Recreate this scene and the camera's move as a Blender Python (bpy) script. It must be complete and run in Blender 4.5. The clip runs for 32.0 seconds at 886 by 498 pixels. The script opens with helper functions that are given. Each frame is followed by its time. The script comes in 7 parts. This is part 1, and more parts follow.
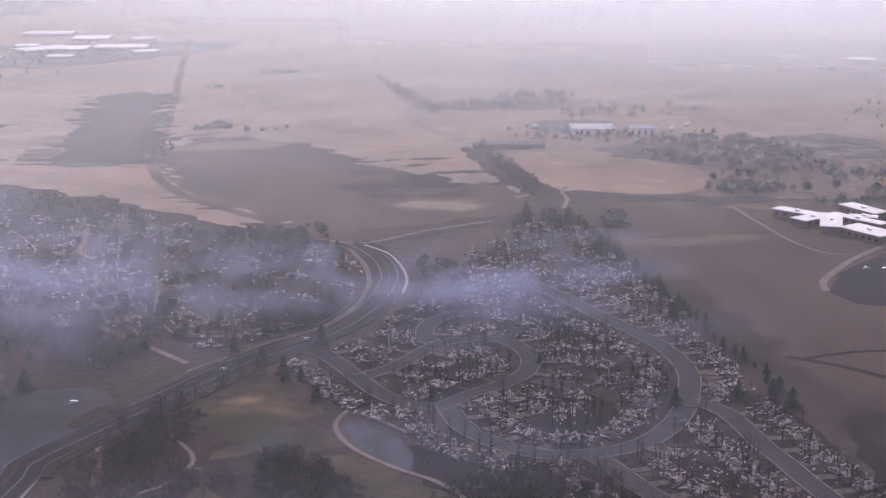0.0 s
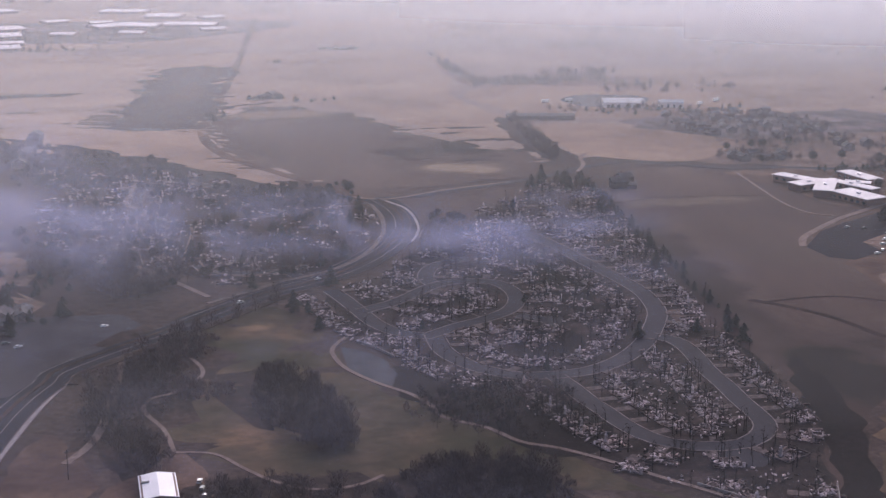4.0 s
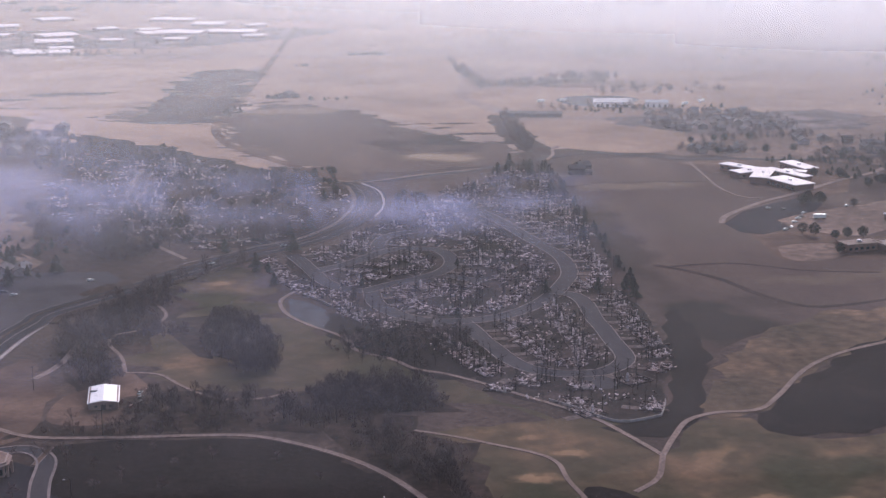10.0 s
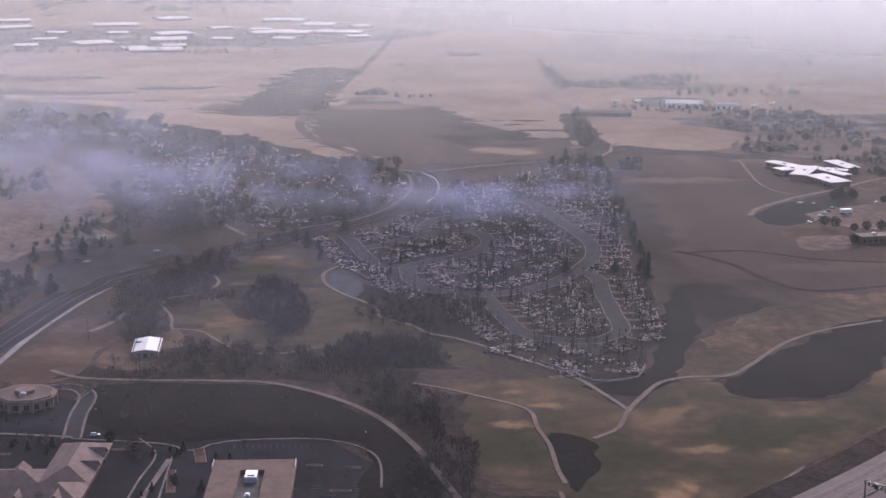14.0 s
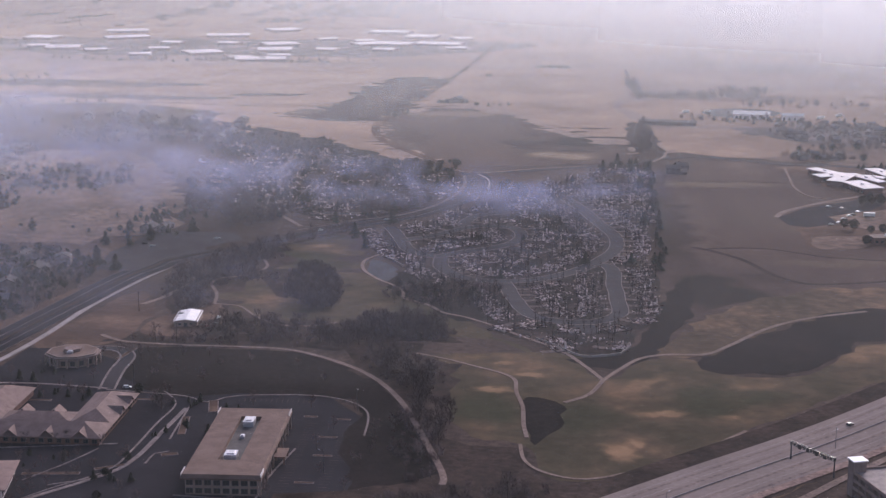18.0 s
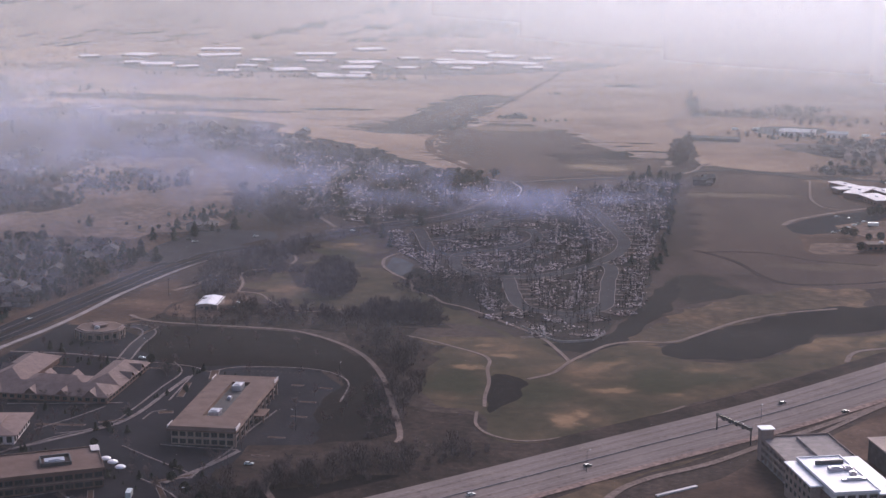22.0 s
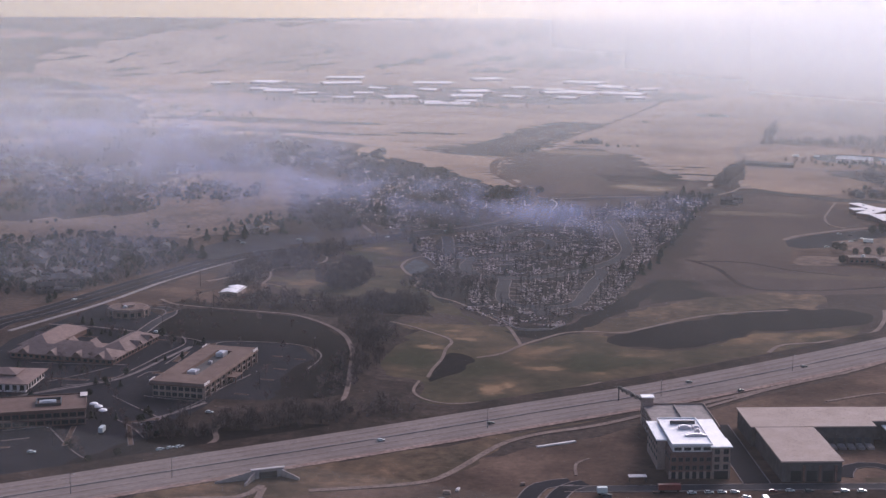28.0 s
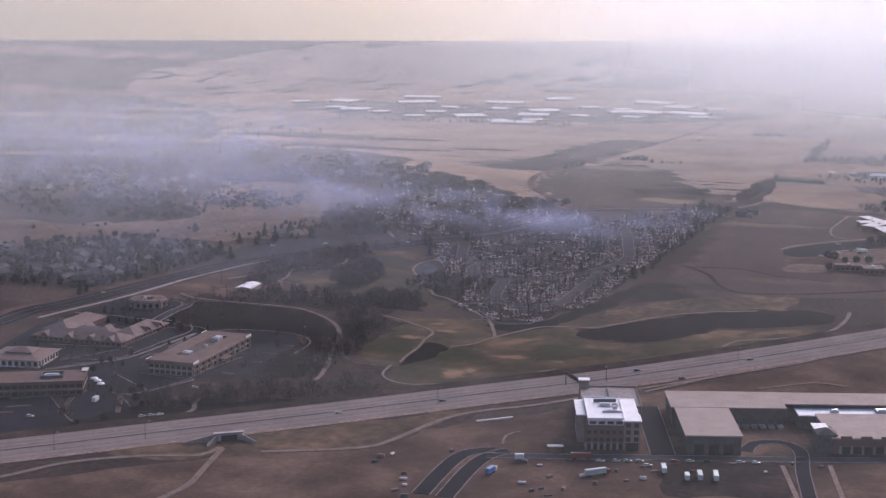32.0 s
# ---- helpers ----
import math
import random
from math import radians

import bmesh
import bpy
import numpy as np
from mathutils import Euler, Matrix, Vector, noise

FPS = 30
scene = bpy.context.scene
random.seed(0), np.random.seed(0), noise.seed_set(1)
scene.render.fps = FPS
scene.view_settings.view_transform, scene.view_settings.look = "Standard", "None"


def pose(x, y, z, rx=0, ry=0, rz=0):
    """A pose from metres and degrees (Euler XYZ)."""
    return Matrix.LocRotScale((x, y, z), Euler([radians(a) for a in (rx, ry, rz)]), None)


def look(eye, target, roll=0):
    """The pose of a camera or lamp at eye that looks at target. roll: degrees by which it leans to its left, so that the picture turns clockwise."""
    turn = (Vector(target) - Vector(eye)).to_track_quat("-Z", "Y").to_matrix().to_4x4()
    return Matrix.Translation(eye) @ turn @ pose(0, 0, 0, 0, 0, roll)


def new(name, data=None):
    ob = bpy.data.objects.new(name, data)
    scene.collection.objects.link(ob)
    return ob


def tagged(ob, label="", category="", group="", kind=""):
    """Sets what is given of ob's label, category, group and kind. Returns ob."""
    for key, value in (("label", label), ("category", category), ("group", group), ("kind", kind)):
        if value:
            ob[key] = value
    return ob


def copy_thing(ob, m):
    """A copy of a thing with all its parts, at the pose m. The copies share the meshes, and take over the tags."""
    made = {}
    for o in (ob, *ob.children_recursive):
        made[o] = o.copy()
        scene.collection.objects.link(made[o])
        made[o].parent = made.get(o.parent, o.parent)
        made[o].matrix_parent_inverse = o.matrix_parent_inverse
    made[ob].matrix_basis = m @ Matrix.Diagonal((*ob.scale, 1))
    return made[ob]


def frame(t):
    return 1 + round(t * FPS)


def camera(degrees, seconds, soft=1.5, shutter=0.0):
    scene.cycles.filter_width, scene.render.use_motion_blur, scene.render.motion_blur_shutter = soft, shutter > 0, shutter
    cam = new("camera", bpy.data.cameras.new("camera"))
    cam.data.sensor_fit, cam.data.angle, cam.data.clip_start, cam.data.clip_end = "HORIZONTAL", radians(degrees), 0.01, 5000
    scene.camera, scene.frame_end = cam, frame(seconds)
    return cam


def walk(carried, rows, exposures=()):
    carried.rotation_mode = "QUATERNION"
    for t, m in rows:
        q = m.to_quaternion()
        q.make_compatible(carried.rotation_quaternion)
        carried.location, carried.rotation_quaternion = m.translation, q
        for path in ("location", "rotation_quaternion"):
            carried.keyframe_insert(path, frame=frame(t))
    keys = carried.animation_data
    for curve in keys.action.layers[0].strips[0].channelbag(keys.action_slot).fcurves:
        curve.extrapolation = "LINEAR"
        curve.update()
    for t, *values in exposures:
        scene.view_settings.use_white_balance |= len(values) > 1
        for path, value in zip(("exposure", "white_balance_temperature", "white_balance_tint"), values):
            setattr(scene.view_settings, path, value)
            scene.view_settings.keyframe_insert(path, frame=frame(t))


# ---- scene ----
cam = camera(32.47, 32.0, soft=1.35)
PATH = [
    (0, (-255.09, -378.82, 241.99), (-156.52, 97.07, 124.47), -0.20),
    (0.5, (-251.25, -390.94, 241.63), (-147.38, 84.57, 127.16), -0.24),
    (1, (-247.38, -403.05, 241.27), (-140.46, 72.47, 129.71), -0.24),
    (1.5, (-243.50, -415.14, 240.96), (-138.03, 61.30, 131.95), -0.21),
    (2, (-239.58, -427.16, 240.71), (-137.77, 50.49, 133.53), -0.15),
    (2.5, (-235.63, -439.12, 240.52), (-156.48, 41.95, 129.60), -0.06),
    (4.5, (-219.08, -485.33, 240.83), (-147.25, -5.98, 118.09), -0.07),
    (5, (-214.19, -496.96, 241.02), (-138.11, -17.44, 121.58), -0.13),
    (5.5, (-209.18, -508.61, 241.24), (-130.53, -28.81, 124.61), -0.16),
    (6, (-204.06, -520.29, 241.49), (-124.30, -40.12, 127.12), -0.19),
    (6.5, (-198.84, -532.00, 241.75), (-120.11, -51.55, 127.89), -0.22),
    (7, (-193.50, -543.74, 242.02), (-116.90, -62.93, 128.21), -0.22),
    (7.5, (-187.99, -555.47, 242.29), (-114.59, -74.23, 128.17), -0.21),
    (8, (-182.28, -567.13, 242.55), (-113.36, -85.44, 127.58), -0.19),
    (8.5, (-176.36, -578.70, 242.80), (-112.56, -96.45, 127.21), -0.17),
    (9, (-170.27, -590.17, 243.04), (-111.57, -107.43, 126.78), -0.16),
    (9.5, (-164.00, -601.54, 243.28), (-110.58, -118.36, 126.29), -0.18),
    (10, (-157.55, -612.82, 243.56), (-109.45, -129.26, 125.83), -0.18),
    (10.5, (-150.94, -624.02, 243.89), (-108.25, -140.03, 125.85), -0.15),
    (11, (-144.15, -635.16, 244.29), (-106.99, -150.75, 126.11), -0.12),
    (11.5, (-137.19, -646.25, 244.76), (-105.39, -161.43, 126.71), -0.07),
    (12, (-130.07, -657.30, 245.29), (-103.41, -172.13, 127.39), -0.04),
    (12.5, (-122.75, -668.33, 245.85), (-101.07, -182.85, 128.22), -0.02),
    (13, (-115.23, -679.36, 246.41), (-98.77, -193.57, 129.23), 0.01),
    (13.5, (-107.53, -690.42, 246.96), (-96.29, -204.35, 130.27), 0.05),
    (14, (-99.67, -701.48, 247.49), (-93.67, -215.21, 131.28), 0.09),
    (14.5, (-91.68, -712.55, 248.01), (-90.85, -226.13, 132.25), 0.14),
    (16.5, (-57.14, -756.20, 250.26), (-77.56, -269.73, 136.52), 0.15),
    (17, (-47.80, -766.88, 250.66), (-73.48, -280.51, 137.58), 0.13),
    (18, (-28.82, -788.21, 251.23), (-65.10, -302.19, 139.58), 0.13),
    (19, (-9.28, -809.40, 251.47), (-55.95, -323.93, 141.30), 0.15),
    (20, (11.10, -830.18, 251.50), (-44.51, -345.22, 143.26), 0.19),
    (21, (32.32, -849.99, 252.06), (-32.11, -365.70, 145.71), 0.14),
    (22, (54.35, -869.05, 252.91), (-18.81, -385.61, 148.35), 0.15),
    (23, (77.26, -887.53, 253.70), (-4.86, -405.15, 150.89), 0.17),
    (24, (100.92, -905.57, 254.41), (10.04, -424.40, 153.35), 0.16),
    (25, (125.50, -923.33, 255.01), (25.63, -443.60, 155.59), 0.27),
    (25.5, (137.99, -932.18, 255.27), (33.72, -453.22, 156.64), 0.26),
    (27.5, (190.91, -967.03, 256.07), (68.53, -491.64, 161.07), 0.19),
    (28, (204.62, -975.49, 256.20), (77.81, -501.09, 162.09), 0.18),
    (29, (232.44, -992.19, 256.47), (96.65, -519.93, 164.10), 0.18),
    (30, (261.04, -1008.31, 256.81), (116.40, -538.33, 166.30), 0.11),
    (31, (290.38, -1024.02, 257.14), (136.84, -556.53, 168.36), 0.11),
    (32, (320.00, -1039.60, 257.37), (157.93, -574.69, 170.27), 0.11),
]
walk(cam, [(t, look(eye, target, roll)) for t, eye, target, roll in PATH], exposures=[(0, 0.46, 6450, 22), (1, 0.28, 6450, 22), (2.2, 0.2, 6450, 22), (7, 0.42, 6450, 21), (12, 0.56, 6450, 20), (14, 0.4, 6450, 20), (19, 0.33, 6450, 19.5), (25, 0.32, 6420, 19.5), (32, 0.24, 6320, 19.5)])

# ---- light ----
world = bpy.data.worlds.new("hazy_sky")
scene.world = world
world.use_nodes = True
wn = world.node_tree.nodes
sky = wn.new("ShaderNodeTexSky")
sky.sky_type = "NISHITA"
sky.sun_disc = False
sky.sun_elevation = radians(22)
sky.sun_rotation = radians(18)
sky.air_density, sky.dust_density, sky.ozone_density = 1.0, 2.0, 2.0
wn["Background"].inputs["Strength"].default_value = 0.14
world.node_tree.links.new(sky.outputs[0], wn["Background"].inputs["Color"])
sun_data = bpy.data.lights.new("sun", "SUN")
sun_data.energy, sun_data.angle, sun_data.color = 3.75, radians(40), (1.0, 0.97, 0.97)
sun = new("sun", sun_data)
sun.matrix_world = look((287, 882, 375), (0, 0, 0))
scene.view_settings.exposure = 0.0
scene.cycles.transparent_max_bounces = 32

# ---- terrain shape ----
def ground_z(x, y):
    z = -0.023 * min(max(y - 600, 0), 1300)
    z += -8 * math.exp(-((x + 190) ** 2 + (y - 290) ** 2) / (2 * 120 ** 2))
    z += 22 * math.exp(-((x + 560) ** 2 / (2 * 170 ** 2) + (y - 980) ** 2 / (2 * 110 ** 2)))
    r = math.hypot(x, y + 700)
    if r > 3500:
        z += 90 * min(1, (r - 3500) / 900) ** 1.5
    return z


# ---- materials ----
def nodes_of(name):
    m = bpy.data.materials.new(name)
    m.use_nodes = True
    return m, m.node_tree.nodes, m.node_tree.links, m.node_tree.nodes["Principled BSDF"]


def add_noise(n, l, scale, detail, coords, rough=0.6, stretch=None):
    t = n.new("ShaderNodeTexNoise")
    t.inputs["Scale"].default_value, t.inputs["Detail"].default_value, t.inputs["Roughness"].default_value = scale, detail, rough
    if stretch:
        mp = n.new("ShaderNodeMapping")
        mp.inputs["Scale"].default_value = stretch
        mp.inputs["Rotation"].default_value = (0, 0, 0.5)
        l.new(coords, mp.inputs[0])
        coords = mp.outputs[0]
    l.new(coords, t.inputs["Vector"])
    return t.outputs["Fac"]


def ramp(n, l, fac, stops):
    r = n.new("ShaderNodeValToRGB")
    while len(r.color_ramp.elements) < len(stops):
        r.color_ramp.elements.new(0.5)
    for e, (p, c) in zip(r.color_ramp.elements, stops):
        e.position, e.color = p, (*c, 1)
    l.new(fac, r.inputs[0])
    return r.outputs[0]


def mixed(n, l, a, b, fac, mode="MIX"):
    m = n.new("ShaderNodeMix")
    m.data_type, m.blend_type = "RGBA", mode
    if isinstance(fac, (int, float)):
        m.inputs[0].default_value = fac
    else:
        l.new(fac, m.inputs[0])
    l.new(a, m.inputs[6])
    l.new(b, m.inputs[7])
    return m.outputs[2]


def violet_tinted(stops):
    """Less green in every base colour: the haze's purple cast put into the materials."""
    return tuple((p, (c[0], c[1] * 0.92, c[2] * 1.0)) for p, c in stops)


def stain(n, l, coords, base, x, y, rx, ry, turn, colour, amount):
    """A soft-edged, ragged stain of another colour round one place."""
    mp = n.new("ShaderNodeMapping")
    mp.vector_type = "TEXTURE"
    mp.inputs["Location"].default_value = (x, y, 0)
    mp.inputs["Rotation"].default_value = (0, 0, turn)
    mp.inputs["Scale"].default_value = (rx, ry, 1000)
    wob = n.new("ShaderNodeTexNoise")
    wob.inputs["Scale"].default_value, wob.inputs["Detail"].default_value = 0.9 / min(rx, ry), 5
    l.new(coords, wob.inputs["Vector"])
    shift = n.new("ShaderNodeVectorMath")
    shift.operation = "MULTIPLY_ADD"
    reach = 0.9 * min(rx, ry)
    shift.inputs[1].default_value = (2 * reach, 2 * reach, 0)
    l.new(wob.outputs["Color"], shift.inputs[0])
    back = n.new("ShaderNodeVectorMath")
    back.operation = "SUBTRACT"
    back.inputs[1].default_value = (reach, reach, 0)
    l.new(coords, shift.inputs[2])
    l.new(shift.outputs[0], back.inputs[0])
    l.new(back.outputs[0], mp.inputs[0])
    ball = n.new("ShaderNodeTexGradient")
    ball.gradient_type = "QUADRATIC_SPHERE"
    l.new(mp.outputs[0], ball.inputs[0])
    k = n.new("ShaderNodeMapRange")
    k.inputs["From Max"].default_value, k.inputs["To Max"].default_value = 0.35, amount
    l.new(ball.outputs["Fac"], k.inputs[0])
    rgb = n.new("ShaderNodeRGB")
    rgb.outputs[0].default_value = (*colour, 1)
    return mixed(n, l, base, rgb.outputs[0], k.outputs[0])


def earth(name, stops, big=0.012, small=0.25, rough=0.95, bump=0.4, stretch=None, fine=((0.3, (0.55, 0.55, 0.55)), (0.7, (1.35, 1.3, 1.25))), stains=()):
    """Large patches of colour, with a finer mottle over them."""
    m, n, l, p = nodes_of(name)
    c = n.new("ShaderNodeTexCoord").outputs["Object"]
    base = ramp(n, l, add_noise(n, l, big, 5, c, 0.62, stretch), violet_tinted(stops))
    for one in stains:
        base = stain(n, l, c, base, *one)
    mott = ramp(n, l, add_noise(n, l, small, 4, c, 0.65), fine)
    l.new(mixed(n, l, base, mott, 1.0, "MULTIPLY"), p.inputs["Base Color"])
    b = n.new("ShaderNodeBump")
    b.inputs["Strength"].default_value, b.inputs["Distance"].default_value = bump, 0.6
    l.new(add_noise(n, l, small * 1.7, 5, c), b.inputs["Height"])
    l.new(b.outputs[0], p.inputs["Normal"])
    p.inputs["Roughness"].default_value = rough
    p.inputs["Specular IOR Level"].default_value = 0.02
    return m


def plain(name, a, b, scale=0.6, rough=0.8, metal=0.0, bump=0.15, random_tint=0.0):
    """Two close colours mottled at two scales; pieces may differ a little from each other."""
    m, n, l, p = nodes_of(name)
    c = n.new("ShaderNodeTexCoord").outputs["Object"]
    col = ramp(n, l, add_noise(n, l, scale, 6, c), violet_tinted(((0.32, a), (0.68, b))))
    grain = ramp(n, l, add_noise(n, l, scale * 9, 3, c), ((0.3, (0.85, 0.85, 0.85)), (0.7, (1.12, 1.12, 1.12))))
    col = mixed(n, l, col, grain, 1.0, "MULTIPLY")
    if random_tint:
        info = n.new("ShaderNodeObjectInfo").outputs["Random"]
        tint = ramp(n, l, info, ((0.0, (1 - random_tint,) * 3), (1.0, (1 + random_tint,) * 3)))
        col = mixed(n, l, col, tint, 1.0, "MULTIPLY")
    l.new(col, p.inputs["Base Color"])
    bp = n.new("ShaderNodeBump")
    bp.inputs["Strength"].default_value, bp.inputs["Distance"].default_value = bump, 0.1
    l.new(add_noise(n, l, scale * 5, 4, c), bp.inputs["Height"])
    l.new(bp.outputs[0], p.inputs["Normal"])
    p.inputs["Roughness"].default_value, p.inputs["Metallic"].default_value = rough, metal
    if rough > 0.74:
        p.inputs["Specular IOR Level"].default_value = 0.12
    return m


RUST = (0.26, 0.15, 0.09)
SOOT = (0.012, 0.0095, 0.0095)
M_BASE = earth("dry_scrub", ((0.3, (0.034, 0.026, 0.023)), (0.5, (0.056, 0.042, 0.035)), (0.68, (0.1, 0.073, 0.058))), 0.006)
M_BURN = earth("burnt_grass", ((0.3, (0.045, 0.031, 0.027)), (0.46, (0.068, 0.048, 0.04)), (0.58, (0.092, 0.066, 0.053)), (0.72, (0.13, 0.092, 0.072))), 0.0055, bump=0.15, stretch=(1, 0.3, 1), fine=((0.3, (0.82, 0.82, 0.82)), (0.7, (1.14, 1.12, 1.1))), stains=(
    (82, 205, 62, 95, -0.3, SOOT, 0.85), (60, 420, 34, 260, 0.0, SOOT, 0.6), (40, 120, 30, 90, 0.2, SOOT, 0.7), (115, 590, 90, 22, 0.05, (0.14, 0.1, 0.078), 0.75),
    (190, 285, 90, 24, 0.1, (0.115, 0.08, 0.063), 0.6), (150, 430, 90, 60, 0.0, (0.085, 0.06, 0.05), 0.5), (160, 760, 90, 50, 0.0, SOOT, 0.6),
    (5, 870, 74, 84, -0.5, SOOT, 0.95), (-60, 850, 40, 40, 0.0, SOOT, 0.7), (-150, 1120, 110, 45, 0.3, (0.2, 0.14, 0.1), 0.7), (-20, 760, 50, 34, 0.0, (0.26, 0.185, 0.13), 0.8), (-190, 900, 40, 140, 0.2, (0.05, 0.036, 0.032), 0.6)))
M_CHAR = earth("charred_ground", ((0.3, (0.007, 0.006, 0.0065)), (0.7, (0.018, 0.0135, 0.0135))), 0.02)
M_TAN = earth("dry_tan_grass", ((0.28, (0.15, 0.105, 0.075)), (0.42, (0.225, 0.156, 0.108)), (0.58, (0.29, 0.203, 0.14)), (0.74, (0.35, 0.253, 0.177))), 0.007, 0.06, bump=0.1, fine=((0.3, (0.88, 0.88, 0.88)), (0.7, (1.08, 1.08, 1.06))))
M_GOLF = earth("winter_turf", ((0.28, (0.036, 0.033, 0.02)), (0.44, (0.058, 0.048, 0.029)), (0.56, (0.092, 0.066, 0.04)), (0.7, (0.17, 0.108, 0.064))), 0.02, 0.12, bump=0.15, fine=((0.3, (0.8, 0.8, 0.8)), (0.7, (1.15, 1.15, 1.12))), stains=tuple((x, y, rx, ry, turn, RUST, k) for x, y, rx, ry, turn, k in ((4, -112, 11, 19, 0.2, 0.8), (12, -100, 7, 8, 0.0, 0.7), (27, -56, 20, 7, 0.1, 0.7), (59, -58, 9, 4, 0.0, 0.6), (-60, -23, 14, 9, 0.0, 0.8), (-40, 5, 12, 7, 0.0, 0.7), (-56, 26, 9, 7, 0.0, 0.5), (20, -8, 34, 9, 0.9, 0.4), (150, 60, 40, 16, 0.8, 0.45), (-206, 340, 16, 9, 0.0, 0.7), (-236, 232, 9, 8, 0.0, 0.7), (190, 80, 32, 10, 0.8, 0.45))) + tuple((x, y, rx, ry, turn, (0.034, 0.035, 0.021), k) for x, y, rx, ry, turn, k in ((60, -30, 50, 40, 0.8, 0.8), (-60, -60, 30, 40, 0.0, 0.8), (-20, -60, 40, 40, 0.0, 0.5), (-210, 300, 40, 40, 0.0, 0.7), (-120, 130, 40, 40, 0.0, 0.5))))
M_GOLFTAN = earth("tan_rough_turf", ((0.3, (0.05, 0.041, 0.028)), (0.5, (0.088, 0.064, 0.042)), (0.62, (0.13, 0.088, 0.057)), (0.72, (0.22, 0.142, 0.09))), 0.02, 0.12, bump=0.15)
M_PLAIN = earth("faded_dry_plain", ((0.3, (0.15, 0.113, 0.09)), (0.5, (0.225, 0.17, 0.132)), (0.7, (0.31, 0.232, 0.178))), 0.0035, 0.05, bump=0.1, fine=((0.3, (0.85, 0.85, 0.85)), (0.7, (1.1, 1.1, 1.08))))
M_WET = earth("burnt_wetland_reeds", ((0.32, (0.012, 0.01, 0.0105)), (0.52, (0.028, 0.021, 0.02)), (0.66, (0.075, 0.054, 0.044))), 0.02, 0.1, stretch=(1, 0.3, 1))
M_LITTER = earth("dark_leaf_litter", ((0.3, (0.02, 0.015, 0.0135)), (0.5, (0.036, 0.026, 0.022)), (0.7, (0.066, 0.047, 0.038))), 0.035, 0.3)
M_ASH = earth("ash_and_debris_ground", ((0.34, (0.014, 0.011, 0.011)), (0.5, (0.028, 0.021, 0.02)), (0.62, (0.055, 0.041, 0.037)), (0.74, (0.12, 0.09, 0.079))), 0.045, 0.5)
M_KERB = earth("weathered_kerb_concrete", ((0.3, (0.14, 0.12, 0.112)), (0.7, (0.25, 0.215, 0.2))), 0.12, 0.7, 0.9, 0.1)
M_SLAB = earth("sooty_concrete", ((0.3, (0.075, 0.06, 0.055)), (0.7, (0.16, 0.13, 0.118))), 0.15, 0.7, 0.9, 0.1)
M_SOOT = earth("sooty_field_soil", ((0.3, (0.024, 0.017, 0.016)), (0.7, (0.046, 0.033, 0.029))), 0.03)
M_STRAW = earth("scattered_straw", ((0.3, (0.075, 0.053, 0.043)), (0.7, (0.125, 0.09, 0.072))), 0.03)
M_DULLTAN = earth("dull_tan_grass", ((0.3, (0.095, 0.07, 0.056)), (0.5, (0.155, 0.113, 0.088)), (0.7, (0.225, 0.163, 0.125))), 0.012, 0.15)
M_TOWN = earth("grey_town_ground", ((0.32, (0.06, 0.052, 0.05)), (0.52, (0.12, 0.1, 0.092)), (0.7, (0.24, 0.2, 0.178))), 0.016, 0.08)
M_DIRT = earth("bare_dirt", ((0.32, (0.05, 0.033, 0.025)), (0.5, (0.092, 0.06, 0.044)), (0.7, (0.17, 0.113, 0.081))), 0.018, 0.3, bump=0.2, fine=((0.3, (0.75, 0.75, 0.75)), (0.7, (1.18, 1.16, 1.14))))
M_ASPH = earth("asphalt", ((0.3, (0.038, 0.036, 0.038)), (0.7, (0.06, 0.057, 0.058))), 0.05, 0.6, 0.95, 0.1, fine=((0.3, (0.85, 0.85, 0.85)), (0.7, (1.12, 1.12, 1.12))))
M_LOT = earth("dark_parking_asphalt", ((0.3, (0.015, 0.0145, 0.018)), (0.7, (0.028, 0.0265, 0.031))), 0.04, 0.6, 0.95, 0.1, fine=((0.3, (0.85, 0.85, 0.85)), (0.7, (1.12, 1.12, 1.12))))
M_TRACK = earth("tyre_darkened_concrete", ((0.3, (0.142, 0.117, 0.102)), (0.7, (0.2, 0.166, 0.146))), 0.03, 0.4, 0.9, 0.1)
M_HWY = earth("worn_highway_concrete", ((0.3, (0.165, 0.136, 0.118)), (0.7, (0.228, 0.188, 0.164))), 0.03, 0.4, 0.9, 0.1, fine=((0.3, (0.88, 0.88, 0.88)), (0.7, (1.1, 1.1, 1.1))))
M_WALK = earth("pale_concrete", ((0.3, (0.23, 0.2, 0.185)), (0.7, (0.32, 0.285, 0.265))), 0.1, 0.7, 0.85, 0.1, fine=((0.3, (0.85, 0.85, 0.85)), (0.7, (1.1, 1.1, 1.1))))
M_SHOULDER = earth("dusty_shoulder", ((0.3, (0.2, 0.145, 0.12)), (0.7, (0.27, 0.2, 0.168))), 0.05, 0.4, 0.9, 0.1)
M_PATH = earth("gravel_cart_path", ((0.3, (0.14, 0.107, 0.089)), (0.7, (0.22, 0.17, 0.142))), 0.1, 0.7, 0.9, 0.1)
M_PAINT = plain("white_road_paint", (0.42, 0.41, 0.4), (0.6, 0.59, 0.57), 0.5)
M_WORN = plain("worn_road_paint", (0.26, 0.22, 0.2), (0.36, 0.31, 0.28), 0.5)
M_WATER, _n, _l, _p = nodes_of("still_pond_water")
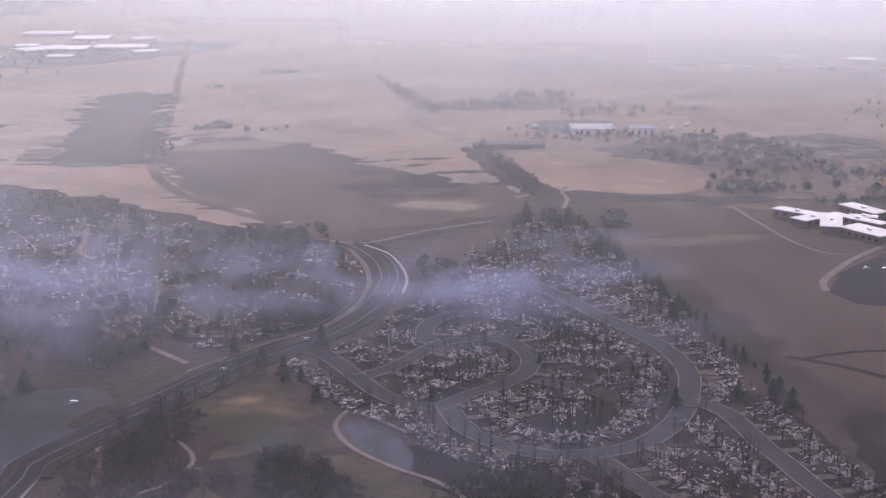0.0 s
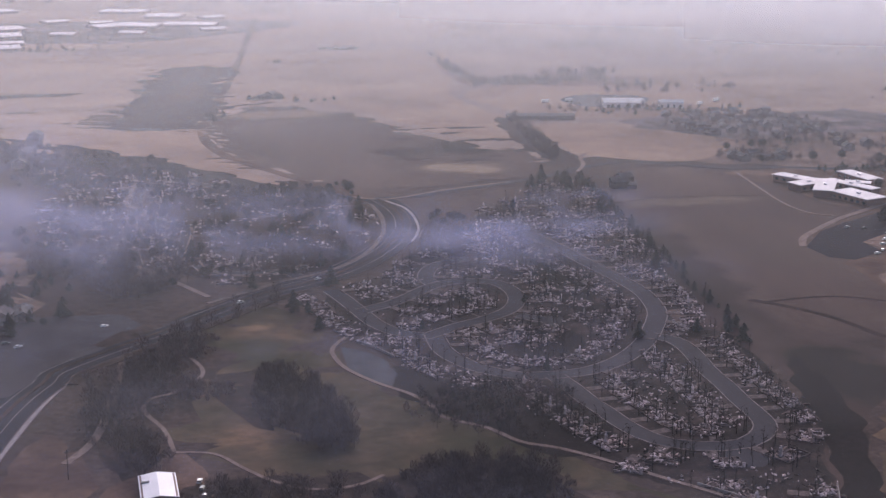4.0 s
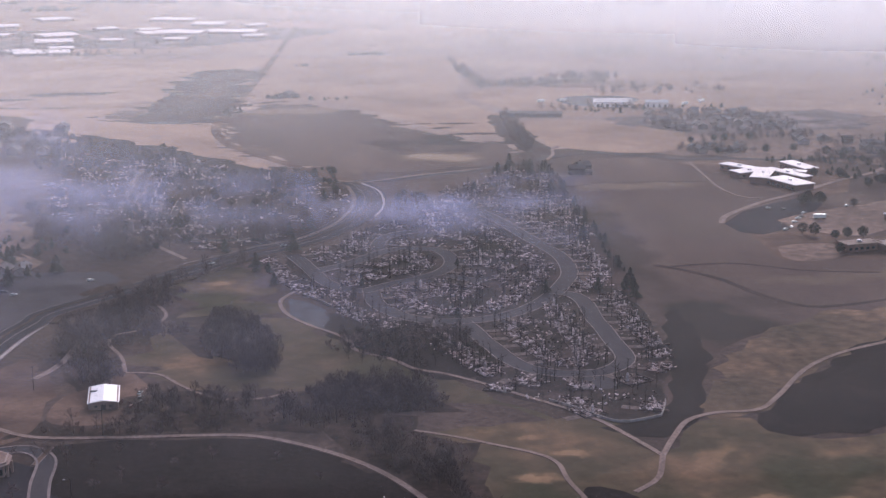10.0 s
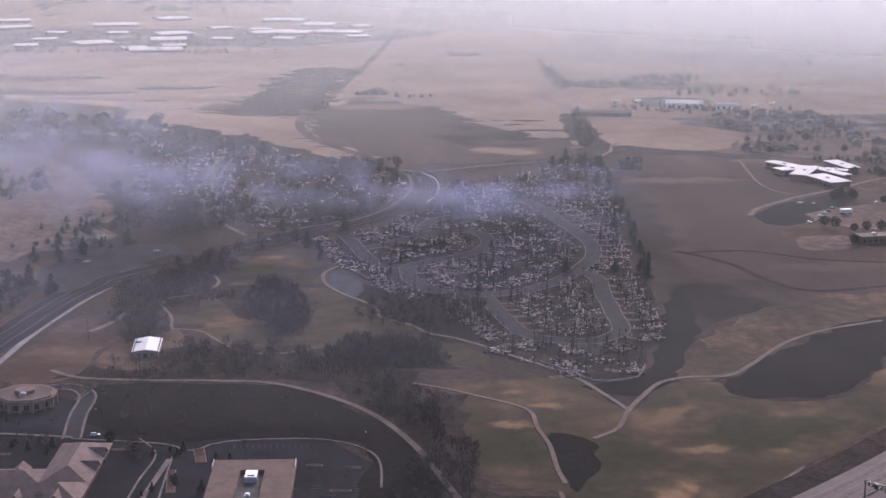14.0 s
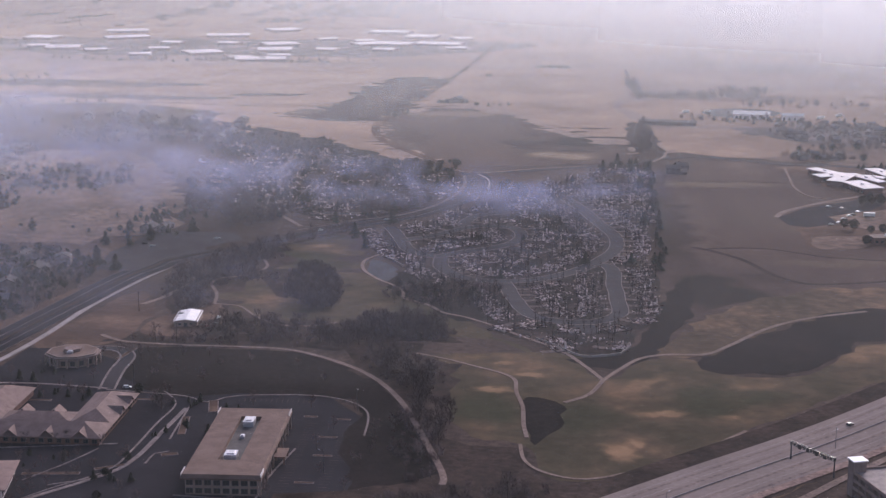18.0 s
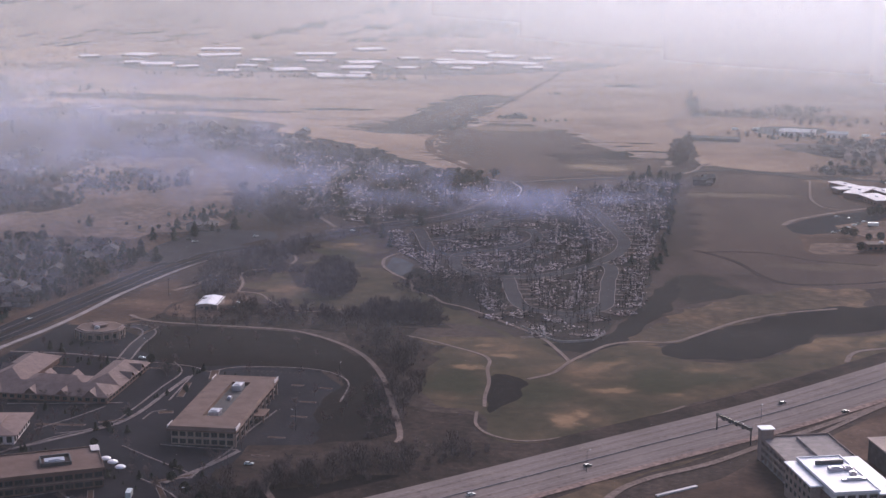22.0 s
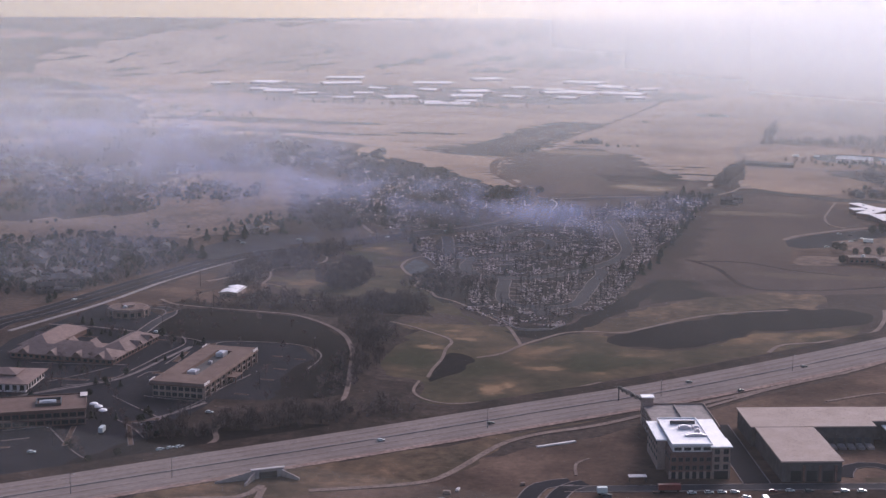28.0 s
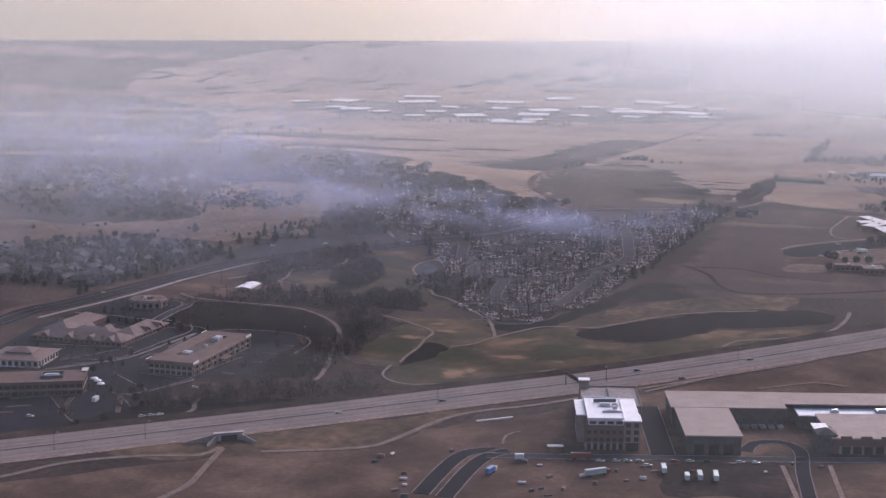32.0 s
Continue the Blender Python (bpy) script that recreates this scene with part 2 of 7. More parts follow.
_l.new(ramp(_n, _l, add_noise(_n, _l, 0.06, 4, _n.new("ShaderNodeTexCoord").outputs["Object"]), ((0.35, (0.016, 0.017, 0.024)), (0.7, (0.05, 0.052, 0.068)))), _p.inputs["Base Color"])
_p.inputs["Roughness"].default_value = 0.9
_p.inputs["Specular IOR Level"].default_value = 0.1
_b = _n.new("ShaderNodeBump")
_b.inputs["Strength"].default_value, _b.inputs["Distance"].default_value = 0.12, 0.3
_l.new(add_noise(_n, _l, 0.4, 3, _n.new("ShaderNodeTexCoord").outputs["Object"]), _b.inputs["Height"])
_l.new(_b.outputs[0], _p.inputs["Normal"])


# ---- building helpers ----
def obj(name, bm, material, parent=None, smooth=False):
    me = bpy.data.meshes.new(name)
    bm.to_mesh(me)
    bm.free()
    me.materials.append(material)
    if smooth:
        for poly in me.polygons:
            poly.use_smooth = True
    ob = new(name, me)
    if parent:
        ob.parent = parent
    return ob


def part(name, bm, material, parent, label=""):
    ob = obj(name, bm, material, parent)
    if label:
        ob["label"] = label
    return ob


def mesh_obj(name, verts, faces, material, parent=None):
    me = bpy.data.meshes.new(name)
    me.from_pydata(verts, [], faces)
    me.materials.append(material)
    ob = new(name, me)
    if parent:
        ob.parent = parent
    return ob


def spline(pts, step=6.0, closed=False):
    """A smooth line through the given places."""
    p = [Vector((a, b)) for a, b in pts]
    n = len(p)
    out = []
    for i in range(n if closed else n - 1):
        if closed:
            a, b, c, d = p[i - 1], p[i], p[(i + 1) % n], p[(i + 2) % n]
        else:
            a, b, c, d = p[max(i - 1, 0)], p[i], p[i + 1], p[min(i + 2, n - 1)]
        k = max(1, int((c - b).length / step))
        for j in range(k):
            t = j / k
            out.append(0.5 * (2 * b + (c - a) * t + (2 * a - 5 * b + 4 * c - d) * t * t + (3 * b - a - 3 * c + d) * t ** 3))
    if not closed:
        out.append(p[-1])
    return out


def drape_cuts(bm, grid):
    xs = [v.co.x for v in bm.verts]
    ys = [v.co.y for v in bm.verts]
    for axis, lo, hi in ((0, min(xs), max(xs)), (1, min(ys), max(ys))):
        first, last = ((-1080, 0), (600, 1320))[axis]
        cuts = [k * 40 for k in range(math.ceil(lo / 40), math.ceil(hi / 40)) if (k * 40) % grid == 0 or first <= k * 40 <= last]
        for k in cuts:
            co, no = [0, 0, 0], [0, 0, 0]
            co[axis], no[axis] = k, 1
            bmesh.ops.bisect_plane(bm, geom=bm.verts[:] + bm.edges[:] + bm.faces[:], plane_co=co, plane_no=no, dist=0.001)


def patch(name, pts, material, lift, jag=0.0, label="", category="ground", step=8.0, grid=40, kind="structure", sharp=False):
    """A piece of land with a soft, ragged or straight outline, laid over the ground."""
    line = [Vector(q) for q in pts] if sharp else spline(pts, step, True)
    bm = bmesh.new()
    vs = []
    for q in line:
        jx = jag * noise.noise((q.x * 0.06, q.y * 0.06, 3.1)) + 0.5 * jag * noise.noise((q.x * 0.21, q.y * 0.21, 8.1))
        jy = jag * noise.noise((q.x * 0.06, q.y * 0.06, 17.7)) + 0.5 * jag * noise.noise((q.x * 0.21, q.y * 0.21, 28.1))
        vs.append(bm.verts.new((q.x + 1.6 * jx, q.y + 1.6 * jy, 0)))
    bm.faces.new(vs)
    bmesh.ops.triangulate(bm, faces=bm.faces[:])
    drape_cuts(bm, grid)
    bmesh.ops.recalc_face_normals(bm, faces=bm.faces[:])
    if bm.faces[:] and sum(f.normal.z for f in bm.faces) < 0:
        bmesh.ops.reverse_faces(bm, faces=bm.faces[:])
    for v in bm.verts:
        v.co.z = ground_z(v.co.x, v.co.y) + 0.35 * lift
    return tagged(obj(name, bm, material), label, category, kind=kind)


def ribbon(name, pts, a, b, material, lift, thick=0.0, label="", category="road", step=6.0, kind="structure", parent=None):
    """A strip along a line, from a to b metres to its right, with a raised edge where it is thick."""
    line = spline(pts, step)
    verts, faces = [], []
    for i, q in enumerate(line):
        d = (line[min(i + 1, len(line) - 1)] - line[max(i - 1, 0)]).normalized()
        s = Vector((d.y, -d.x))
        for off, dz in ((a, -0.3), (a, thick), (b, thick), (b, -0.3)):
            r = q + s * off
            verts.append((r.x, r.y, ground_z(q.x, q.y) + 0.45 * lift + dz))
    for i in range(len(line) - 1):
        k = 4 * i
        for j in range(3):
            faces.append((k + j, k + j + 1, k + j + 5, k + j + 4))
    e = len(verts) - 4
    faces += [(3, 2, 1, 0), (e, e + 1, e + 2, e + 3)]
    ob = mesh_obj(name, verts, faces, material, parent)
    return tagged(ob, label, category, kind=kind) if not parent else ob


# ---- ground ----
def make_ground():
    verts, faces, index = [], [], {}
    xs = [-4800 + 120 * i for i in range(25)] + [-1800 + 40 * i for i in range(70)] + [1000 + 120 * i for i in range(33)]
    ys = [-1400 + 120 * i for i in range(9)] + [-320 + 40 * i for i in range(62)] + [2160 + 120 * i for i in range(20)]
    for j, y in enumerate(ys):
        for i, x in enumerate(xs):
            verts.append((x, y, ground_z(x, y)))
    w = len(xs)
    faces = [(j * w + i, j * w + i + 1, (j + 1) * w + i + 1, (j + 1) * w + i) for j in range(len(ys) - 1) for i in range(w - 1)]
    return tagged(mesh_obj("ground", verts, faces, M_BASE), "dry winter plain of brown scrub and faded grass", "ground", kind="structure")


make_ground()

# ---- fields ----
patch("dry_plain", [(-700, 1150), (-330, 880), (-240, 760), (-110, 680), (120, 800), (420, 900), (900, 820), (2500, 900), (4200, 1400), (4200, 4000), (0, 4300), (-1400, 3600), (-1900, 2700), (-1300, 2000), (-1000, 1500)], M_PLAIN, 0.08, 20, "faded dry grass plain reaching to the horizon", step=80, grid=120)
patch("burnt_field", [(119, 744), (191, 698), (230, 560), (260, 480), (300, 400), (330, 330), (290, 260), (230, 225), (151, 197), (118, 184), (85, 162), (56, 133), (42, 89), (18, 40), (6, 35), (32, 114), (45, 219), (33, 288), (51, 432), (66, 572)], M_BURN, 0.3, 4, "large scorched brown hay field with tractor lines", step=20)
patch("burnt_field", [(-227, 1057), (-179, 1180), (-118, 1142), (-74, 1085), (-38, 970), (13, 865), (44, 824), (41, 730), (-42, 691), (-117, 680), (-155, 741), (-201, 807), (-221, 884)], M_BURN, 0.3, 12, "scorched brown pasture between tan meadows", step=9)
patch("burnt_meadow", [(-326, 1177), (-292, 1574), (-209, 1592), (-216, 1326), (-234, 1109), (-254, 1000), (-330, 992)], M_WET, 1.2, 22, "dark burnt wetland beside the country road", step=7)
patch("dry_meadow", [(-139, 2192), (111, 1957), (49, 1266), (77, 1009), (30, 898), (-52, 1058), (-114, 1219), (-210, 1268), (-173, 1929)], M_TAN, 0.2, 10, "pale tan hay meadow", step=25)
patch("dry_meadow", [(-900, 1180), (-700, 1080), (-420, 980), (-330, 1180), (-300, 1560), (-215, 1640), (-180, 1950), (-300, 2100), (-700, 1900), (-950, 1500)], M_TAN, 0.2, 12, "pale tan dry grassland", step=30)
patch("dry_meadow", [(-1500, 2250), (-300, 2150), (-140, 2230), (120, 2000), (500, 1900), (1300, 1500), (1600, 2200), (300, 2900), (-900, 2900)], M_TAN, 0.15, 20, "far pale grassland in haze", step=60, grid=120)
patch("dry_meadow", [(85, 986), (174, 988), (230, 913), (224, 820), (168, 758), (105, 794), (86, 850)], M_TAN, 0.3, 6, "tan dry grass near scattered houses", step=20)
patch("dry_meadow", [(-400, 860), (-330, 850), (-260, 800), (-215, 745), (-190, 720), (-170, 700), (-205, 790), (-235, 880), (-240, 980), (-330, 985), (-420, 960)], M_TAN, 0.35, 6, "tan grass bank along the country road", step=16)
patch("dry_meadow", [(130, 1330), (400, 1500), (800, 1350), (900, 900), (560, 800), (400, 960), (240, 1010), (170, 1030), (100, 1060), (60, 1250)], M_TAN, 0.2, 12, "tan dry grassland", step=30)
for k, (x, y, rx, ry, mat, label) in enumerate(((-640, 2170, 520, 240, M_TOWN, "grey streets and yards of a far industrial town"), (-640, 1270, 150, 40, M_BASE, "far brown scrub among tan grass"), (-780, 1470, 200, 50, M_BASE, "far brown scrub among tan grass"), (-560, 1120, 120, 26, M_BASE, "far brown scrub among tan grass"), (-900, 1180, 190, 70, M_BASE, "far brown scrub among tan grass"), (-430, 1330, 60, 24, M_BASE, "far brown scrub among tan grass"), (330, 960, 130, 110, M_TOWN, "grey streets and gardens of a small town"), (180, 1370, 110, 60, M_DULLTAN, "dull ground under far bare woods"))):
    patch("far_scrub", [(x + rx * math.cos(a) * (1 + 0.2 * math.sin(3 * a + k)), y + ry * math.sin(a) * (1 + 0.3 * math.cos(2 * a + k))) for a in [i * math.pi / 8 for i in range(16)]], mat, 0.7, 16, label, step=16, grid=120)
# the trees' shade laid on the ground as a dark patch
patch("soot_shade_patch", [(64, 1062), (82, 960), (84, 828), (86, 772), (60, 776), (50, 870), (54, 980)], M_SOOT, 0.75, 5, "dark strip painted as shade under a row of bare trees", step=6)
for k, (x, y, rx, ry) in enumerate(((-1250, 1250, 330, 40), (-1500, 1750, 420, 60), (-900, 1280, 240, 50), (-2000, 2300, 500, 80), (-1250, 2050, 260, 60), (-2400, 2900, 600, 90), (-950, 1000, 160, 36))):
    patch("dry_meadow", [(x + rx * math.cos(a) * (1 + 0.2 * math.sin(3 * a + k)), y + ry * math.sin(a) * (1 + 0.3 * math.cos(2 * a + k)) + 0.25 * rx * math.cos(a)) for a in [i * math.pi / 7 for i in range(14)]], M_DULLTAN, 0.3, 18, "far strip of tan grass between woods", step=30, grid=120)
patch("dry_meadow", [(-1000, 180), (-800, 330), (-600, 350), (-455, 425), (-340, 410), (-330, 390), (-360, 330), (-450, 290), (-522, 215), (-700, 120), (-900, 60)], M_DULLTAN, 0.3, 16, "tan dry field above the wooded suburb", step=20)
patch("dry_meadow", [(-900, 420), (-640, 330), (-470, 420), (-340, 410), (-290, 440), (-300, 520), (-420, 640), (-640, 720), (-900, 700)], M_BASE, 0.25, 10, "brown rolling open grassland", step=30)
patch("golf_rough", [(-195, 376), (-222, 358), (-242, 322), (-236, 269), (-249, 230), (-259, 212), (-246, 157), (-220, 129), (-191, 101), (-175, 128), (-134, 127), (-88, 109), (-55, 67), (-37, 43), (-113, 169), (-131, 207), (-162, 256), (-165, 300), (-176, 345)], M_GOLF, 0.35, 4, "winter golf fairway, green turning brown", category="grass")
patch("golf_fairway", [(-100, 36), (-69, 43), (-34, 51), (-13, 41), (-2, -1), (27, 39), (49, 38), (60, 22), (75, 8), (112, 18), (136, 56), (152, 76), (175, 84), (200, 98), (224, 112), (206, 66), (168, 26), (122, -18), (86, -58), (52, -95), (30, -124), (6, -142), (-13, -151), (-32, -142), (-44, -105), (-68, -96), (-80, -57), (-90, -6)], M_GOLF, 0.4, 3, "mottled green and tan golf fairway", category="grass")
patch("golf_fairway", [(47, 85), (64, 133), (95, 165), (144, 204), (193, 212), (183, 155), (138, 133), (112, 117), (80, 76), (55, 44), (26, 47)], M_GOLFTAN, 0.45, 6, "tan and green strip of golf rough", category="grass")
patch("charred_patch", [(53, 33), (70, 60), (86, 84), (117, 116), (149, 147), (180, 160), (204, 167), (229, 152), (222, 122), (192, 101), (172, 90), (150, 80), (134, 58), (113, 24), (90, 16), (72, 12)], M_CHAR, 0.6, 4, "black burnt patch on the golf rough", category="grass")
patch("charred_patch", [(-138, 219), (-106, 220), (-66, 199), (-61, 151), (-74, 129), (-92, 133), (-109, 159), (-127, 187)], M_CHAR, 0.5, 3, "blackened creek bank below the houses")
patch("charred_patch", [(-270, 35), (-220, 41), (-165, 35), (-125, -7), (-97, -87), (-79, -149), (-107, -173), (-125, -123), (-125, -53), (-145, -41), (-200, -41), (-220, -49), (-261, -17)], M_CHAR, 0.5, 3, "blackened open lot behind the offices")
patch("charred_patch", [(-42, -35), (-21, -47), (-25, -79), (-38, -106), (-42, -63)], M_CHAR, 0.65, 3, "small black burnt patch on the fairway")
patch("charred_patch", [(18, 60), (30, 110), (45, 180), (62, 230), (60, 150), (45, 100), (30, 50), (5, 20), (-20, 35), (0, 40)], M_CHAR, 0.55, 3, "blackened verge along the housing edge")
for cx, cy, rx, ry, turn in ((-196, 222, 22, 56, 0.2), (-262, 225, 24, 70, -0.25), (-190, 92, 58, 22, -0.15), (-125, 92, 44, 24, -0.5), (-112, 10, 27, 56, 0.45), (-95, -190, 74, 27, 0.45), (-258, 300, 38, 36, 0)):
    patch("thicket_floor", [(cx + rx * math.cos(a) * math.cos(turn) - ry * math.sin(a) * math.sin(turn), cy + rx * math.cos(a) * math.sin(turn) + ry * math.sin(a) * math.cos(turn)) for a in [k * math.pi / 6 for k in range(12)]], M_LITTER, 0.55, 12, "dark leaf litter under the thicket")
patch("burnt_lots", [(-164, 382), (-151, 318), (-132, 254), (-113, 212), (-92, 196), (-77, 138), (-66, 104), (-40, 67), (-12, 44), (10, 54), (25, 100), (38, 172), (42, 220), (40, 275), (33, 312), (44, 389), (56, 463), (53, 516), (56, 584), (62, 669), (37, 688), (-10, 608), (-41, 572), (-67, 505), (-94, 479), (-112, 454), (-129, 424), (-152, 410)], M_ASH, 0.35, 3, "ash-covered ground of a burnt-out housing estate")
patch("burnt_lots", [(-370, 821), (-234, 716), (-138, 634), (-114, 606), (-112, 531), (-133, 472), (-172, 439), (-212, 420), (-233, 435), (-277, 466), (-333, 487)], M_SOOT, 0.35, 3, "ash-covered ground of a smouldering suburb")
patch("burnt_slope", [(-377, 890), (-316, 870), (-235, 783), (-179, 705), (-120, 643), (-172, 641), (-224, 676), (-365, 774)], M_CHAR, 0.45, 6, "blackened slope behind the suburb")
patch("burnt_slope", [(-600, 760), (-560, 815), (-510, 850), (-445, 918), (-347, 872), (-262, 822), (-300, 775), (-400, 760), (-520, 730)], M_SOOT, 0.4, 8, "dark wooded slope above the suburb")
patch("pond", [(-162, 299), (-153, 292), (-140, 267), (-136, 239), (-143, 226), (-154, 242), (-161, 262)], M_WATER, 0.5, 1, "small grey pond by the cart path", category="pond")
patch("pond", [(157, 1175), (191, 1222), (255, 1202), (241, 1140), (181, 1117)], M_WATER, 0.5, 2, "distant grey reservoir", category="pond")
patch("pond", [(-330, 985), (-300, 1010), (-260, 1005), (-262, 990), (-300, 975)], M_WATER, 0.6, 2, "narrow distant pond", category="pond")

for pts, w in (([(84, 324), (106, 328), (128, 327), (150, 314), (169, 302), (212, 293)], 1.3), ([(75, 330), (92, 312), (108, 287), (120, 252), (132, 230), (150, 220), (200, 234), (260, 270)], 2.2), ([(60, 590), (110, 604), (190, 600)], 0.6)):
    ribbon("dark_ditch", pts, -w, w, M_SOOT, 0.5, 0, "dark sooty ditch crossing the burnt field", "ditch")
patch("bare_lot", [(24, 319), (37, 317), (33, 284), (21, 286)], M_STRAW, 0.6, 2, "bare reddish corner lot", step=5)
patch("soot_shade_patch", [(-45, 482), (-29, 487), (-17, 411), (-13, 347), (-18, 318), (-31, 346), (-41, 404)], M_CHAR, 0.5, 4, "blackened strip between back gardens", step=6)
patch("soot_shade_patch", [(-66, 294), (-50, 305), (-35, 285), (-45, 256), (-63, 241), (-75, 255)], M_CHAR, 0.5, 4, "blackened strip between back gardens", step=6)
patch("charred_patch", [(-137, 262), (-122, 238), (-106, 229), (-79, 216), (-69, 209), (-56, 191), (-53, 152), (-65, 127), (-81, 115), (-96, 130), (-109, 157), (-125, 178), (-131, 188), (-132, 202), (-142, 214)], M_CHAR, 0.75, 3, "blackened creek bank below the houses", step=6)
patch("dry_meadow", [(-502, 450), (-559, 606), (-558, 765), (-473, 744), (-350, 501), (-342, 419), (-394, 398)], M_DULLTAN, 0.38, 12, "muted tan hillside above the highway bend", step=12)
patch("thicket_floor", [(-106, -58), (-80, -102), (-46, -108), (-42, -140), (-22, -157), (8, -148), (-40, -212), (-74, -165)], M_LITTER, 0.43, 5, "dark leaf litter beside the fairway", "verge", step=6)
patch("dark_verge", [(-126, -52), (-104, -70), (-88, -125), (-74, -165), (-44, -214), (-92, -262), (-135, -300), (-178, -334), (-160, -262), (-124, -205), (-117, -150), (-119, -80)], M_CHAR, 0.45, 5, "blackened leaf-strewn ground between lot and highway", "verge", step=6)

patch("dry_meadow", [(200, 740), (300, 700), (420, 650), (600, 640), (900, 820), (600, 1000), (400, 960), (240, 900), (170, 880), (150, 780)], M_DULLTAN, 0.25, 14, "muted tan ground round the low houses", step=20)
patch("bare_lot", [(185, 700), (205, 640), (215, 585), (240, 535), (285, 545), (305, 620), (300, 680), (240, 710)], M_DIRT, 0.4, 5, "brown bare ground round the school", step=8)

edge = random.Random(31)
for poly, mat in (([(-227, 1057), (-179, 1180), (-118, 1142), (-74, 1085), (-38, 970), (13, 865), (44, 824), (41, 730), (-42, 691), (-117, 680), (-155, 741), (-201, 807), (-221, 884)], M_BURN), ([(-326, 1177), (-292, 1574), (-209, 1592), (-216, 1326), (-234, 1109), (-254, 1000), (-330, 992)], M_SOOT), ([(-50, 914), (-5, 963), (38, 915), (54, 822), (3, 800), (-53, 844)], M_SOOT)):
    for x0, y0 in poly:
        for k in range(3):
            x, y, a = x0 + edge.gauss(0, 14), y0 + edge.gauss(0, 16), edge.uniform(6, 22)
            b = a * edge.uniform(0.25, 0.6)
            patch("burnt_patch", [(x + a * math.cos(i * 0.785) * edge.uniform(0.6, 1.3), y + b * math.sin(i * 0.785) * edge.uniform(0.6, 1.3)) for i in range(8)], mat, 0.55, 2, "ragged scorched patch at the pasture's edge", step=6)
patch("thicket_floor", [(-300, 45), (-262, 50), (-200, 52), (-150, 45), (-140, 70), (-175, 80), (-228, 70), (-232, 100), (-240, 135), (-225, 160), (-280, 160), (-268, 110), (-275, 75), (-300, 62)], M_LITTER, 0.42, 4, "dark leaf litter round the shed yard", step=6)

# ---- roads ----
def street(pts, w, label, mat=M_ASPH, lift=0.7, kerb=True, name="road"):
    ribbon(name, pts, -w / 2, w / 2, mat, lift, 0.0, label)
    if kerb:
        for s in (-1, 1):
            a, b = sorted((s * w / 2, s * (w / 2 + 0.6)))
            ribbon("pavement", pts, a, b, M_KERB, lift, 0.15, "pale concrete kerb and sidewalk", "pavement")


def disc(name, x, y, rx, ry, mat, lift, label, category):
    patch(name, [(x + rx * math.cos(k * math.pi / 5), y + ry * math.sin(k * math.pi / 5)) for k in range(10)], mat, lift, 0, label, category, step=3)


ENTRY = [(-160, 402), (-153, 381), (-145, 352), (-140, 335), (-130, 317), (-115, 307), (-111, 310)]
INNER = [(-111, 310), (-95, 321), (-79, 329), (-63, 342), (-55, 361), (-55, 381), (-62, 398), (-74, 403), (-87, 404), (-100, 398), (-114, 383), (-128, 370), (-139, 364), (-146, 359)]
CUL_A = [(-98, 401), (-101, 416), (-95, 436), (-83, 447), (-73, 451)]
CUL_B = [(-60, 331), (-52, 322), (-47, 318)]
OUTER = [(-111, 310), (-111, 290), (-109, 274), (-101, 253), (-91, 239), (-78, 228), (-67, 226), (-53, 226), (-38, 231), (-21, 245), (-5, 267), (7, 292), (16, 316), (19, 341), (18, 365), (13, 389), (7, 412), (1, 437), (-4, 460), (-11, 484), (-19, 509)]
SOUTH = [(1, 276), (10, 267), (13, 252), (13, 237), (12, 212), (13, 192), (13, 169), (14, 146), (12, 133), (5, 122), (-4, 115), (-15, 114), (-25, 116), (-35, 122), (-43, 133), (-49, 151), (-52, 167), (-56, 184), (-59, 205), (-63, 224)]
for line, w in ((ENTRY, 10), (INNER, 9.5), (CUL_A, 9.5), (CUL_B, 9), (OUTER, 10.5), (SOUTH, 10)):
    street(line, w, "grey residential street through burnt lots")
disc("road", -76, 452, 9, 9, M_ASPH, 0.75, "round end of a residential street", "road")
disc("road", -45, 316, 9, 9, M_ASPH, 0.75, "round end of a residential street", "road")
disc("road", -8, 100, 9, 12, M_ASPH, 0.75, "round end of a residential street", "road")
ART = [(-373, -112), (-371, -73), (-372, -38), (-357, 8)] + [(-336, 131), (-330, 174), (-323, 217), (-313, 252), (-300, 285), (-267, 332)][:-1] + [(-245, 363), (-212, 390), (-180, 415), (-150, 439), (-128, 468), (-111, 501), (-100, 537), (-97, 573), (-101, 608), (-108, 638)][1:]
ribbon("road", ART, -12, 12, M_LOT, 0.8, 0, "dark four-lane arterial road")
ribbon("median", ART, -1.2, 1.2, M_LITTER, 0.8, 0.16, "dark scrubby median strip", "median")
for a in (-5.3, 5.2):
    ribbon("lane_line", ART, a, a + 0.2, M_WORN, 0.81, 0.01, "worn painted lane line", "marking")
ribbon("pavement", [(-352, -60), (-342, -15), (-334, 20), (-328, 63), (-323, 130), (-315, 188), (-308, 228), (-298, 265), (-287, 290)], -1.8, 1.8, M_WALK, 0.8, 0.15, "pale concrete sidewalk along the arterial", "pavement")
ribbon("kerb", ART, -12.5, -12, M_SLAB, 0.8, 0.15, "sooty concrete kerb of the arterial", "kerb")
ribbon("kerb", ART, 12, 12.4, M_SLAB, 0.8, 0.15, "sooty concrete kerb of the arterial", "kerb")
ribbon("path", [(-233, 386), (-206, 408), (-187, 424), (-165, 437), (-147, 453), (-128, 484), (-115, 525), (-111, 567), (-114, 617)], -1.6, 1.6, M_SLAB, 0.84, 0.04, "sooty gravel walk along the arterial's bend", "path")
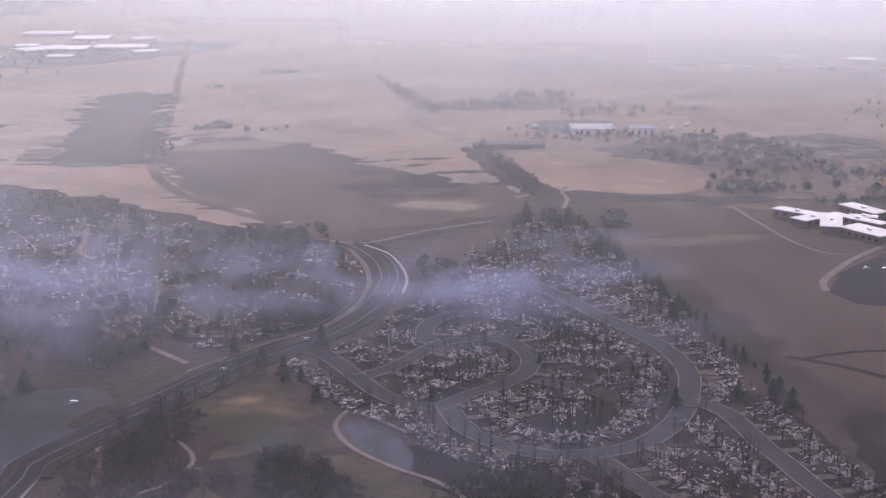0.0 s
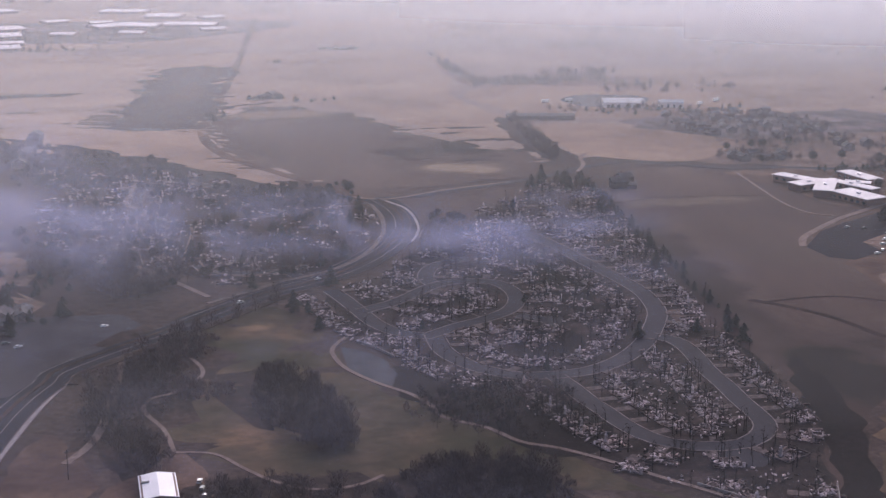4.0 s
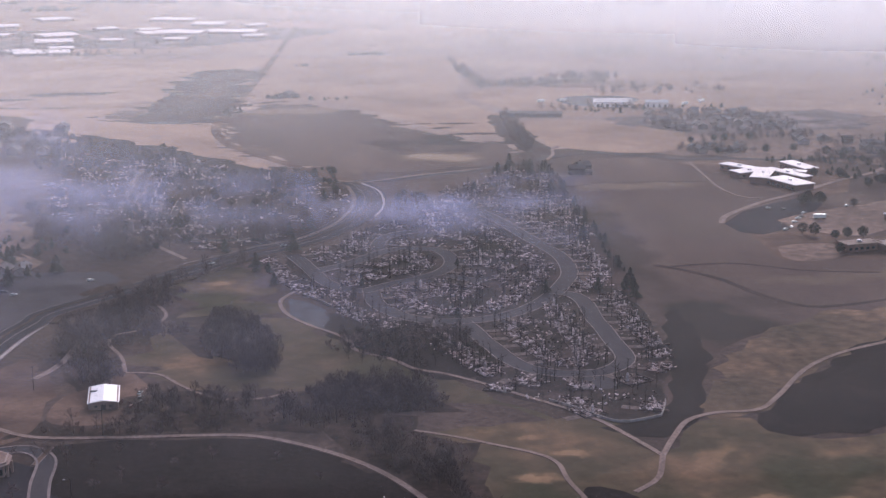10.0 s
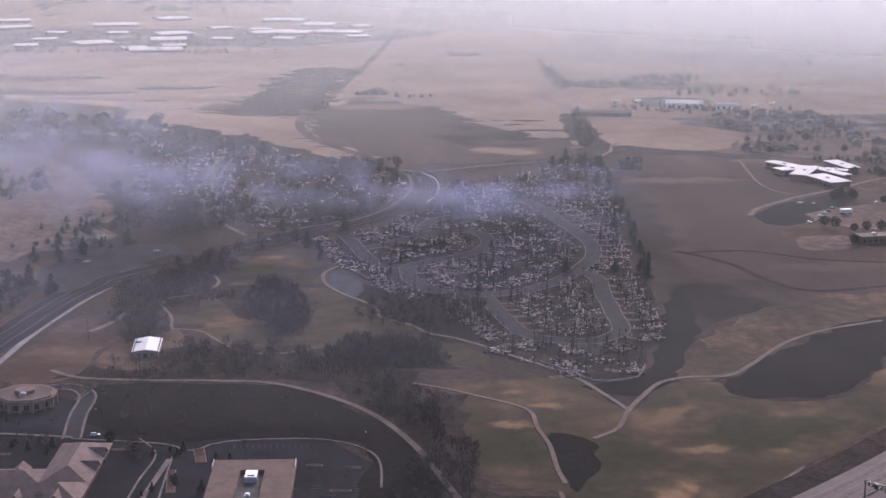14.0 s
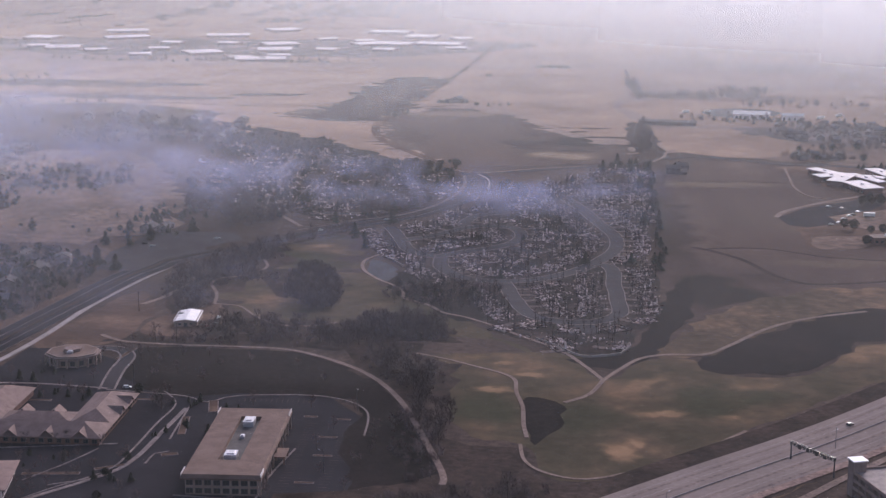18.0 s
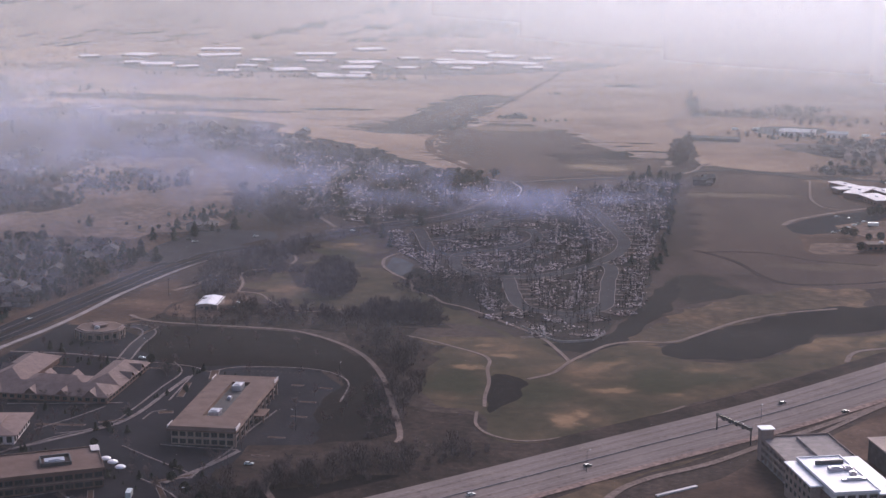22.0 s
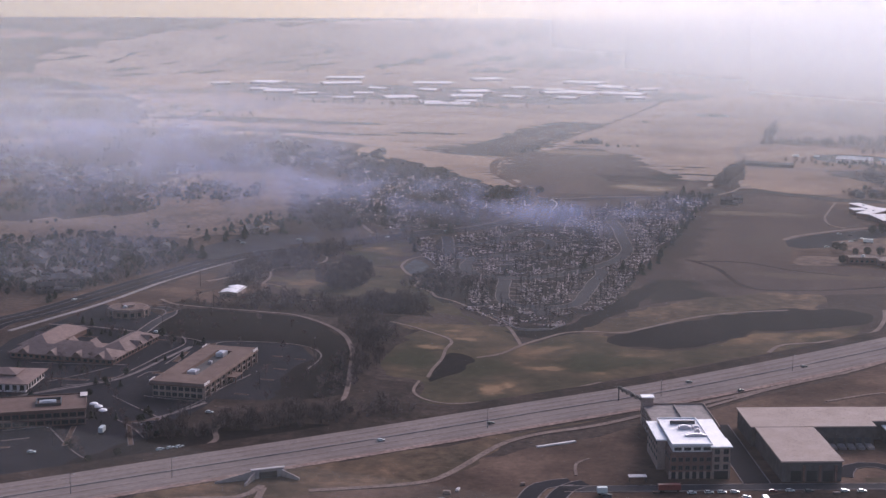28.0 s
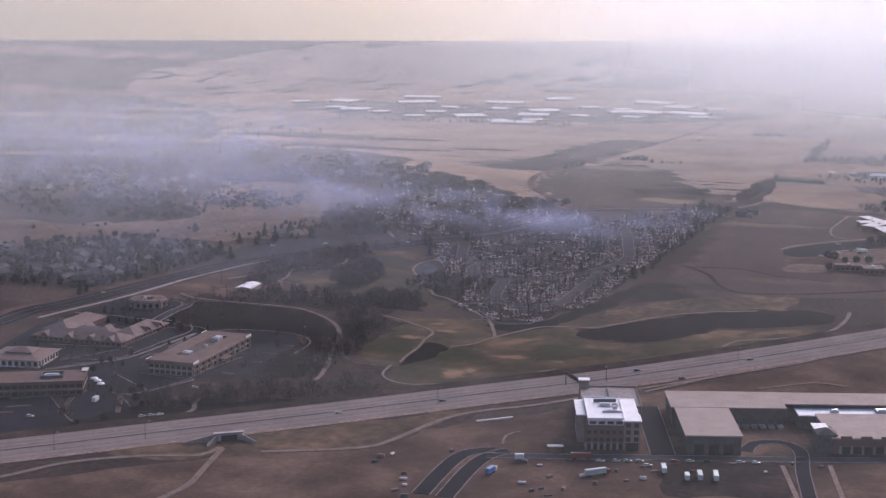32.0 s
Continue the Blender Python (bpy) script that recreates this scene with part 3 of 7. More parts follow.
ribbon("pavement", [(-98, 500), (-90, 530), (-88, 565), (-91, 598), (-102, 626)], -0.9, 0.9, M_WALK, 0.84, 0.15, "pale concrete sidewalk round the bend", "pavement")
ribbon("verge", ART[:9], -21, -12.5, M_DIRT, 0.7, 0, "bare pinkish dirt shoulder of the arterial", "verge")
ribbon("verge", ART[7:11], 12.4, 18, M_LITTER, 0.7, 0, "leaf-strewn verge of the arterial", "verge")
street([(-108, 638), (-135, 678), (-164, 738), (-191, 791), (-221, 860), (-235, 933), (-237, 1010), (-228, 1135), (-210, 1385), (-194, 1627), (-173, 1970), (-147, 2351)], 10, "country road running to the horizon", kerb=False, mat=M_DIRT)
street([(-108, 638), (-76, 641), (-37, 663), (4, 687), (47, 714), (79, 746), (118, 763), (163, 741), (197, 718), (237, 716)], 9, "road behind the burnt estate", kerb=False)
street([(152, 444), (160, 465), (181, 490), (208, 517), (245, 547), (288, 587), (336, 626), (374, 675)], 5, "narrow pale access road to the school lot", kerb=False, mat=M_PATH)
for line in ([(-282, 758), (-284, 692), (-285, 618), (-285, 543), (-277, 466)], [(-245, 571), (-247, 521), (-248, 479)], [(-238, 464), (-230, 447), (-208, 444), (-186, 444), (-178, 433)], [(-282, 758), (-266, 748), (-247, 732), (-229, 702)], [(-336, 759), (-319, 719), (-310, 669)]):
    street(line, 8, "residential street in the smouldering suburb")
ribbon("path", [(195, 703), (189, 629), (186, 578), (192, 538), (206, 526)], -1.2, 1.2, M_PATH, 0.85, 0.02, "pale walking path beside the burnt field", "path")
patch("school_lot", [(153, 442), (179, 482), (206, 505), (239, 528), (252, 509), (234, 478), (211, 462), (195, 449), (197, 423), (171, 405), (157, 414)], M_LOT, 0.45, 0, "dark asphalt school parking lot", "parking lot", sharp=True)
patch("ball_field", [(212, 462), (238, 478), (271, 494), (305, 502), (271, 422), (237, 396), (210, 412), (196, 449)], M_DULLTAN, 0.4, 2, "bare tan sports field", "field", step=5)
patch("ball_field", [(172, 372), (210, 370), (200, 334), (168, 331)], M_DULLTAN, 0.4, 2, "pale gravel pad", "field", step=5)
patch("bare_lot", [(165, 404), (205, 410), (245, 392), (280, 420), (300, 380), (250, 330), (205, 330), (168, 330), (160, 370)], M_DIRT, 0.35, 4, "brown ground round the school playing fields", step=8)
patch("yard", [(-272, 70), (-240, 68), (-232, 95), (-236, 130), (-246, 152), (-256, 130), (-272, 110)], M_DIRT, 0.5, 2, "bare dirt yard round the white shed", "yard")
patch("yard", [(-330, 40), (-300, 40), (-280, 60), (-278, 110), (-290, 160), (-305, 180), (-316, 120)], M_DIRT, 0.45, 3, "bare pinkish dirt lot beside the arterial", "yard")
patch("parking_lot", [(-356, 287), (-339, 365), (-281, 370), (-270, 349), (-300, 279), (-326, 233), (-350, 231)], M_ASPH, 0.4, 1, "grey gravel parking lot by the golf clubhouse", "parking lot", sharp=True)
street([(237, 716), (300, 700), (420, 720), (600, 760)], 9, "suburban road", kerb=False)
for pts, w in (([(68, 724), (81, 758), (86, 789), (96, 813)], 3.5), ([(-156, 319), (-163, 308), (-168, 292), (-164, 265), (-151, 237), (-136, 214), (-129, 195), (-126, 177), (-109, 158), (-98, 137), (-83, 125), (-66, 106), (-50, 85), (-31, 62), (-23, 49)] + [(-18, 41), (-6, 11), (-1, -3)], 2.6), ([(-1, -3), (9, 18), (21, 39), (37, 48), (58, 50), (74, 69), (101, 108), (130, 133), (168, 152)], 2.8), ([(-1, -3), (-9, -28), (-22, -42)], 2.6), ([(-106, 41), (-89, 31), (-73, 19), (-55, 5), (-48, -7), (-47, -26), (-43, -51), (-42, -77), (-40, -96)], 2.2), ([(-243, 333), (-244, 301), (-236, 274), (-237, 257), (-249, 235), (-260, 226), (-262, 208), (-252, 179), (-247, 149)], 2.2), ([(-247, 149), (-230, 145), (-217, 124), (-205, 107), (-191, 97), (-174, 98), (-161, 108)], 2.0), ([(-296, 64), (-278, 51), (-245, 47), (-211, 46), (-179, 42), (-149, 21), (-125, -7), (-106, -46), (-92, -91), (-77, -145), (-76, -160)], 3.2), ([(-43, -105), (-40, -128), (-30, -142), (-13, -148), (9, -137), (31, -120), (50, -98), (66, -78)], 1.8), ([(161, 22), (169, 45), (196, 62), (226, 94), (236, 135), (237, 171)], 3.0), ([(-292, 140), (-282, 170), (-278, 223), (-276, 293)], 4), ([(-277, 466), (-258, 438), (-232, 398)], 4)):
    ribbon("path", pts, -w / 2, w / 2, M_PATH, 0.85, 0.02, "pale gravel cart path", "path", step=4)
HW = [(-430, -560), (-300, -465)] + [(-179, -357), (-113, -296), (-40, -229), (39, -153), (128, -67), (253, 75)] + [(420, 280), (700, 640)]
ribbon("highway", HW, -20, -1.5, M_HWY, 1.0, 0, "worn concrete highway carriageway", "highway", step=15)
ribbon("highway", HW, 1.5, 24, M_HWY, 1.0, 0, "worn concrete highway carriageway", "highway", step=15)
ribbon("verge", HW, -34, -20, M_LITTER, 0.9, 0, "dark scrubby verge along the highway", "verge", step=15)
ribbon("median", HW, -1.5, 1.5, M_TRACK, 0.95, 0, "brown dirt strip between the carriageways", "median", step=15)
for a, b in ((-13.2, -11.6), (-6.2, -4.4), (8.2, 9.8), (16.4, 17.8)):
    ribbon("tyre_track", HW, a, b, M_TRACK, 1.005, 0.004, "tyre-darkened strip of the highway", "marking", step=15)
ribbon("shoulder", HW, 19.6, 24.2, M_SHOULDER, 1.006, 0.006, "dusty pinkish shoulder of the highway", "shoulder", step=15)
for a in (-15, -8.6, 7.1, 13.4):
    ribbon("lane_line", HW, a - 0.08, a + 0.08, M_WORN, 1.01, 0.01, "worn painted lane line", "marking", step=15)
ribbon("guard_rail", HW, -0.3, 0.3, M_WALK, 1.0, 0.45, "low concrete median barrier", "barrier", step=15)
ribbon("path", [(-41, -309), (6, -285), (19, -265), (33, -215), (49, -191), (77, -167), (102, -138), (140, -96), (196, -29), (219, 8)], -2, 2, M_PATH, 0.9, 0.02, "pale paved cycle path beside the highway", "path")
ribbon("path", [(-175, -420), (-151, -394), (-131, -361), (-100, -338), (-71, -326), (-66, -308)], -2, 2, M_PATH, 0.9, 0.02, "pale paved cycle path", "path")
ribbon("path", [(-64, -311), (-57, -346), (-52, -373), (-56, -400)], -1.8, 1.8, M_PATH, 0.92, 0.02, "pale paved cycle path", "path")
ribbon("path", [(200, -84), (232, -57), (253, -59)], -1.2, 1.2, M_PATH, 0.9, 0.02, "pale path behind the warehouses", "path")
patch("brown_verge", [(-330, -560), (-120, -380), (60, -205), (150, -100), (260, 40), (420, 240), (600, 300), (500, -100), (300, -420), (0, -600)], M_DIRT, 0.3, 4, "bare brown construction land", step=20)
patch("office_lot", [(-321, -163), (-339, -79), (-329, 33), (-297, 33), (-261, 5), (-235, -32), (-192, -37), (-145, -40), (-119, -78), (-113, -157), (-121, -206), (-121, -239), (-124, -269), (-194, -335), (-211, -339)], M_LOT, 0.35, 0, "dark asphalt office parking lots", "parking lot", step=14, sharp=True)

def right_grid(u, v):
    """Places on the street grid south of the highway, which is turned by 17 degrees."""
    return (127 + 0.956 * u - 0.292 * v, -244 + 0.292 * u + 0.956 * v)


street([right_grid(u, -14 + 0.3 * math.sin(u)) for u in (-55, -20, 40, 100, 160, 260)], 8, "asphalt street by the warehouses")
street([right_grid(42, v) for v in (-8, 20, 50, 88)], 13, "dark asphalt driveway between buildings", M_LOT)
for off in (0, 13):
    street([(66 + off, -345), (64 + off, -297), (67 + off, -272), (80 + off * 0.6, -262)], 9, "new asphalt street with pale kerbs", M_LOT)
street([(212, -218), (214, -202), (227, -195), (240, -208), (246, -247), (256, -300)], 7, "curving asphalt drive", M_LOT)
for pts in ([(234, -237), (247, -287), (252, -310)], [(258, -228), (269, -280), (276, -310)]):
    ribbon("pavement", pts, -1.3, 1.3, M_SHOULDER, 0.7, 0.05, "pinkish dusty sidewalk beside the drive", "pavement")
patch("construction_yard", [right_grid(u, v) for u, v in ((-20, -20), (50, -20), (110, -21), (112, -70), (60, -75), (-25, -80))], M_DIRT, 0.45, 1.5, "bare dirt construction yard", "yard")
patch("yard_lot", [(176, -256), (205, -244), (235, -234), (243, -286), (212, -298), (184, -306)], M_LITTER, 0.6, 2, "dark trodden dirt of the trailer lot", "yard")
patch("tan_plot", [right_grid(u, v) for u, v in ((98, -2), (112, 0), (118, -8), (96, -10))], M_GOLFTAN, 0.5, 0.5, "tan planted island in the drive", "grass")
patch("grass_verge", [(-120, -330), (-40, -262), (40, -190), (90, -140), (40, -200), (25, -255), (0, -292), (-50, -318), (-95, -345)], M_GOLFTAN, 0.5, 3, "tan dry grass bank below the highway", "grass")

# ---- haze and smoke ----
def veil(name, colour, lumps=0.0, size=(0.004, 0.004, 1.2), edge=False):
    """See-through shading for sheets of smoke haze lit by daylight; denser with height near the ground."""
    m = bpy.data.materials.new(name)
    m.use_nodes = True
    n, l = m.node_tree.nodes, m.node_tree.links
    n.remove(n["Principled BSDF"])
    c = n.new("ShaderNodeTexCoord")
    sep = n.new("ShaderNodeSeparateXYZ")
    l.new(c.outputs["Object"], sep.inputs[0])
    rise = n.new("ShaderNodeMapRange")
    rise.interpolation_type = "SMOOTHSTEP" if edge else "LINEAR"
    l.new(sep.outputs["Z"], rise.inputs[0])
    info = n.new("ShaderNodeObjectInfo")
    tone = n.new("ShaderNodeSeparateColor")
    l.new(info.outputs["Color"], tone.inputs[0])
    amount = n.new("ShaderNodeMath")
    amount.operation = "MULTIPLY"
    l.new(rise.outputs[0], amount.inputs[0])
    l.new(tone.outputs[0], amount.inputs[1])
    out = amount.outputs[0]
    if not edge:
        thick = n.new("ShaderNodeAttribute")
        thick.attribute_name = "sunward_density"
        k = n.new("ShaderNodeMath")
        k.operation = "MULTIPLY"
        l.new(out, k.inputs[0])
        l.new(thick.outputs["Fac"], k.inputs[1])
        out = k.outputs[0]
    if edge:
        uv = n.new("ShaderNodeUVMap")
        su = n.new("ShaderNodeSeparateXYZ")
        l.new(uv.outputs[0], su.inputs[0])
        for sock in (su.outputs["X"], su.outputs["Y"]):
            f = n.new("ShaderNodeMath")
            f.operation = "PINGPONG"
            f.inputs[1].default_value = 0.5
            l.new(sock, f.inputs[0])
            r = n.new("ShaderNodeMapRange")
            r.interpolation_type = "SMOOTHSTEP"
            r.inputs["From Max"].default_value = 0.4
            l.new(f.outputs[0], r.inputs[0])
            k = n.new("ShaderNodeMath")
            k.operation = "MULTIPLY"
            l.new(out, k.inputs[0])
            l.new(r.outputs[0], k.inputs[1])
            out = k.outputs[0]
    if lumps:
        mp = n.new("ShaderNodeMapping")
        mp.inputs["Scale"].default_value = size
        geo = n.new("ShaderNodeNewGeometry")
        l.new(geo.outputs["Position"], mp.inputs[0])
        t = n.new("ShaderNodeTexNoise")
        t.inputs["Scale"].default_value, t.inputs["Detail"].default_value, t.inputs["Roughness"].default_value = 1.0, 5, 0.55
        t.inputs["Distortion"].default_value = 0.6
        l.new(mp.outputs[0], t.inputs["Vector"])
        r = n.new("ShaderNodeMapRange")
        r.inputs["From Min"].default_value, r.inputs["From Max"].default_value = 0.5 - 0.22 * lumps, 0.5 + 0.22
        l.new(t.outputs["Fac"], r.inputs[0])
        k = n.new("ShaderNodeMath")
        k.operation = "MULTIPLY"
        l.new(out, k.inputs[0])
        l.new(r.outputs[0], k.inputs[1])
        out = k.outputs[0]
    dif, tra, both = n.new("ShaderNodeBsdfDiffuse"), n.new("ShaderNodeBsdfTranslucent"), n.new("ShaderNodeMixShader")
    for s in (dif, tra):
        s.inputs["Color"].default_value = (*colour, 1)
    l.new(dif.outputs[0], both.inputs[1])
    l.new(tra.outputs[0], both.inputs[2])
    clear, mix = n.new("ShaderNodeBsdfTransparent"), n.new("ShaderNodeMixShader")
    l.new(out, mix.inputs[0])
    l.new(clear.outputs[0], mix.inputs[1])
    l.new(both.outputs[0], mix.inputs[2])
    l.new(mix.outputs[0], n["Material Output"].inputs[0])
    return m


M_HAZE = veil("haze_sheet", (0.84, 0.84, 0.875))
M_SMOKE = veil("blue_wood_smoke", (0.46, 0.475, 0.72), 0.35, (0.016, 0.016, 0.035), True)


def haze_bank(y, x0, x1, rise, amount, top=275):
    """One upright see-through sheet standing in for smoke haze across the plain."""
    verts, faces = [], []
    n = 60
    for i in range(n + 1):
        x = x0 + (x1 - x0) * i / n
        dy = 60 * noise.noise((x * 0.002, y * 0.01, 5.5))
        g = ground_z(x, y + dy)
        for z in (g - 3, g, g + rise, top):
            verts.append((x, dy, (z - g) / rise))
    for i in range(n):
        for j in range(3):
            k = 4 * i + j
            faces.append((k, k + 4, k + 5, k + 1))
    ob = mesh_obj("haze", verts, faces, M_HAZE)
    dens = ob.data.attributes.new("sunward_density", "FLOAT", "POINT")
    # denser to the east: stands in for haze glowing brighter towards the sun
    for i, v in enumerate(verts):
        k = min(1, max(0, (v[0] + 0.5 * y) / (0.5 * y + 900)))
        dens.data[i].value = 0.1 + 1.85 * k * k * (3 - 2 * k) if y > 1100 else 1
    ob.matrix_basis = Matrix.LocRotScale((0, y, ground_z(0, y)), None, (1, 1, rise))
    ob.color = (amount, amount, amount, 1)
    return tagged(ob, "upright see-through sheet standing in for pale smoky haze", "haze", kind="stuff")


# sheet opacity grows with distance, imitating the paling of far land
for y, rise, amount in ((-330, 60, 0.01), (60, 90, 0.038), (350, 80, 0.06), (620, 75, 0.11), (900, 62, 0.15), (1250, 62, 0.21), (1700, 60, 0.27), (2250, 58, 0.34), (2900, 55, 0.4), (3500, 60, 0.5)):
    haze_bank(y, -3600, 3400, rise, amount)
# low extra sheets that pale the dark tones seen from farther back
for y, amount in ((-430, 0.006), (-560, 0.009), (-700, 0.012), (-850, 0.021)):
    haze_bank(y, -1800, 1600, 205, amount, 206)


M_DRIFT = veil("pale_drifting_haze", (0.8, 0.8, 0.85), 1.6, (0.0012, 0.0012, 0.004), True)


def smoke_plume(x, y, length, height, amount, turn=0, base=0.0, mat=M_SMOKE, label="thin blue smoke drifting over the burnt houses"):
    """A rag of blue smoke lying over the ruins, thick in the middle and thin at its edges."""
    verts, faces, uvs = [], [], []
    n, m = 24, 8
    for i in range(n + 1):
        for j in range(m + 1):
            u, v = i / n, j / m
            px = (u - 0.5) * length
            py = 14 * noise.noise((x + px * 0.02, y * 0.1, v * 2)) + v * 12
            verts.append((px, py, v))
            uvs.append((u, v))
    for i in range(n):
        for j in range(m):
            k = i * (m + 1) + j
            faces.append((k, k + m + 1, k + m + 2, k + 1))
    ob = mesh_obj("smoke", verts, faces, mat)
    layer = ob.data.uv_layers.new(name="edge")
    for loop in ob.data.loops:
        layer.data[loop.index].uv = uvs[loop.vertex_index]
    ob.matrix_basis = Matrix.LocRotScale((x, y, ground_z(x, y) + base), Euler((0, 0, radians(turn))), (1, 1, height))
    ob.color = (amount, amount, amount, 1)
    return tagged(ob, label, "smoke", kind="stuff")


for args in ((-330, 380, 260, 50, 0.4), (-280, 425, 320, 55, 0.55), (-230, 440, 340, 46, 0.65), (-330, 480, 400, 55, 0.65), (-70, 400, 190, 38, 0.45), (-30, 420, 190, 36, 0.55), (-5, 450, 180, 34, 0.7), (10, 490, 160, 30, 0.7), (24, 535, 130, 26, 0.6), (-95, 430, 220, 42, 0.6), (-45, 380, 170, 30, 0.3), (-430, 470, 480, 75, 0.6), (-540, 580, 660, 85, 0.7), (-700, 720, 780, 90, 0.6), (-140, 470, 320, 44, 0.65), (-190, 435, 300, 44, 0.6), (-500, 390, 460, 60, 0.4), (-760, 420, 900, 80, 0.5), (-820, 560, 1000, 90, 0.6), (-760, 900, 1000, 90, 0.45), (-1050, 1200, 1200, 100, 0.4), (-560, 640, 560, 80, 0.6), (-650, 120, 900, 80, 0.25), (-560, 250, 800, 90, 0.22), (-620, 330, 900, 90, 0.4), (-330, 60, 500, 60, 0.2), (-220, 160, 560, 60, 0.24), (-260, -20, 640, 60, 0.08), (-60, 300, 420, 50, 0.16), (-300, 340, 420, 50, 0.22)):
    smoke_plume(*args)
# haze sheets; the eastern ones are added to brighten the sunward distance
for x, y, length, height, amount in ((-150, -30, 1700, 100, 0.06), (-100, 130, 1600, 80, 0.05), (-620, 60, 1100, 200, 0.12), (-560, 330, 1000, 240, 0.2), (-700, 560, 1300, 260, 0.2), (900, 1000, 1500, 330, 0.3), (1100, 1450, 1900, 360, 0.42), (1100, 2000, 2300, 380, 0.45)):
    smoke_plume(x, y, length, height, amount, 0, -height / 2.6, M_DRIFT, "broad see-through sheet standing in for pale haze")

# ---- building materials ----
M_BRICK = plain("brown_brick", (0.11, 0.062, 0.05), (0.17, 0.1, 0.08), 0.5)
M_STUCCO = plain("beige_stucco", (0.2, 0.145, 0.118), (0.27, 0.2, 0.165), 0.4)
M_PALE = plain("pale_panel", (0.5, 0.46, 0.42), (0.62, 0.57, 0.53), 0.3)
M_WHITE = plain("white_roof_membrane", (0.7, 0.69, 0.655), (0.84, 0.83, 0.79), 0.15, 0.6)
M_SCHOOLROOF = plain("off_white_roof_membrane", (0.5, 0.455, 0.43), (0.66, 0.615, 0.59), 0.1, 0.7)
M_TANROOF = plain("tan_gravel_roof", (0.105, 0.064, 0.05), (0.165, 0.107, 0.084), 0.12)
M_TILE = plain("brown_shingle_roof", (0.15, 0.102, 0.086), (0.225, 0.158, 0.134), 0.25)
M_WAREROOF = plain("tan_membrane_roof", (0.29, 0.222, 0.18), (0.37, 0.29, 0.24), 0.08)
M_DARKWALL = plain("dark_grey_wall", (0.062, 0.055, 0.052), (0.105, 0.094, 0.088), 0.3)
M_CONC = plain("concrete", (0.2, 0.17, 0.15), (0.3, 0.26, 0.235), 0.3)
M_ROOFGREY = plain("grey_shingle_roof", (0.035, 0.031, 0.033), (0.085, 0.076, 0.076), 0.4, random_tint=0.45)
M_SIDING = plain("painted_siding", (0.09, 0.077, 0.07), (0.2, 0.175, 0.16), 0.4, random_tint=0.35)
M_METAL = plain("galvanised_metal", (0.35, 0.36, 0.37), (0.5, 0.5, 0.51), 0.8, 0.4, 0.7)
M_STEEL = plain("dark_steel", (0.04, 0.04, 0.045), (0.07, 0.07, 0.075), 1.0, 0.5, 0.5)
M_RUBBER = plain("black_rubber", (0.012, 0.012, 0.012), (0.025, 0.025, 0.025), 3.0, 0.85)
M_CHARWOOD = plain("charred_wood", (0.012, 0.01, 0.01), (0.04, 0.032, 0.03), 1.5, 0.95)
M_BARK = plain("grey_brown_bark", (0.055, 0.042, 0.036), (0.11, 0.085, 0.072), 1.2, 0.95)
M_BLUEROOF = plain("blue_grey_metal_roof", (0.17, 0.19, 0.22), (0.24, 0.26, 0.29), 0.2, 0.7)
M_TWIG = plain("bare_twigs", (0.085, 0.063, 0.057), (0.155, 0.118, 0.108), 1.2, 0.95, random_tint=0.3)
M_DARKTWIG = plain("dark_bare_twigs", (0.045, 0.034, 0.031), (0.11, 0.083, 0.075), 0.25, 0.95)
M_NEEDLE = plain("scorched_conifer_needles", (0.012, 0.017, 0.013), (0.03, 0.034, 0.025), 0.8, 0.9, random_tint=0.3)
M_RUBBLE = plain("pale_house_rubble", (0.22, 0.168, 0.142), (0.7, 0.575, 0.51), 0.6, 0.95, random_tint=0.25)
M_HEARTH = plain("pinkish_ash_bed", (0.055, 0.04, 0.035), (0.32, 0.228, 0.19), 0.28, 0.98, random_tint=0.35)
M_ASHPILE = plain("grey_ash_pile", (0.06, 0.043, 0.037), (0.16, 0.115, 0.098), 0.7, 0.98)
M_POLE = plain("weathered_wood_pole", (0.04, 0.032, 0.028), (0.075, 0.06, 0.05), 1.0)
M_GLASS, _n, _l, _p = nodes_of("dark_window_glass")
_p.inputs["Base Color"].default_value = (0.018, 0.02, 0.024, 1)
_p.inputs["Roughness"].default_value = 0.08


def car_paint(name, c):
    m, n, l, p = nodes_of(name)
    p.inputs["Base Color"].default_value = (*c, 1)
    p.inputs["Roughness"].default_value, p.inputs["Coat Weight"].default_value = 0.35, 0.6
    return m


CAR_PAINTS = {"white": car_paint("white_paint", (0.52, 0.51, 0.5)), "dark grey": car_paint("dark_grey_paint", (0.04, 0.04, 0.045)), "silver": car_paint("silver_paint", (0.4, 0.4, 0.41)), "dark red": car_paint("red_paint", (0.16, 0.02, 0.02)), "blue": car_paint("blue_paint", (0.04, 0.12, 0.32))}


# ---- shape helpers ----
def add_box(bm, x0, x1, y0, y1, z0, z1, m=None):
    vs = [bm.verts.new((x, y, z)) for z in (z0, z1) for x, y in ((x0, y0), (x1, y0), (x1, y1), (x0, y1))]
    for f in ((3, 2, 1, 0), (4, 5, 6, 7), (0, 1, 5, 4), (1, 2, 6, 5), (2, 3, 7, 6), (3, 0, 4, 7)):
        bm.faces.new([vs[i] for i in f])
    if m is not None:
        for v in vs:
            v.co = m @ v.co
    return vs


def box_mesh(*dims):
    bm = bmesh.new()
    add_box(bm, *dims)
    return bm


def share(name, mesh, parent, m, label=""):
    ob = new(name, mesh)
    ob.parent = parent
    ob.matrix_local = m
    if label:
        ob["label"] = label
    return ob


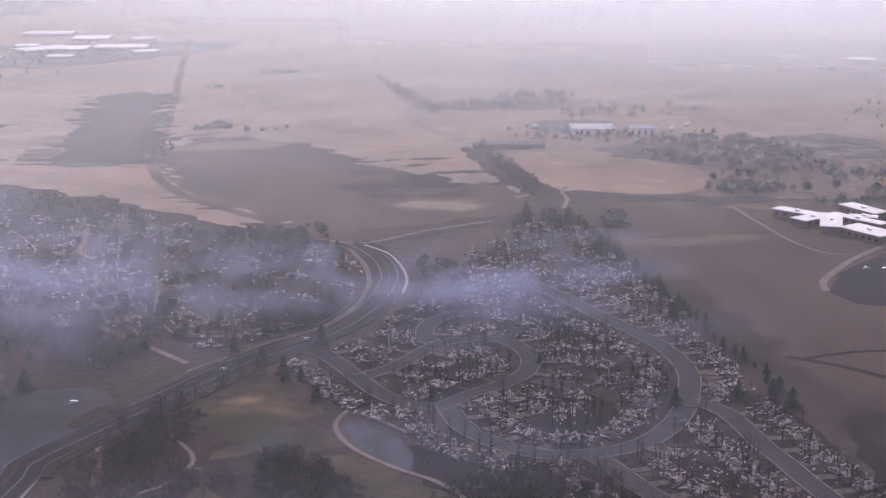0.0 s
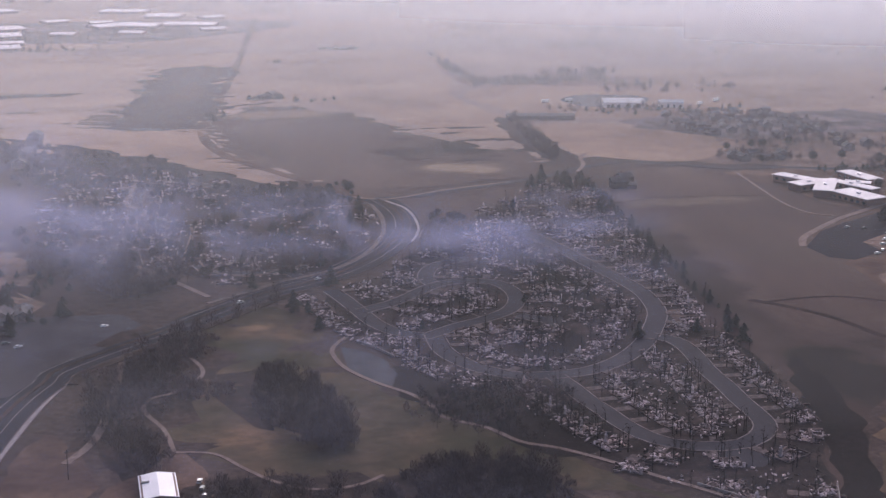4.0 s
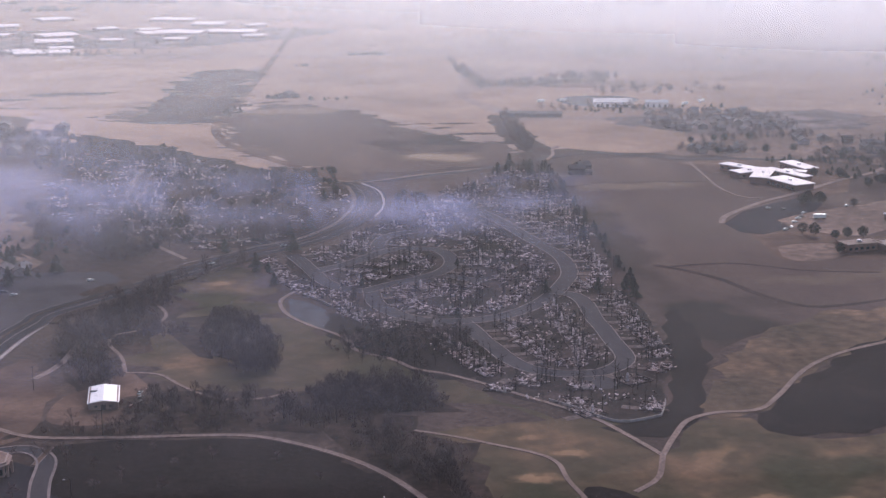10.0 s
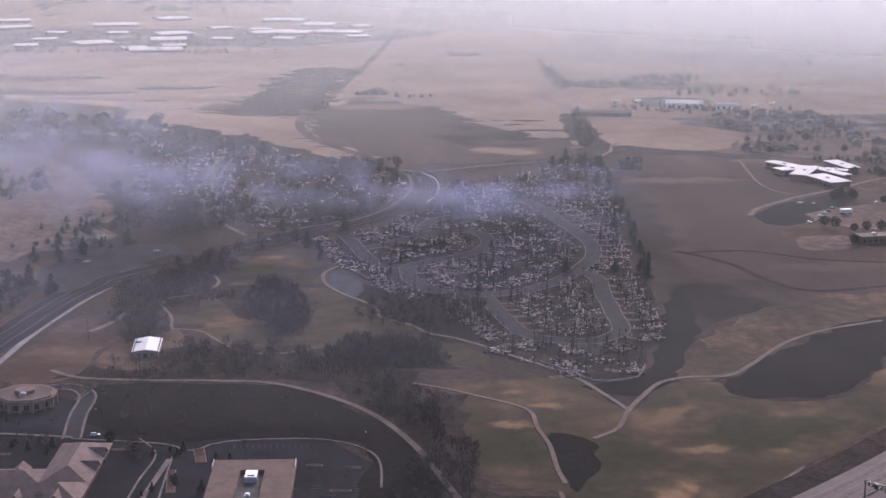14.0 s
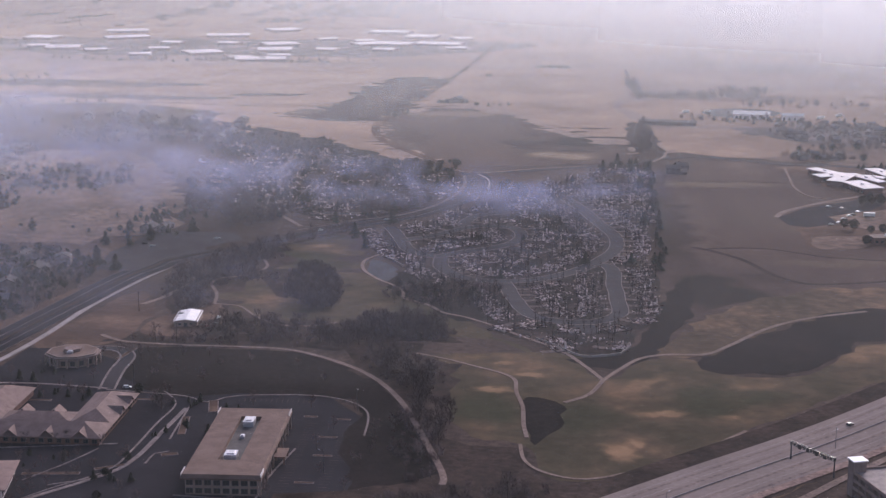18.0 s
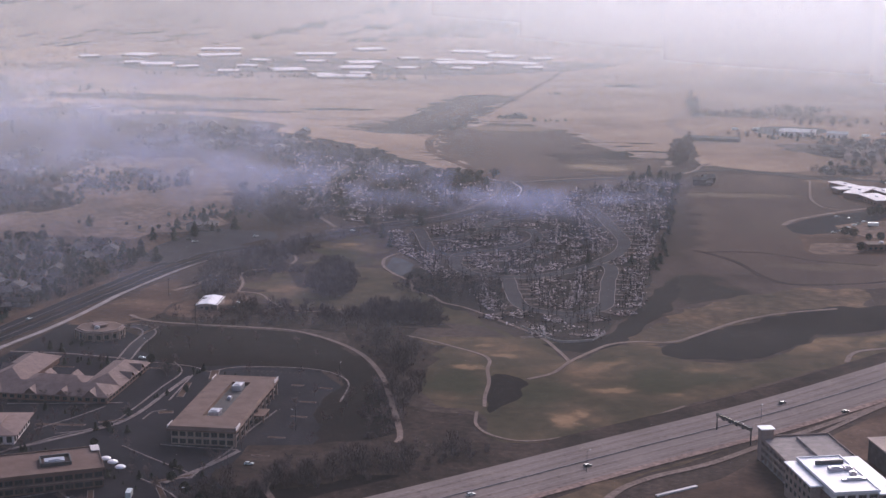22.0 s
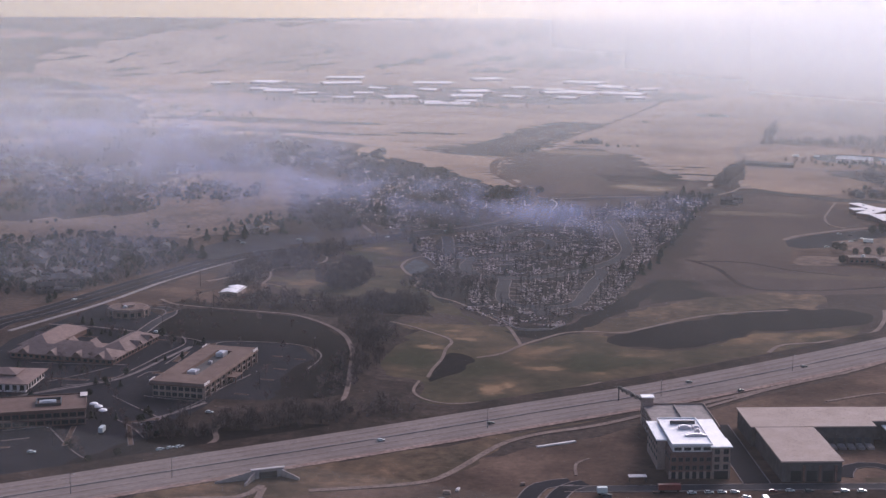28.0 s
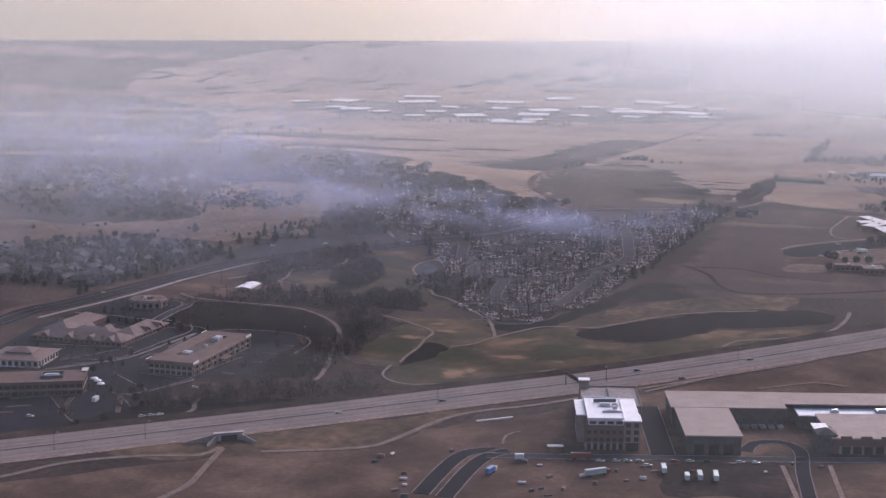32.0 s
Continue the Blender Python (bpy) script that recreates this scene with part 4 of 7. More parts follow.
def root(name, x, y, turn=0, lift=0.15, z=None):
    ob = new(name)
    ob.empty_display_size = 0.5
    ob.matrix_basis = pose(x, y, (ground_z(x, y) if z is None else z) + lift, 0, 0, turn)
    return ob


WINDOWS = {}


def window_parts(w, h):
    """A window's frame and pane, built once for each size, in the x-z plane and facing -y."""
    if (w, h) not in WINDOWS:
        bm = bmesh.new()
        t = 0.14
        for x0, x1, z0, z1 in ((-w / 2, w / 2, 0, t), (-w / 2, w / 2, h - t, h), (-w / 2, -w / 2 + t, t, h - t), (w / 2 - t, w / 2, t, h - t), (-t / 2, t / 2, t, h - t)):
            add_box(bm, x0, x1, -0.16, 0.02, z0, z1)
        f = bpy.data.meshes.new("window_frame")
        bm.to_mesh(f)
        bm.free()
        f.materials.append(M_STEEL)
        bm = box_mesh(-w / 2 + t, w / 2 - t, -0.06, 0.02, t, h - t)
        g = bpy.data.meshes.new("pane")
        bm.to_mesh(g)
        bm.free()
        g.materials.append(M_GLASS)
        WINDOWS[w, h] = f, g
    return WINDOWS[w, h]


def windows_along(parent, a, b, z, n, w, h):
    """n windows on the wall from a to b, seen from its right-hand side."""
    frame_mesh, pane_mesh = window_parts(w, h)
    a, b = Vector(a), Vector(b)
    turn = math.degrees(math.atan2(b.y - a.y, b.x - a.x))
    for i in range(n):
        q = a.lerp(b, (i + 0.5) / n)
        win = share("window", frame_mesh, parent, pose(q.x, q.y, z, 0, 0, turn))
        share("pane", pane_mesh, win, Matrix())


def flat_roof(bm, x0, x1, y0, y1, z, rim=0.8, t=0.4):
    add_box(bm, x0, x1, y0, y0 + t, z - 0.3, z + rim)
    add_box(bm, x0, x1, y1 - t, y1, z - 0.3, z + rim)
    add_box(bm, x0, x0 + t, y0 + t, y1 - t, z - 0.3, z + rim)
    add_box(bm, x1 - t, x1, y0 + t, y1 - t, z - 0.3, z + rim)


def hvac(parent, x, y, z, w, d, h):
    bm = box_mesh(x, x + w, y, y + d, z, z + h)
    add_box(bm, x + 0.3, x + w - 0.3, y - 0.25, y, z + 0.4, z + h - 0.4)
    add_box(bm, x + w * 0.2, x + w * 0.8, y + d * 0.2, y + d * 0.8, z + h, z + h + 0.4)
    unit = part("rooftop_unit", bm, M_METAL, parent, "pale metal rooftop air unit")
    return unit


def gable(bm, x0, x1, y0, y1, z, rise, over=0.6, thick=0.25):
    """A pitched roof with its ridge along x."""
    ym = (y0 + y1) / 2
    pts = [(y0 - over, z - 0.1), (ym, z + rise), (y1 + over, z - 0.1), (y1 + over, z - 0.1 - thick), (ym, z + rise - thick), (y0 - over, z - 0.1 - thick)]
    a = [bm.verts.new((x0 - over, y, q)) for y, q in pts]
    b = [bm.verts.new((x1 + over, y, q)) for y, q in pts]
    n = len(pts)
    for i in range(n):
        bm.faces.new((a[i], b[i], b[(i + 1) % n], a[(i + 1) % n]))
    bm.faces.new((a[0], a[1], a[4], a[5]))
    bm.faces.new((a[1], a[2], a[3], a[4]))
    bm.faces.new((b[5], b[4], b[1], b[0]))
    bm.faces.new((b[4], b[3], b[2], b[1]))
    bmesh.ops.recalc_face_normals(bm, faces=bm.faces[:])


def gable_wall(x0, x1, y0, y1, h, rise):
    bm = bmesh.new()
    ym = (y0 + y1) / 2
    pts = [(y0, 0), (y1, 0), (y1, h), (ym, h + rise - 0.3), (y0, h)]
    a = [bm.verts.new((x0, y, z - (0.6 if z == 0 else 0))) for y, z in pts]
    b = [bm.verts.new((x1, y, z - (0.6 if z == 0 else 0))) for y, z in pts]
    for i in range(5):
        bm.faces.new((a[i], b[i], b[(i + 1) % 5], a[(i + 1) % 5]))
    bm.faces.new(a[::-1])
    bm.faces.new(b)
    bmesh.ops.recalc_face_normals(bm, faces=bm.faces[:])
    return bm


def hip(bm, x0, x1, y0, y1, z, rise, over=0.8):
    """A hipped roof with eaves."""
    x0, x1, y0, y1 = x0 - over, x1 + over, y0 - over, y1 + over
    if x1 - x0 >= y1 - y0:
        k = (y1 - y0) / 2
        r = [(x0 + k, (y0 + y1) / 2), (x1 - k, (y0 + y1) / 2)]
    else:
        k = (x1 - x0) / 2
        r = [((x0 + x1) / 2, y0 + k), ((x0 + x1) / 2, y1 - k)]
    c = [(x0, y0), (x1, y0), (x1, y1), (x0, y1)]
    lo = [bm.verts.new((x, y, z - 0.35)) for x, y in c]
    up = [bm.verts.new((x, y, z)) for x, y in c]
    p, q = (bm.verts.new((x, y, z + rise)) for x, y in r)
    for i in range(4):
        bm.faces.new((lo[i], lo[(i + 1) % 4], up[(i + 1) % 4], up[i]))
    bm.faces.new(lo[::-1])
    if x1 - x0 >= y1 - y0:
        bm.faces.new((up[0], up[1], q, p)), bm.faces.new((up[1], up[2], q)), bm.faces.new((up[2], up[3], p, q)), bm.faces.new((up[3], up[0], p))
    else:
        bm.faces.new((up[0], up[1], p)), bm.faces.new((up[1], up[2], q, p)), bm.faces.new((up[2], up[3], q)), bm.faces.new((up[3], up[0], p, q))


# ---- offices ----
def big_office():
    r = tagged(root("office_building", -171, -136, 1.2), "long two-storey office with a tan roof and sunken air units", "office")
    w, d, h = 16.0, 43.0, 7.8
    part("wall", box_mesh(-w, w, -d, d, -1, h), M_STUCCO, r, "beige wall with dark window bands")
    bm = bmesh.new()
    lo, hi = (w + 1.6, d + 1.6, h), (w + 0.9, d + 0.9, h + 2.2)
    for z, (a, b) in ((h - 0.4, (w + 1.6, d + 1.6)), (h + 0.4, (w + 1.8, d + 1.8)), (h + 2.0, (w + 0.9, d + 0.9))):
        for x, y in ((-a, -b), (a, -b), (a, b), (-a, b)):
            bm.verts.new((x, y, z))
    bm.verts.ensure_lookup_table()
    v = list(bm.verts)
    for k in (0, 4):
        for i in range(4):
            bm.faces.new((v[k + i], v[k + (i + 1) % 4], v[k + 4 + (i + 1) % 4], v[k + 4 + i]))
    bm.faces.new([v[i] for i in (3, 2, 1, 0)])
    hole = [bm.verts.new((x, y, h + 2.0)) for x, y in ((-5, -26), (5, -26), (5, 32), (-5, 32))]
    well = [bm.verts.new((q.co.x, q.co.y, h - 0.1)) for q in hole]
    for i in range(4):
        j = (i + 1) % 4
        bm.faces.new((v[8 + i], v[8 + j], hole[j], hole[i]))
        bm.faces.new((hole[i], hole[j], well[j], well[i]))
    bm.faces.new(well)
    bmesh.ops.recalc_face_normals(bm, faces=bm.faces[:])
    part("roof", bm, M_TANROOF, r, "tan mansard roof with a sunken well")
    # dark wall colour on the floor paints the shade inside the well
    part("well_floor", box_mesh(-4.9, 4.9, -25.9, 31.9, h - 0.1, h + 0.05), M_DARKWALL, r, "roof well floor with its shade painted dark")
    for x in (-w - 1.5, w + 1.2):
        for y in (-d - 1.2, d + 0.9):
            part("coping", box_mesh(x, x + 0.35, y if y < 0 else y - 8, y + 8 if y < 0 else y, h + 0.5, h + 2.4), M_PALE, r, "white metal roof edging")
    hvac(r, -3, -22, h, 5.5, 7, 2.6)
    hvac(r, -2.5, 22, h, 5, 8, 2.8)
    hvac(r, -1, 6, h, 2, 3, 1.4)
    for z in (0.7, 4.4):
        windows_along(r, (-w, -d), (w, -d), z, 8, 3.0, 2.4)
        windows_along(r, (w, -d), (w, d), z, 20, 3.2, 2.4)
        windows_along(r, (-w, d), (-w, -d), z, 20, 3.2, 2.4)
    col = bpy.data.meshes.new("pilaster")
    bm = box_mesh(-0.45, 0.45, -0.35, 0.35, -0.5, h - 0.4)
    bm.to_mesh(col)
    bm.free()
    col.materials.append(M_STUCCO)
    for i in range(11):
        share("pilaster", col, r, pose(w + 0.8, -d + i * 8.6, 0))
    bm = box_mesh(w, w + 6, -6, 6, 3.4, 4.0)
    add_box(bm, w + 5, w + 5.6, -5.5, -4.9, -0.5, 3.4)
    add_box(bm, w + 5, w + 5.6, 4.9, 5.5, -0.5, 3.4)
    part("canopy", bm, M_TANROOF, r, "tan entrance canopy on two posts")


def hip_complex():
    r = tagged(root("office_complex", -278, -90, 0), "low office complex with hipped brown shingle roofs", "office")
    wings = ((-36, 37, -33, -13, 3.8, 4.6), (17, 37, -14, 33, 3.8, 4.6), (-40, -19, -14, 38, 3.8, 5.0), (-19, 17, -14, 3, 3.4, 3.4))
    for x0, x1, y0, y1, h, rise in wings:
        part("wall", box_mesh(x0, x1, y0, y1, -1, h), M_BRICK, r, "brown brick wall")
        bm = bmesh.new()
        hip(bm, x0, x1, y0, y1, h, rise, 1.2)
        part("roof", bm, M_TILE, r)
    for x, y, turn in ((-26, -30, 90), (-6, -30, 90), (12, -30, 90), (28, -30, 90), (34, 4, 180), (34, 20, 180), (-10, 0, 90), (6, 0, 90), (-37, 10, 0)):
        bm = bmesh.new()
        gable(bm, -4, 4, -3.4, 3.4, 4.2, 3.0, 0.3)
        for q in bm.verts:
            q.co = Matrix.Rotation(radians(turn), 4, "Z") @ q.co + Vector((x, y, 0))
        part("dormer", bm, M_TILE, r)
    windows_along(r, (-36, -33), (37, -33), 0.9, 17, 2.4, 2.0)
    windows_along(r, (37, -33), (37, 33), 0.9, 15, 2.4, 2.0)
    windows_along(r, (-40, 38), (-40, -13), 0.9, 11, 2.4, 2.0)


def bank():
    r = tagged(root("bank_building", -295, 8, 3), "small eight-sided flat-roofed branch office with pale columns", "office")
    ring = [(math.cos(radians(22.5 + 45 * k)), math.sin(radians(22.5 + 45 * k))) for k in range(8)]

    def prism(radius, z0, z1):
        bm = bmesh.new()
        lo = [bm.verts.new((x * radius * 1.1, y * radius, z0)) for x, y in ring]
        hi = [bm.verts.new((x * radius * 1.1, y * radius, z1)) for x, y in ring]
        for k in range(8):
            bm.faces.new((lo[k], lo[(k + 1) % 8], hi[(k + 1) % 8], hi[k]))
        bm.faces.new(lo[::-1]), bm.faces.new(hi)
        return bm

    part("wall", prism(12.4, -1, 5), M_STUCCO, r, "beige wall")
    part("roof", prism(14.4, 5, 5.6), M_TILE, r, "flat brown roof")
    part("parapet", prism(13.2, 5.6, 6.5), M_STUCCO, r, "beige parapet band")
    part("roof_deck", prism(12.5, 6.5, 6.53), M_TANROOF, r, "brown roof deck")
    part("plant_screen", prism(4.5, 6.53, 8.2), M_TILE, r, "round plant screen")
    cb = bpy.data.meshes.new("column")
    bm = box_mesh(-0.5, 0.5, -0.5, 0.5, -0.5, 5)
    bm.to_mesh(cb)
    bm.free()
    cb.materials.append(M_STUCCO)
    for k in range(16):
        share("column", cb, r, pose(15 * math.cos(k * math.pi / 8), 13.6 * math.sin(k * math.pi / 8), 0))
    for k in range(8):
        (ax, ay), (bx, by) = ring[k], ring[(k + 1) % 8]
        windows_along(r, (ax * 13.64, ay * 12.4), (bx * 13.64, by * 12.4), 0.8, 2, 2.6, 2.8)
    hvac(r, -1.5, -7, 6.53, 3, 3, 1.3)


def west_office():
    r = tagged(root("office_building", -234, -242, 27), "two-storey brick office with a tan roof and white roof plant", "office")
    w, d, h = 33.0, 15.0, 8.5
    part("wall", box_mesh(-w, w, -d, d, -1, h), M_BRICK, r, "brown brick wall")
    bm = box_mesh(-w - 0.8, w + 0.8, -d - 0.8, d + 0.8, h, h + 0.5)
    flat_roof(bm, -w - 0.7, w + 0.7, -d - 0.7, d + 0.7, h + 0.5, 0.6)
    part("roof", bm, M_TANROOF, r)
    part("band", box_mesh(-w - 0.15, w + 0.15, -d - 0.15, d + 0.15, 3.9, 4.5), M_STUCCO, r, "beige band between the storeys")
    part("coping", box_mesh(w - 3, w + 1.0, d - 7, d + 1.0, h + 1.1, h + 1.4), M_PALE, r, "white roof edging")
    bm = bmesh.new()
    flat_roof(bm, 6, 20, -6, 6, h + 0.5, 1.6, 0.6)
    part("screen", bm, M_STEEL, r, "dark screen round the roof plant")
    hvac(r, 8, -3, h + 0.5, 9, 5, 1.5)
    for z in (0.8, 5.0):
        windows_along(r, (-w, -d), (w, -d), z, 15, 3.6, 2.4)
        windows_along(r, (w, -d), (w, d), z, 6, 3.4, 2.4)


def round_office():
    r = tagged(root("office_building", -283, -180, 10), "pale-walled office with a stepped brown hipped roof", "office")
    part("wall", box_mesh(-18, 18, -16, 16, -1, 5.5), M_PALE, r, "white-painted wall")
    bm = bmesh.new()
    hip(bm, -18, 18, -16, 16, 5.5, 3.0, 2.2)
    part("roof", bm, M_TILE, r)
    bm = bmesh.new()
    hip(bm, -9, 9, -7, 7, 8.4, 2.4, 0.8)
    add_box(bm, -9, 9, -7, 7, 6.2, 8.2)
    part("lantern", bm, M_TILE, r)
    windows_along(r, (-18, -16), (18, -16), 1.0, 8, 2.6, 3.2)
    windows_along(r, (18, -16), (18, 16), 1.0, 7, 2.6, 3.2)


big_office(), hip_complex(), bank(), west_office(), round_office()


def white_shed():
    r = tagged(root("storage_shed", -252, 100, 5, 0.6), "small shed with a bright white metal gable roof", "shed")
    part("wall", box_mesh(-7, 7, -12, 12, -0.8, 3.7), M_STUCCO, r)
    bm = bmesh.new()
    gable(bm, -12, 12, -7, 7, 3.6, 1.1, 0.5)
    for q in bm.verts:
        q.co = Matrix.Rotation(radians(90), 4, "Z") @ q.co
    part("roof", bm, M_WHITE, r, "bright white metal roof")
    part("skylight", box_mesh(-6.6, -3.2, 3, 4.4, 3.9, 4.4), M_STEEL, r)
    part("door", box_mesh(-1.2, 1.2, -12.12, -11.95, -0.2, 2.3), M_STEEL, r, "dark roll-up door")
    windows_along(r, (-7, -12), (7, -12), 1.0, 2, 1.4, 1.1)


def south_wall(parent_r, x0, x1, y, h, n):
    part("shopfront", box_mesh(x0, x1, y - 0.14, y, 0.1, h), M_GLASS, parent_r)
    for i in range(n + 1):
        x = x0 + (x1 - x0) * i / n
        part("pier", box_mesh(x - 0.7, x + 0.7, y - 0.5, y, -0.4, h + 0.5), M_STUCCO, parent_r)


def four_storey():
    r = tagged(root("office_building", *right_grid(15, 22), 17), "four-storey brick office with stepped bright white roofs", "office")
    x0, x1, y0, y1 = -15, 15, -22, 23
    part("wall", box_mesh(x0, x1 - 9, y0, y1, -1, 13.5), M_BRICK, r, "brown brick wall")
    part("tower_wall", box_mesh(x1 - 9, x1, y0 - 1, y1, -1, 16.5), M_STUCCO, r, "beige corner tower wall")
    part("upper_wall", box_mesh(x0 + 1.5, x1 - 9, y0 + 1.5, y1, 13.5, 16.8), M_PALE, r, "pale upper storey")
    part("wing_wall", box_mesh(x0 - 4, x0, y0 + 14, y1, -1, 15.5), M_STUCCO, r, "beige side wing")
    bm = box_mesh(x0 + 0.8, x1 - 8.6, y0 + 0.8, y1, 16.8, 17.3)
    flat_roof(bm, x0 + 0.8, x1 - 8.6, y0 + 0.8, y1, 17.3, 0.6)
    add_box(bm, x1 - 10, x1 + 0.8, y0 - 1.8, y0 + 12, 16.5, 17.1)
    add_box(bm, x1 - 8.6, x1 + 0.2, y0 + 12, y1, 16.5, 16.9)
    add_box(bm, x0 - 4.8, x0 + 0.8, y0 + 13.4, y1, 15.5, 16.1)
    part("roof", bm, M_WHITE, r, "bright white membrane roof")
    hvac(r, -6, 4, 17.3, 6, 3, 1.6)
    hvac(r, 1, 4, 17.3, 3.5, 3, 1.6)
    hvac(r, -5, -8, 17.3, 11, 2.4, 0.9)
    hvac(r, 1, -3, 17.3, 2.5, 2.5, 1.8)
    part("screen", box_mesh(-9, 4, 13, 14, 17.3, 19.2), M_STEEL, r, "dark plant screen")
    for z in (4.6, 8.9):
        windows_along(r, (x0, y0), (x1 - 9, y0), z, 6, 2.2, 2.2)
    for z in (5.0, 9.0, 13.0):
        windows_along(r, (x1 - 9, y0 - 1), (x1, y0 - 1), z, 2, 2.6, 2.6)
        windows_along(r, (x0 - 4, y1), (x0 - 4, y0 + 14), z - 0.6, 6, 2.2, 2.2)
    windows_along(r, (x0 + 1.5, y0 + 1.5), (x1 - 9, y0 + 1.5), 14.2, 4, 3.6, 1.6)
    windows_along(r, (x0, y0 + 14), (x0, y0), 8.9, 3, 2.2, 2.2)
    windows_along(r, (x1, y0), (x1, y1), 9.0, 8, 2.2, 2.4)
    windows_along(r, (x1, y0), (x1, y1), 4.6, 8, 2.2, 2.4)
    part("entrance", box_mesh(x1 - 8, x1 - 1, y0 - 1.15, y0 - 1, 0, 4.2), M_GLASS, r, "tall dark glass entrance")
    south_wall(r, x0, x1 - 9, y0, 3.4, 6)
    g = tagged(root("parking_garage", *right_grid(18, 69), 17), "concrete multi-level parking garage with an open top deck", "garage")
    for z in (0.2, 3.8, 7.2, 10.6):
        part("deck", box_mesh(-17, 17, -22, 22, z, z + 0.5), M_CONC, g)
    for z in (3.8, 7.2, 10.6):
        bm = bmesh.new()
        flat_roof(bm, -17.3, 17.3, -22.3, 22.3, z + 0.3, 1.1, 0.4)
        part("parapet", bm, M_STUCCO, g, "beige spandrel panel")
    pm = bpy.data.meshes.new("column")
    bm = box_mesh(-0.5, 0.5, -0.5, 0.5, -1, 10.6)
    bm.to_mesh(pm)
    bm.free()
    pm.materials.append(M_STUCCO)
    for i in range(8):
        for x in (-16.6, 16.6):
            share("column", pm, g, pose(x, -21 + 6 * i, 0))
    part("stair_tower", box_mesh(-17.5, -11.5, 19, 24, -1, 16), M_STUCCO, g, "beige stair tower")
    part("tower_roof", box_mesh(-18, -11, 18.5, 24.5, 16, 16.5), M_WHITE, g, "white tower roof")
    part("ramp_wall", box_mesh(-0.6, 0.6, -20, 18, 10.6, 12.4), M_CONC, g)


def warehouses():
    r = tagged(root("warehouse", *right_grid(86, 67), 17), "large warehouse with a tan roof and dark grey walls", "warehouse")
    part("wall", box_mesh(-33, 33, -17, 17, -1, 10.5), M_DARKWALL, r, "dark grey wall")
    part("front_wall", box_mesh(-31, -1, -73, -17, -1, 10.2), M_DARKWALL, r, "dark grey wall of the front wing")
    bm = box_mesh(-33.8, 33.8, -17.8, 17.8, 10.5, 11.1)
    part("roof", bm, M_WAREROOF, r, "flat tan roof")
    part("front_roof", box_mesh(-31.8, -0.2, -73.8, -16, 10.2, 10.9), M_WAREROOF, r, "flat tan roof")
    for x in (-24, -16, -8):
        part("bay_door", box_mesh(x - 2.6, x + 2.6, -73.2, -73, 0.2, 5.6), M_GLASS, r, "dark glazed bay door")
        part("pier", box_mesh(x + 3.4, x + 4.6, -73.7, -73, -0.4, 8.5), M_BRICK, r)
    for i in range(6):
        part("dock_ramp", box_mesh(3 + i * 5, 6.4 + i * 5, -24, -17.2, -0.3, 1.3), M_CONC, r)
        part("dock_door", box_mesh(3 + i * 5, 6.4 + i * 5, -17.2, -17.05, 1.3, 4.6), M_STEEL, r)
    s = tagged(root("warehouse", *right_grid(166, 40), 17), "long retail block with tan roofs and a white strip", "warehouse")
    part("wall", box_mesh(-46, 50, 20, 44, -1, 10.2), M_DARKWALL, s)
    part("roof", box_mesh(-46.8, 50.8, 19.2, 44.8, 10.2, 10.9), M_WAREROOF, s, "flat tan roof")
    part("middle_roof", box_mesh(-40, 50, 5, 20, 7.6, 8.2), M_WHITE, s, "white roof strip")
    part("middle_wall", box_mesh(-40, 50, 5, 20, -1, 7.6), M_DARKWALL, s)
    part("front_wall", box_mesh(-30, 50, -42, 5, -1, 8.5), M_BRICK, s)
    part("front_roof", box_mesh(-30.8, 50.8, -42.8, 5.6, 8.5, 9.2), M_WAREROOF, s, "flat tan roof")
    part("tower_wall", box_mesh(-38, -28, -41, -24, -1, 10.5), M_DARKWALL, s, "dark corner tower")
    bm = bmesh.new()
    hip(bm, -38, -28, -41, -31, 10.5, 3.0, 0.8)
    part("tower_roof", bm, M_DARKWALL, s)
    part("porch_roof", box_mesh(-38.5, -30, -31, -20, 10.5, 11), M_WHITE, s, "white porch roof")
    for i in range(7):
        part("parapet", box_mesh(-26 + i * 11, -20 + i * 11, -43, -42, 8, 10.2), M_BRICK, s)
    south_wall(s, -26, 48, -42, 4.0, 12)
    hvac(s, -20, 10, 8.2, 4, 4, 1.5)
    hvac(s, 6, 10, 8.2, 8, 5, 1.8)


white_shed(), four_storey(), warehouses()


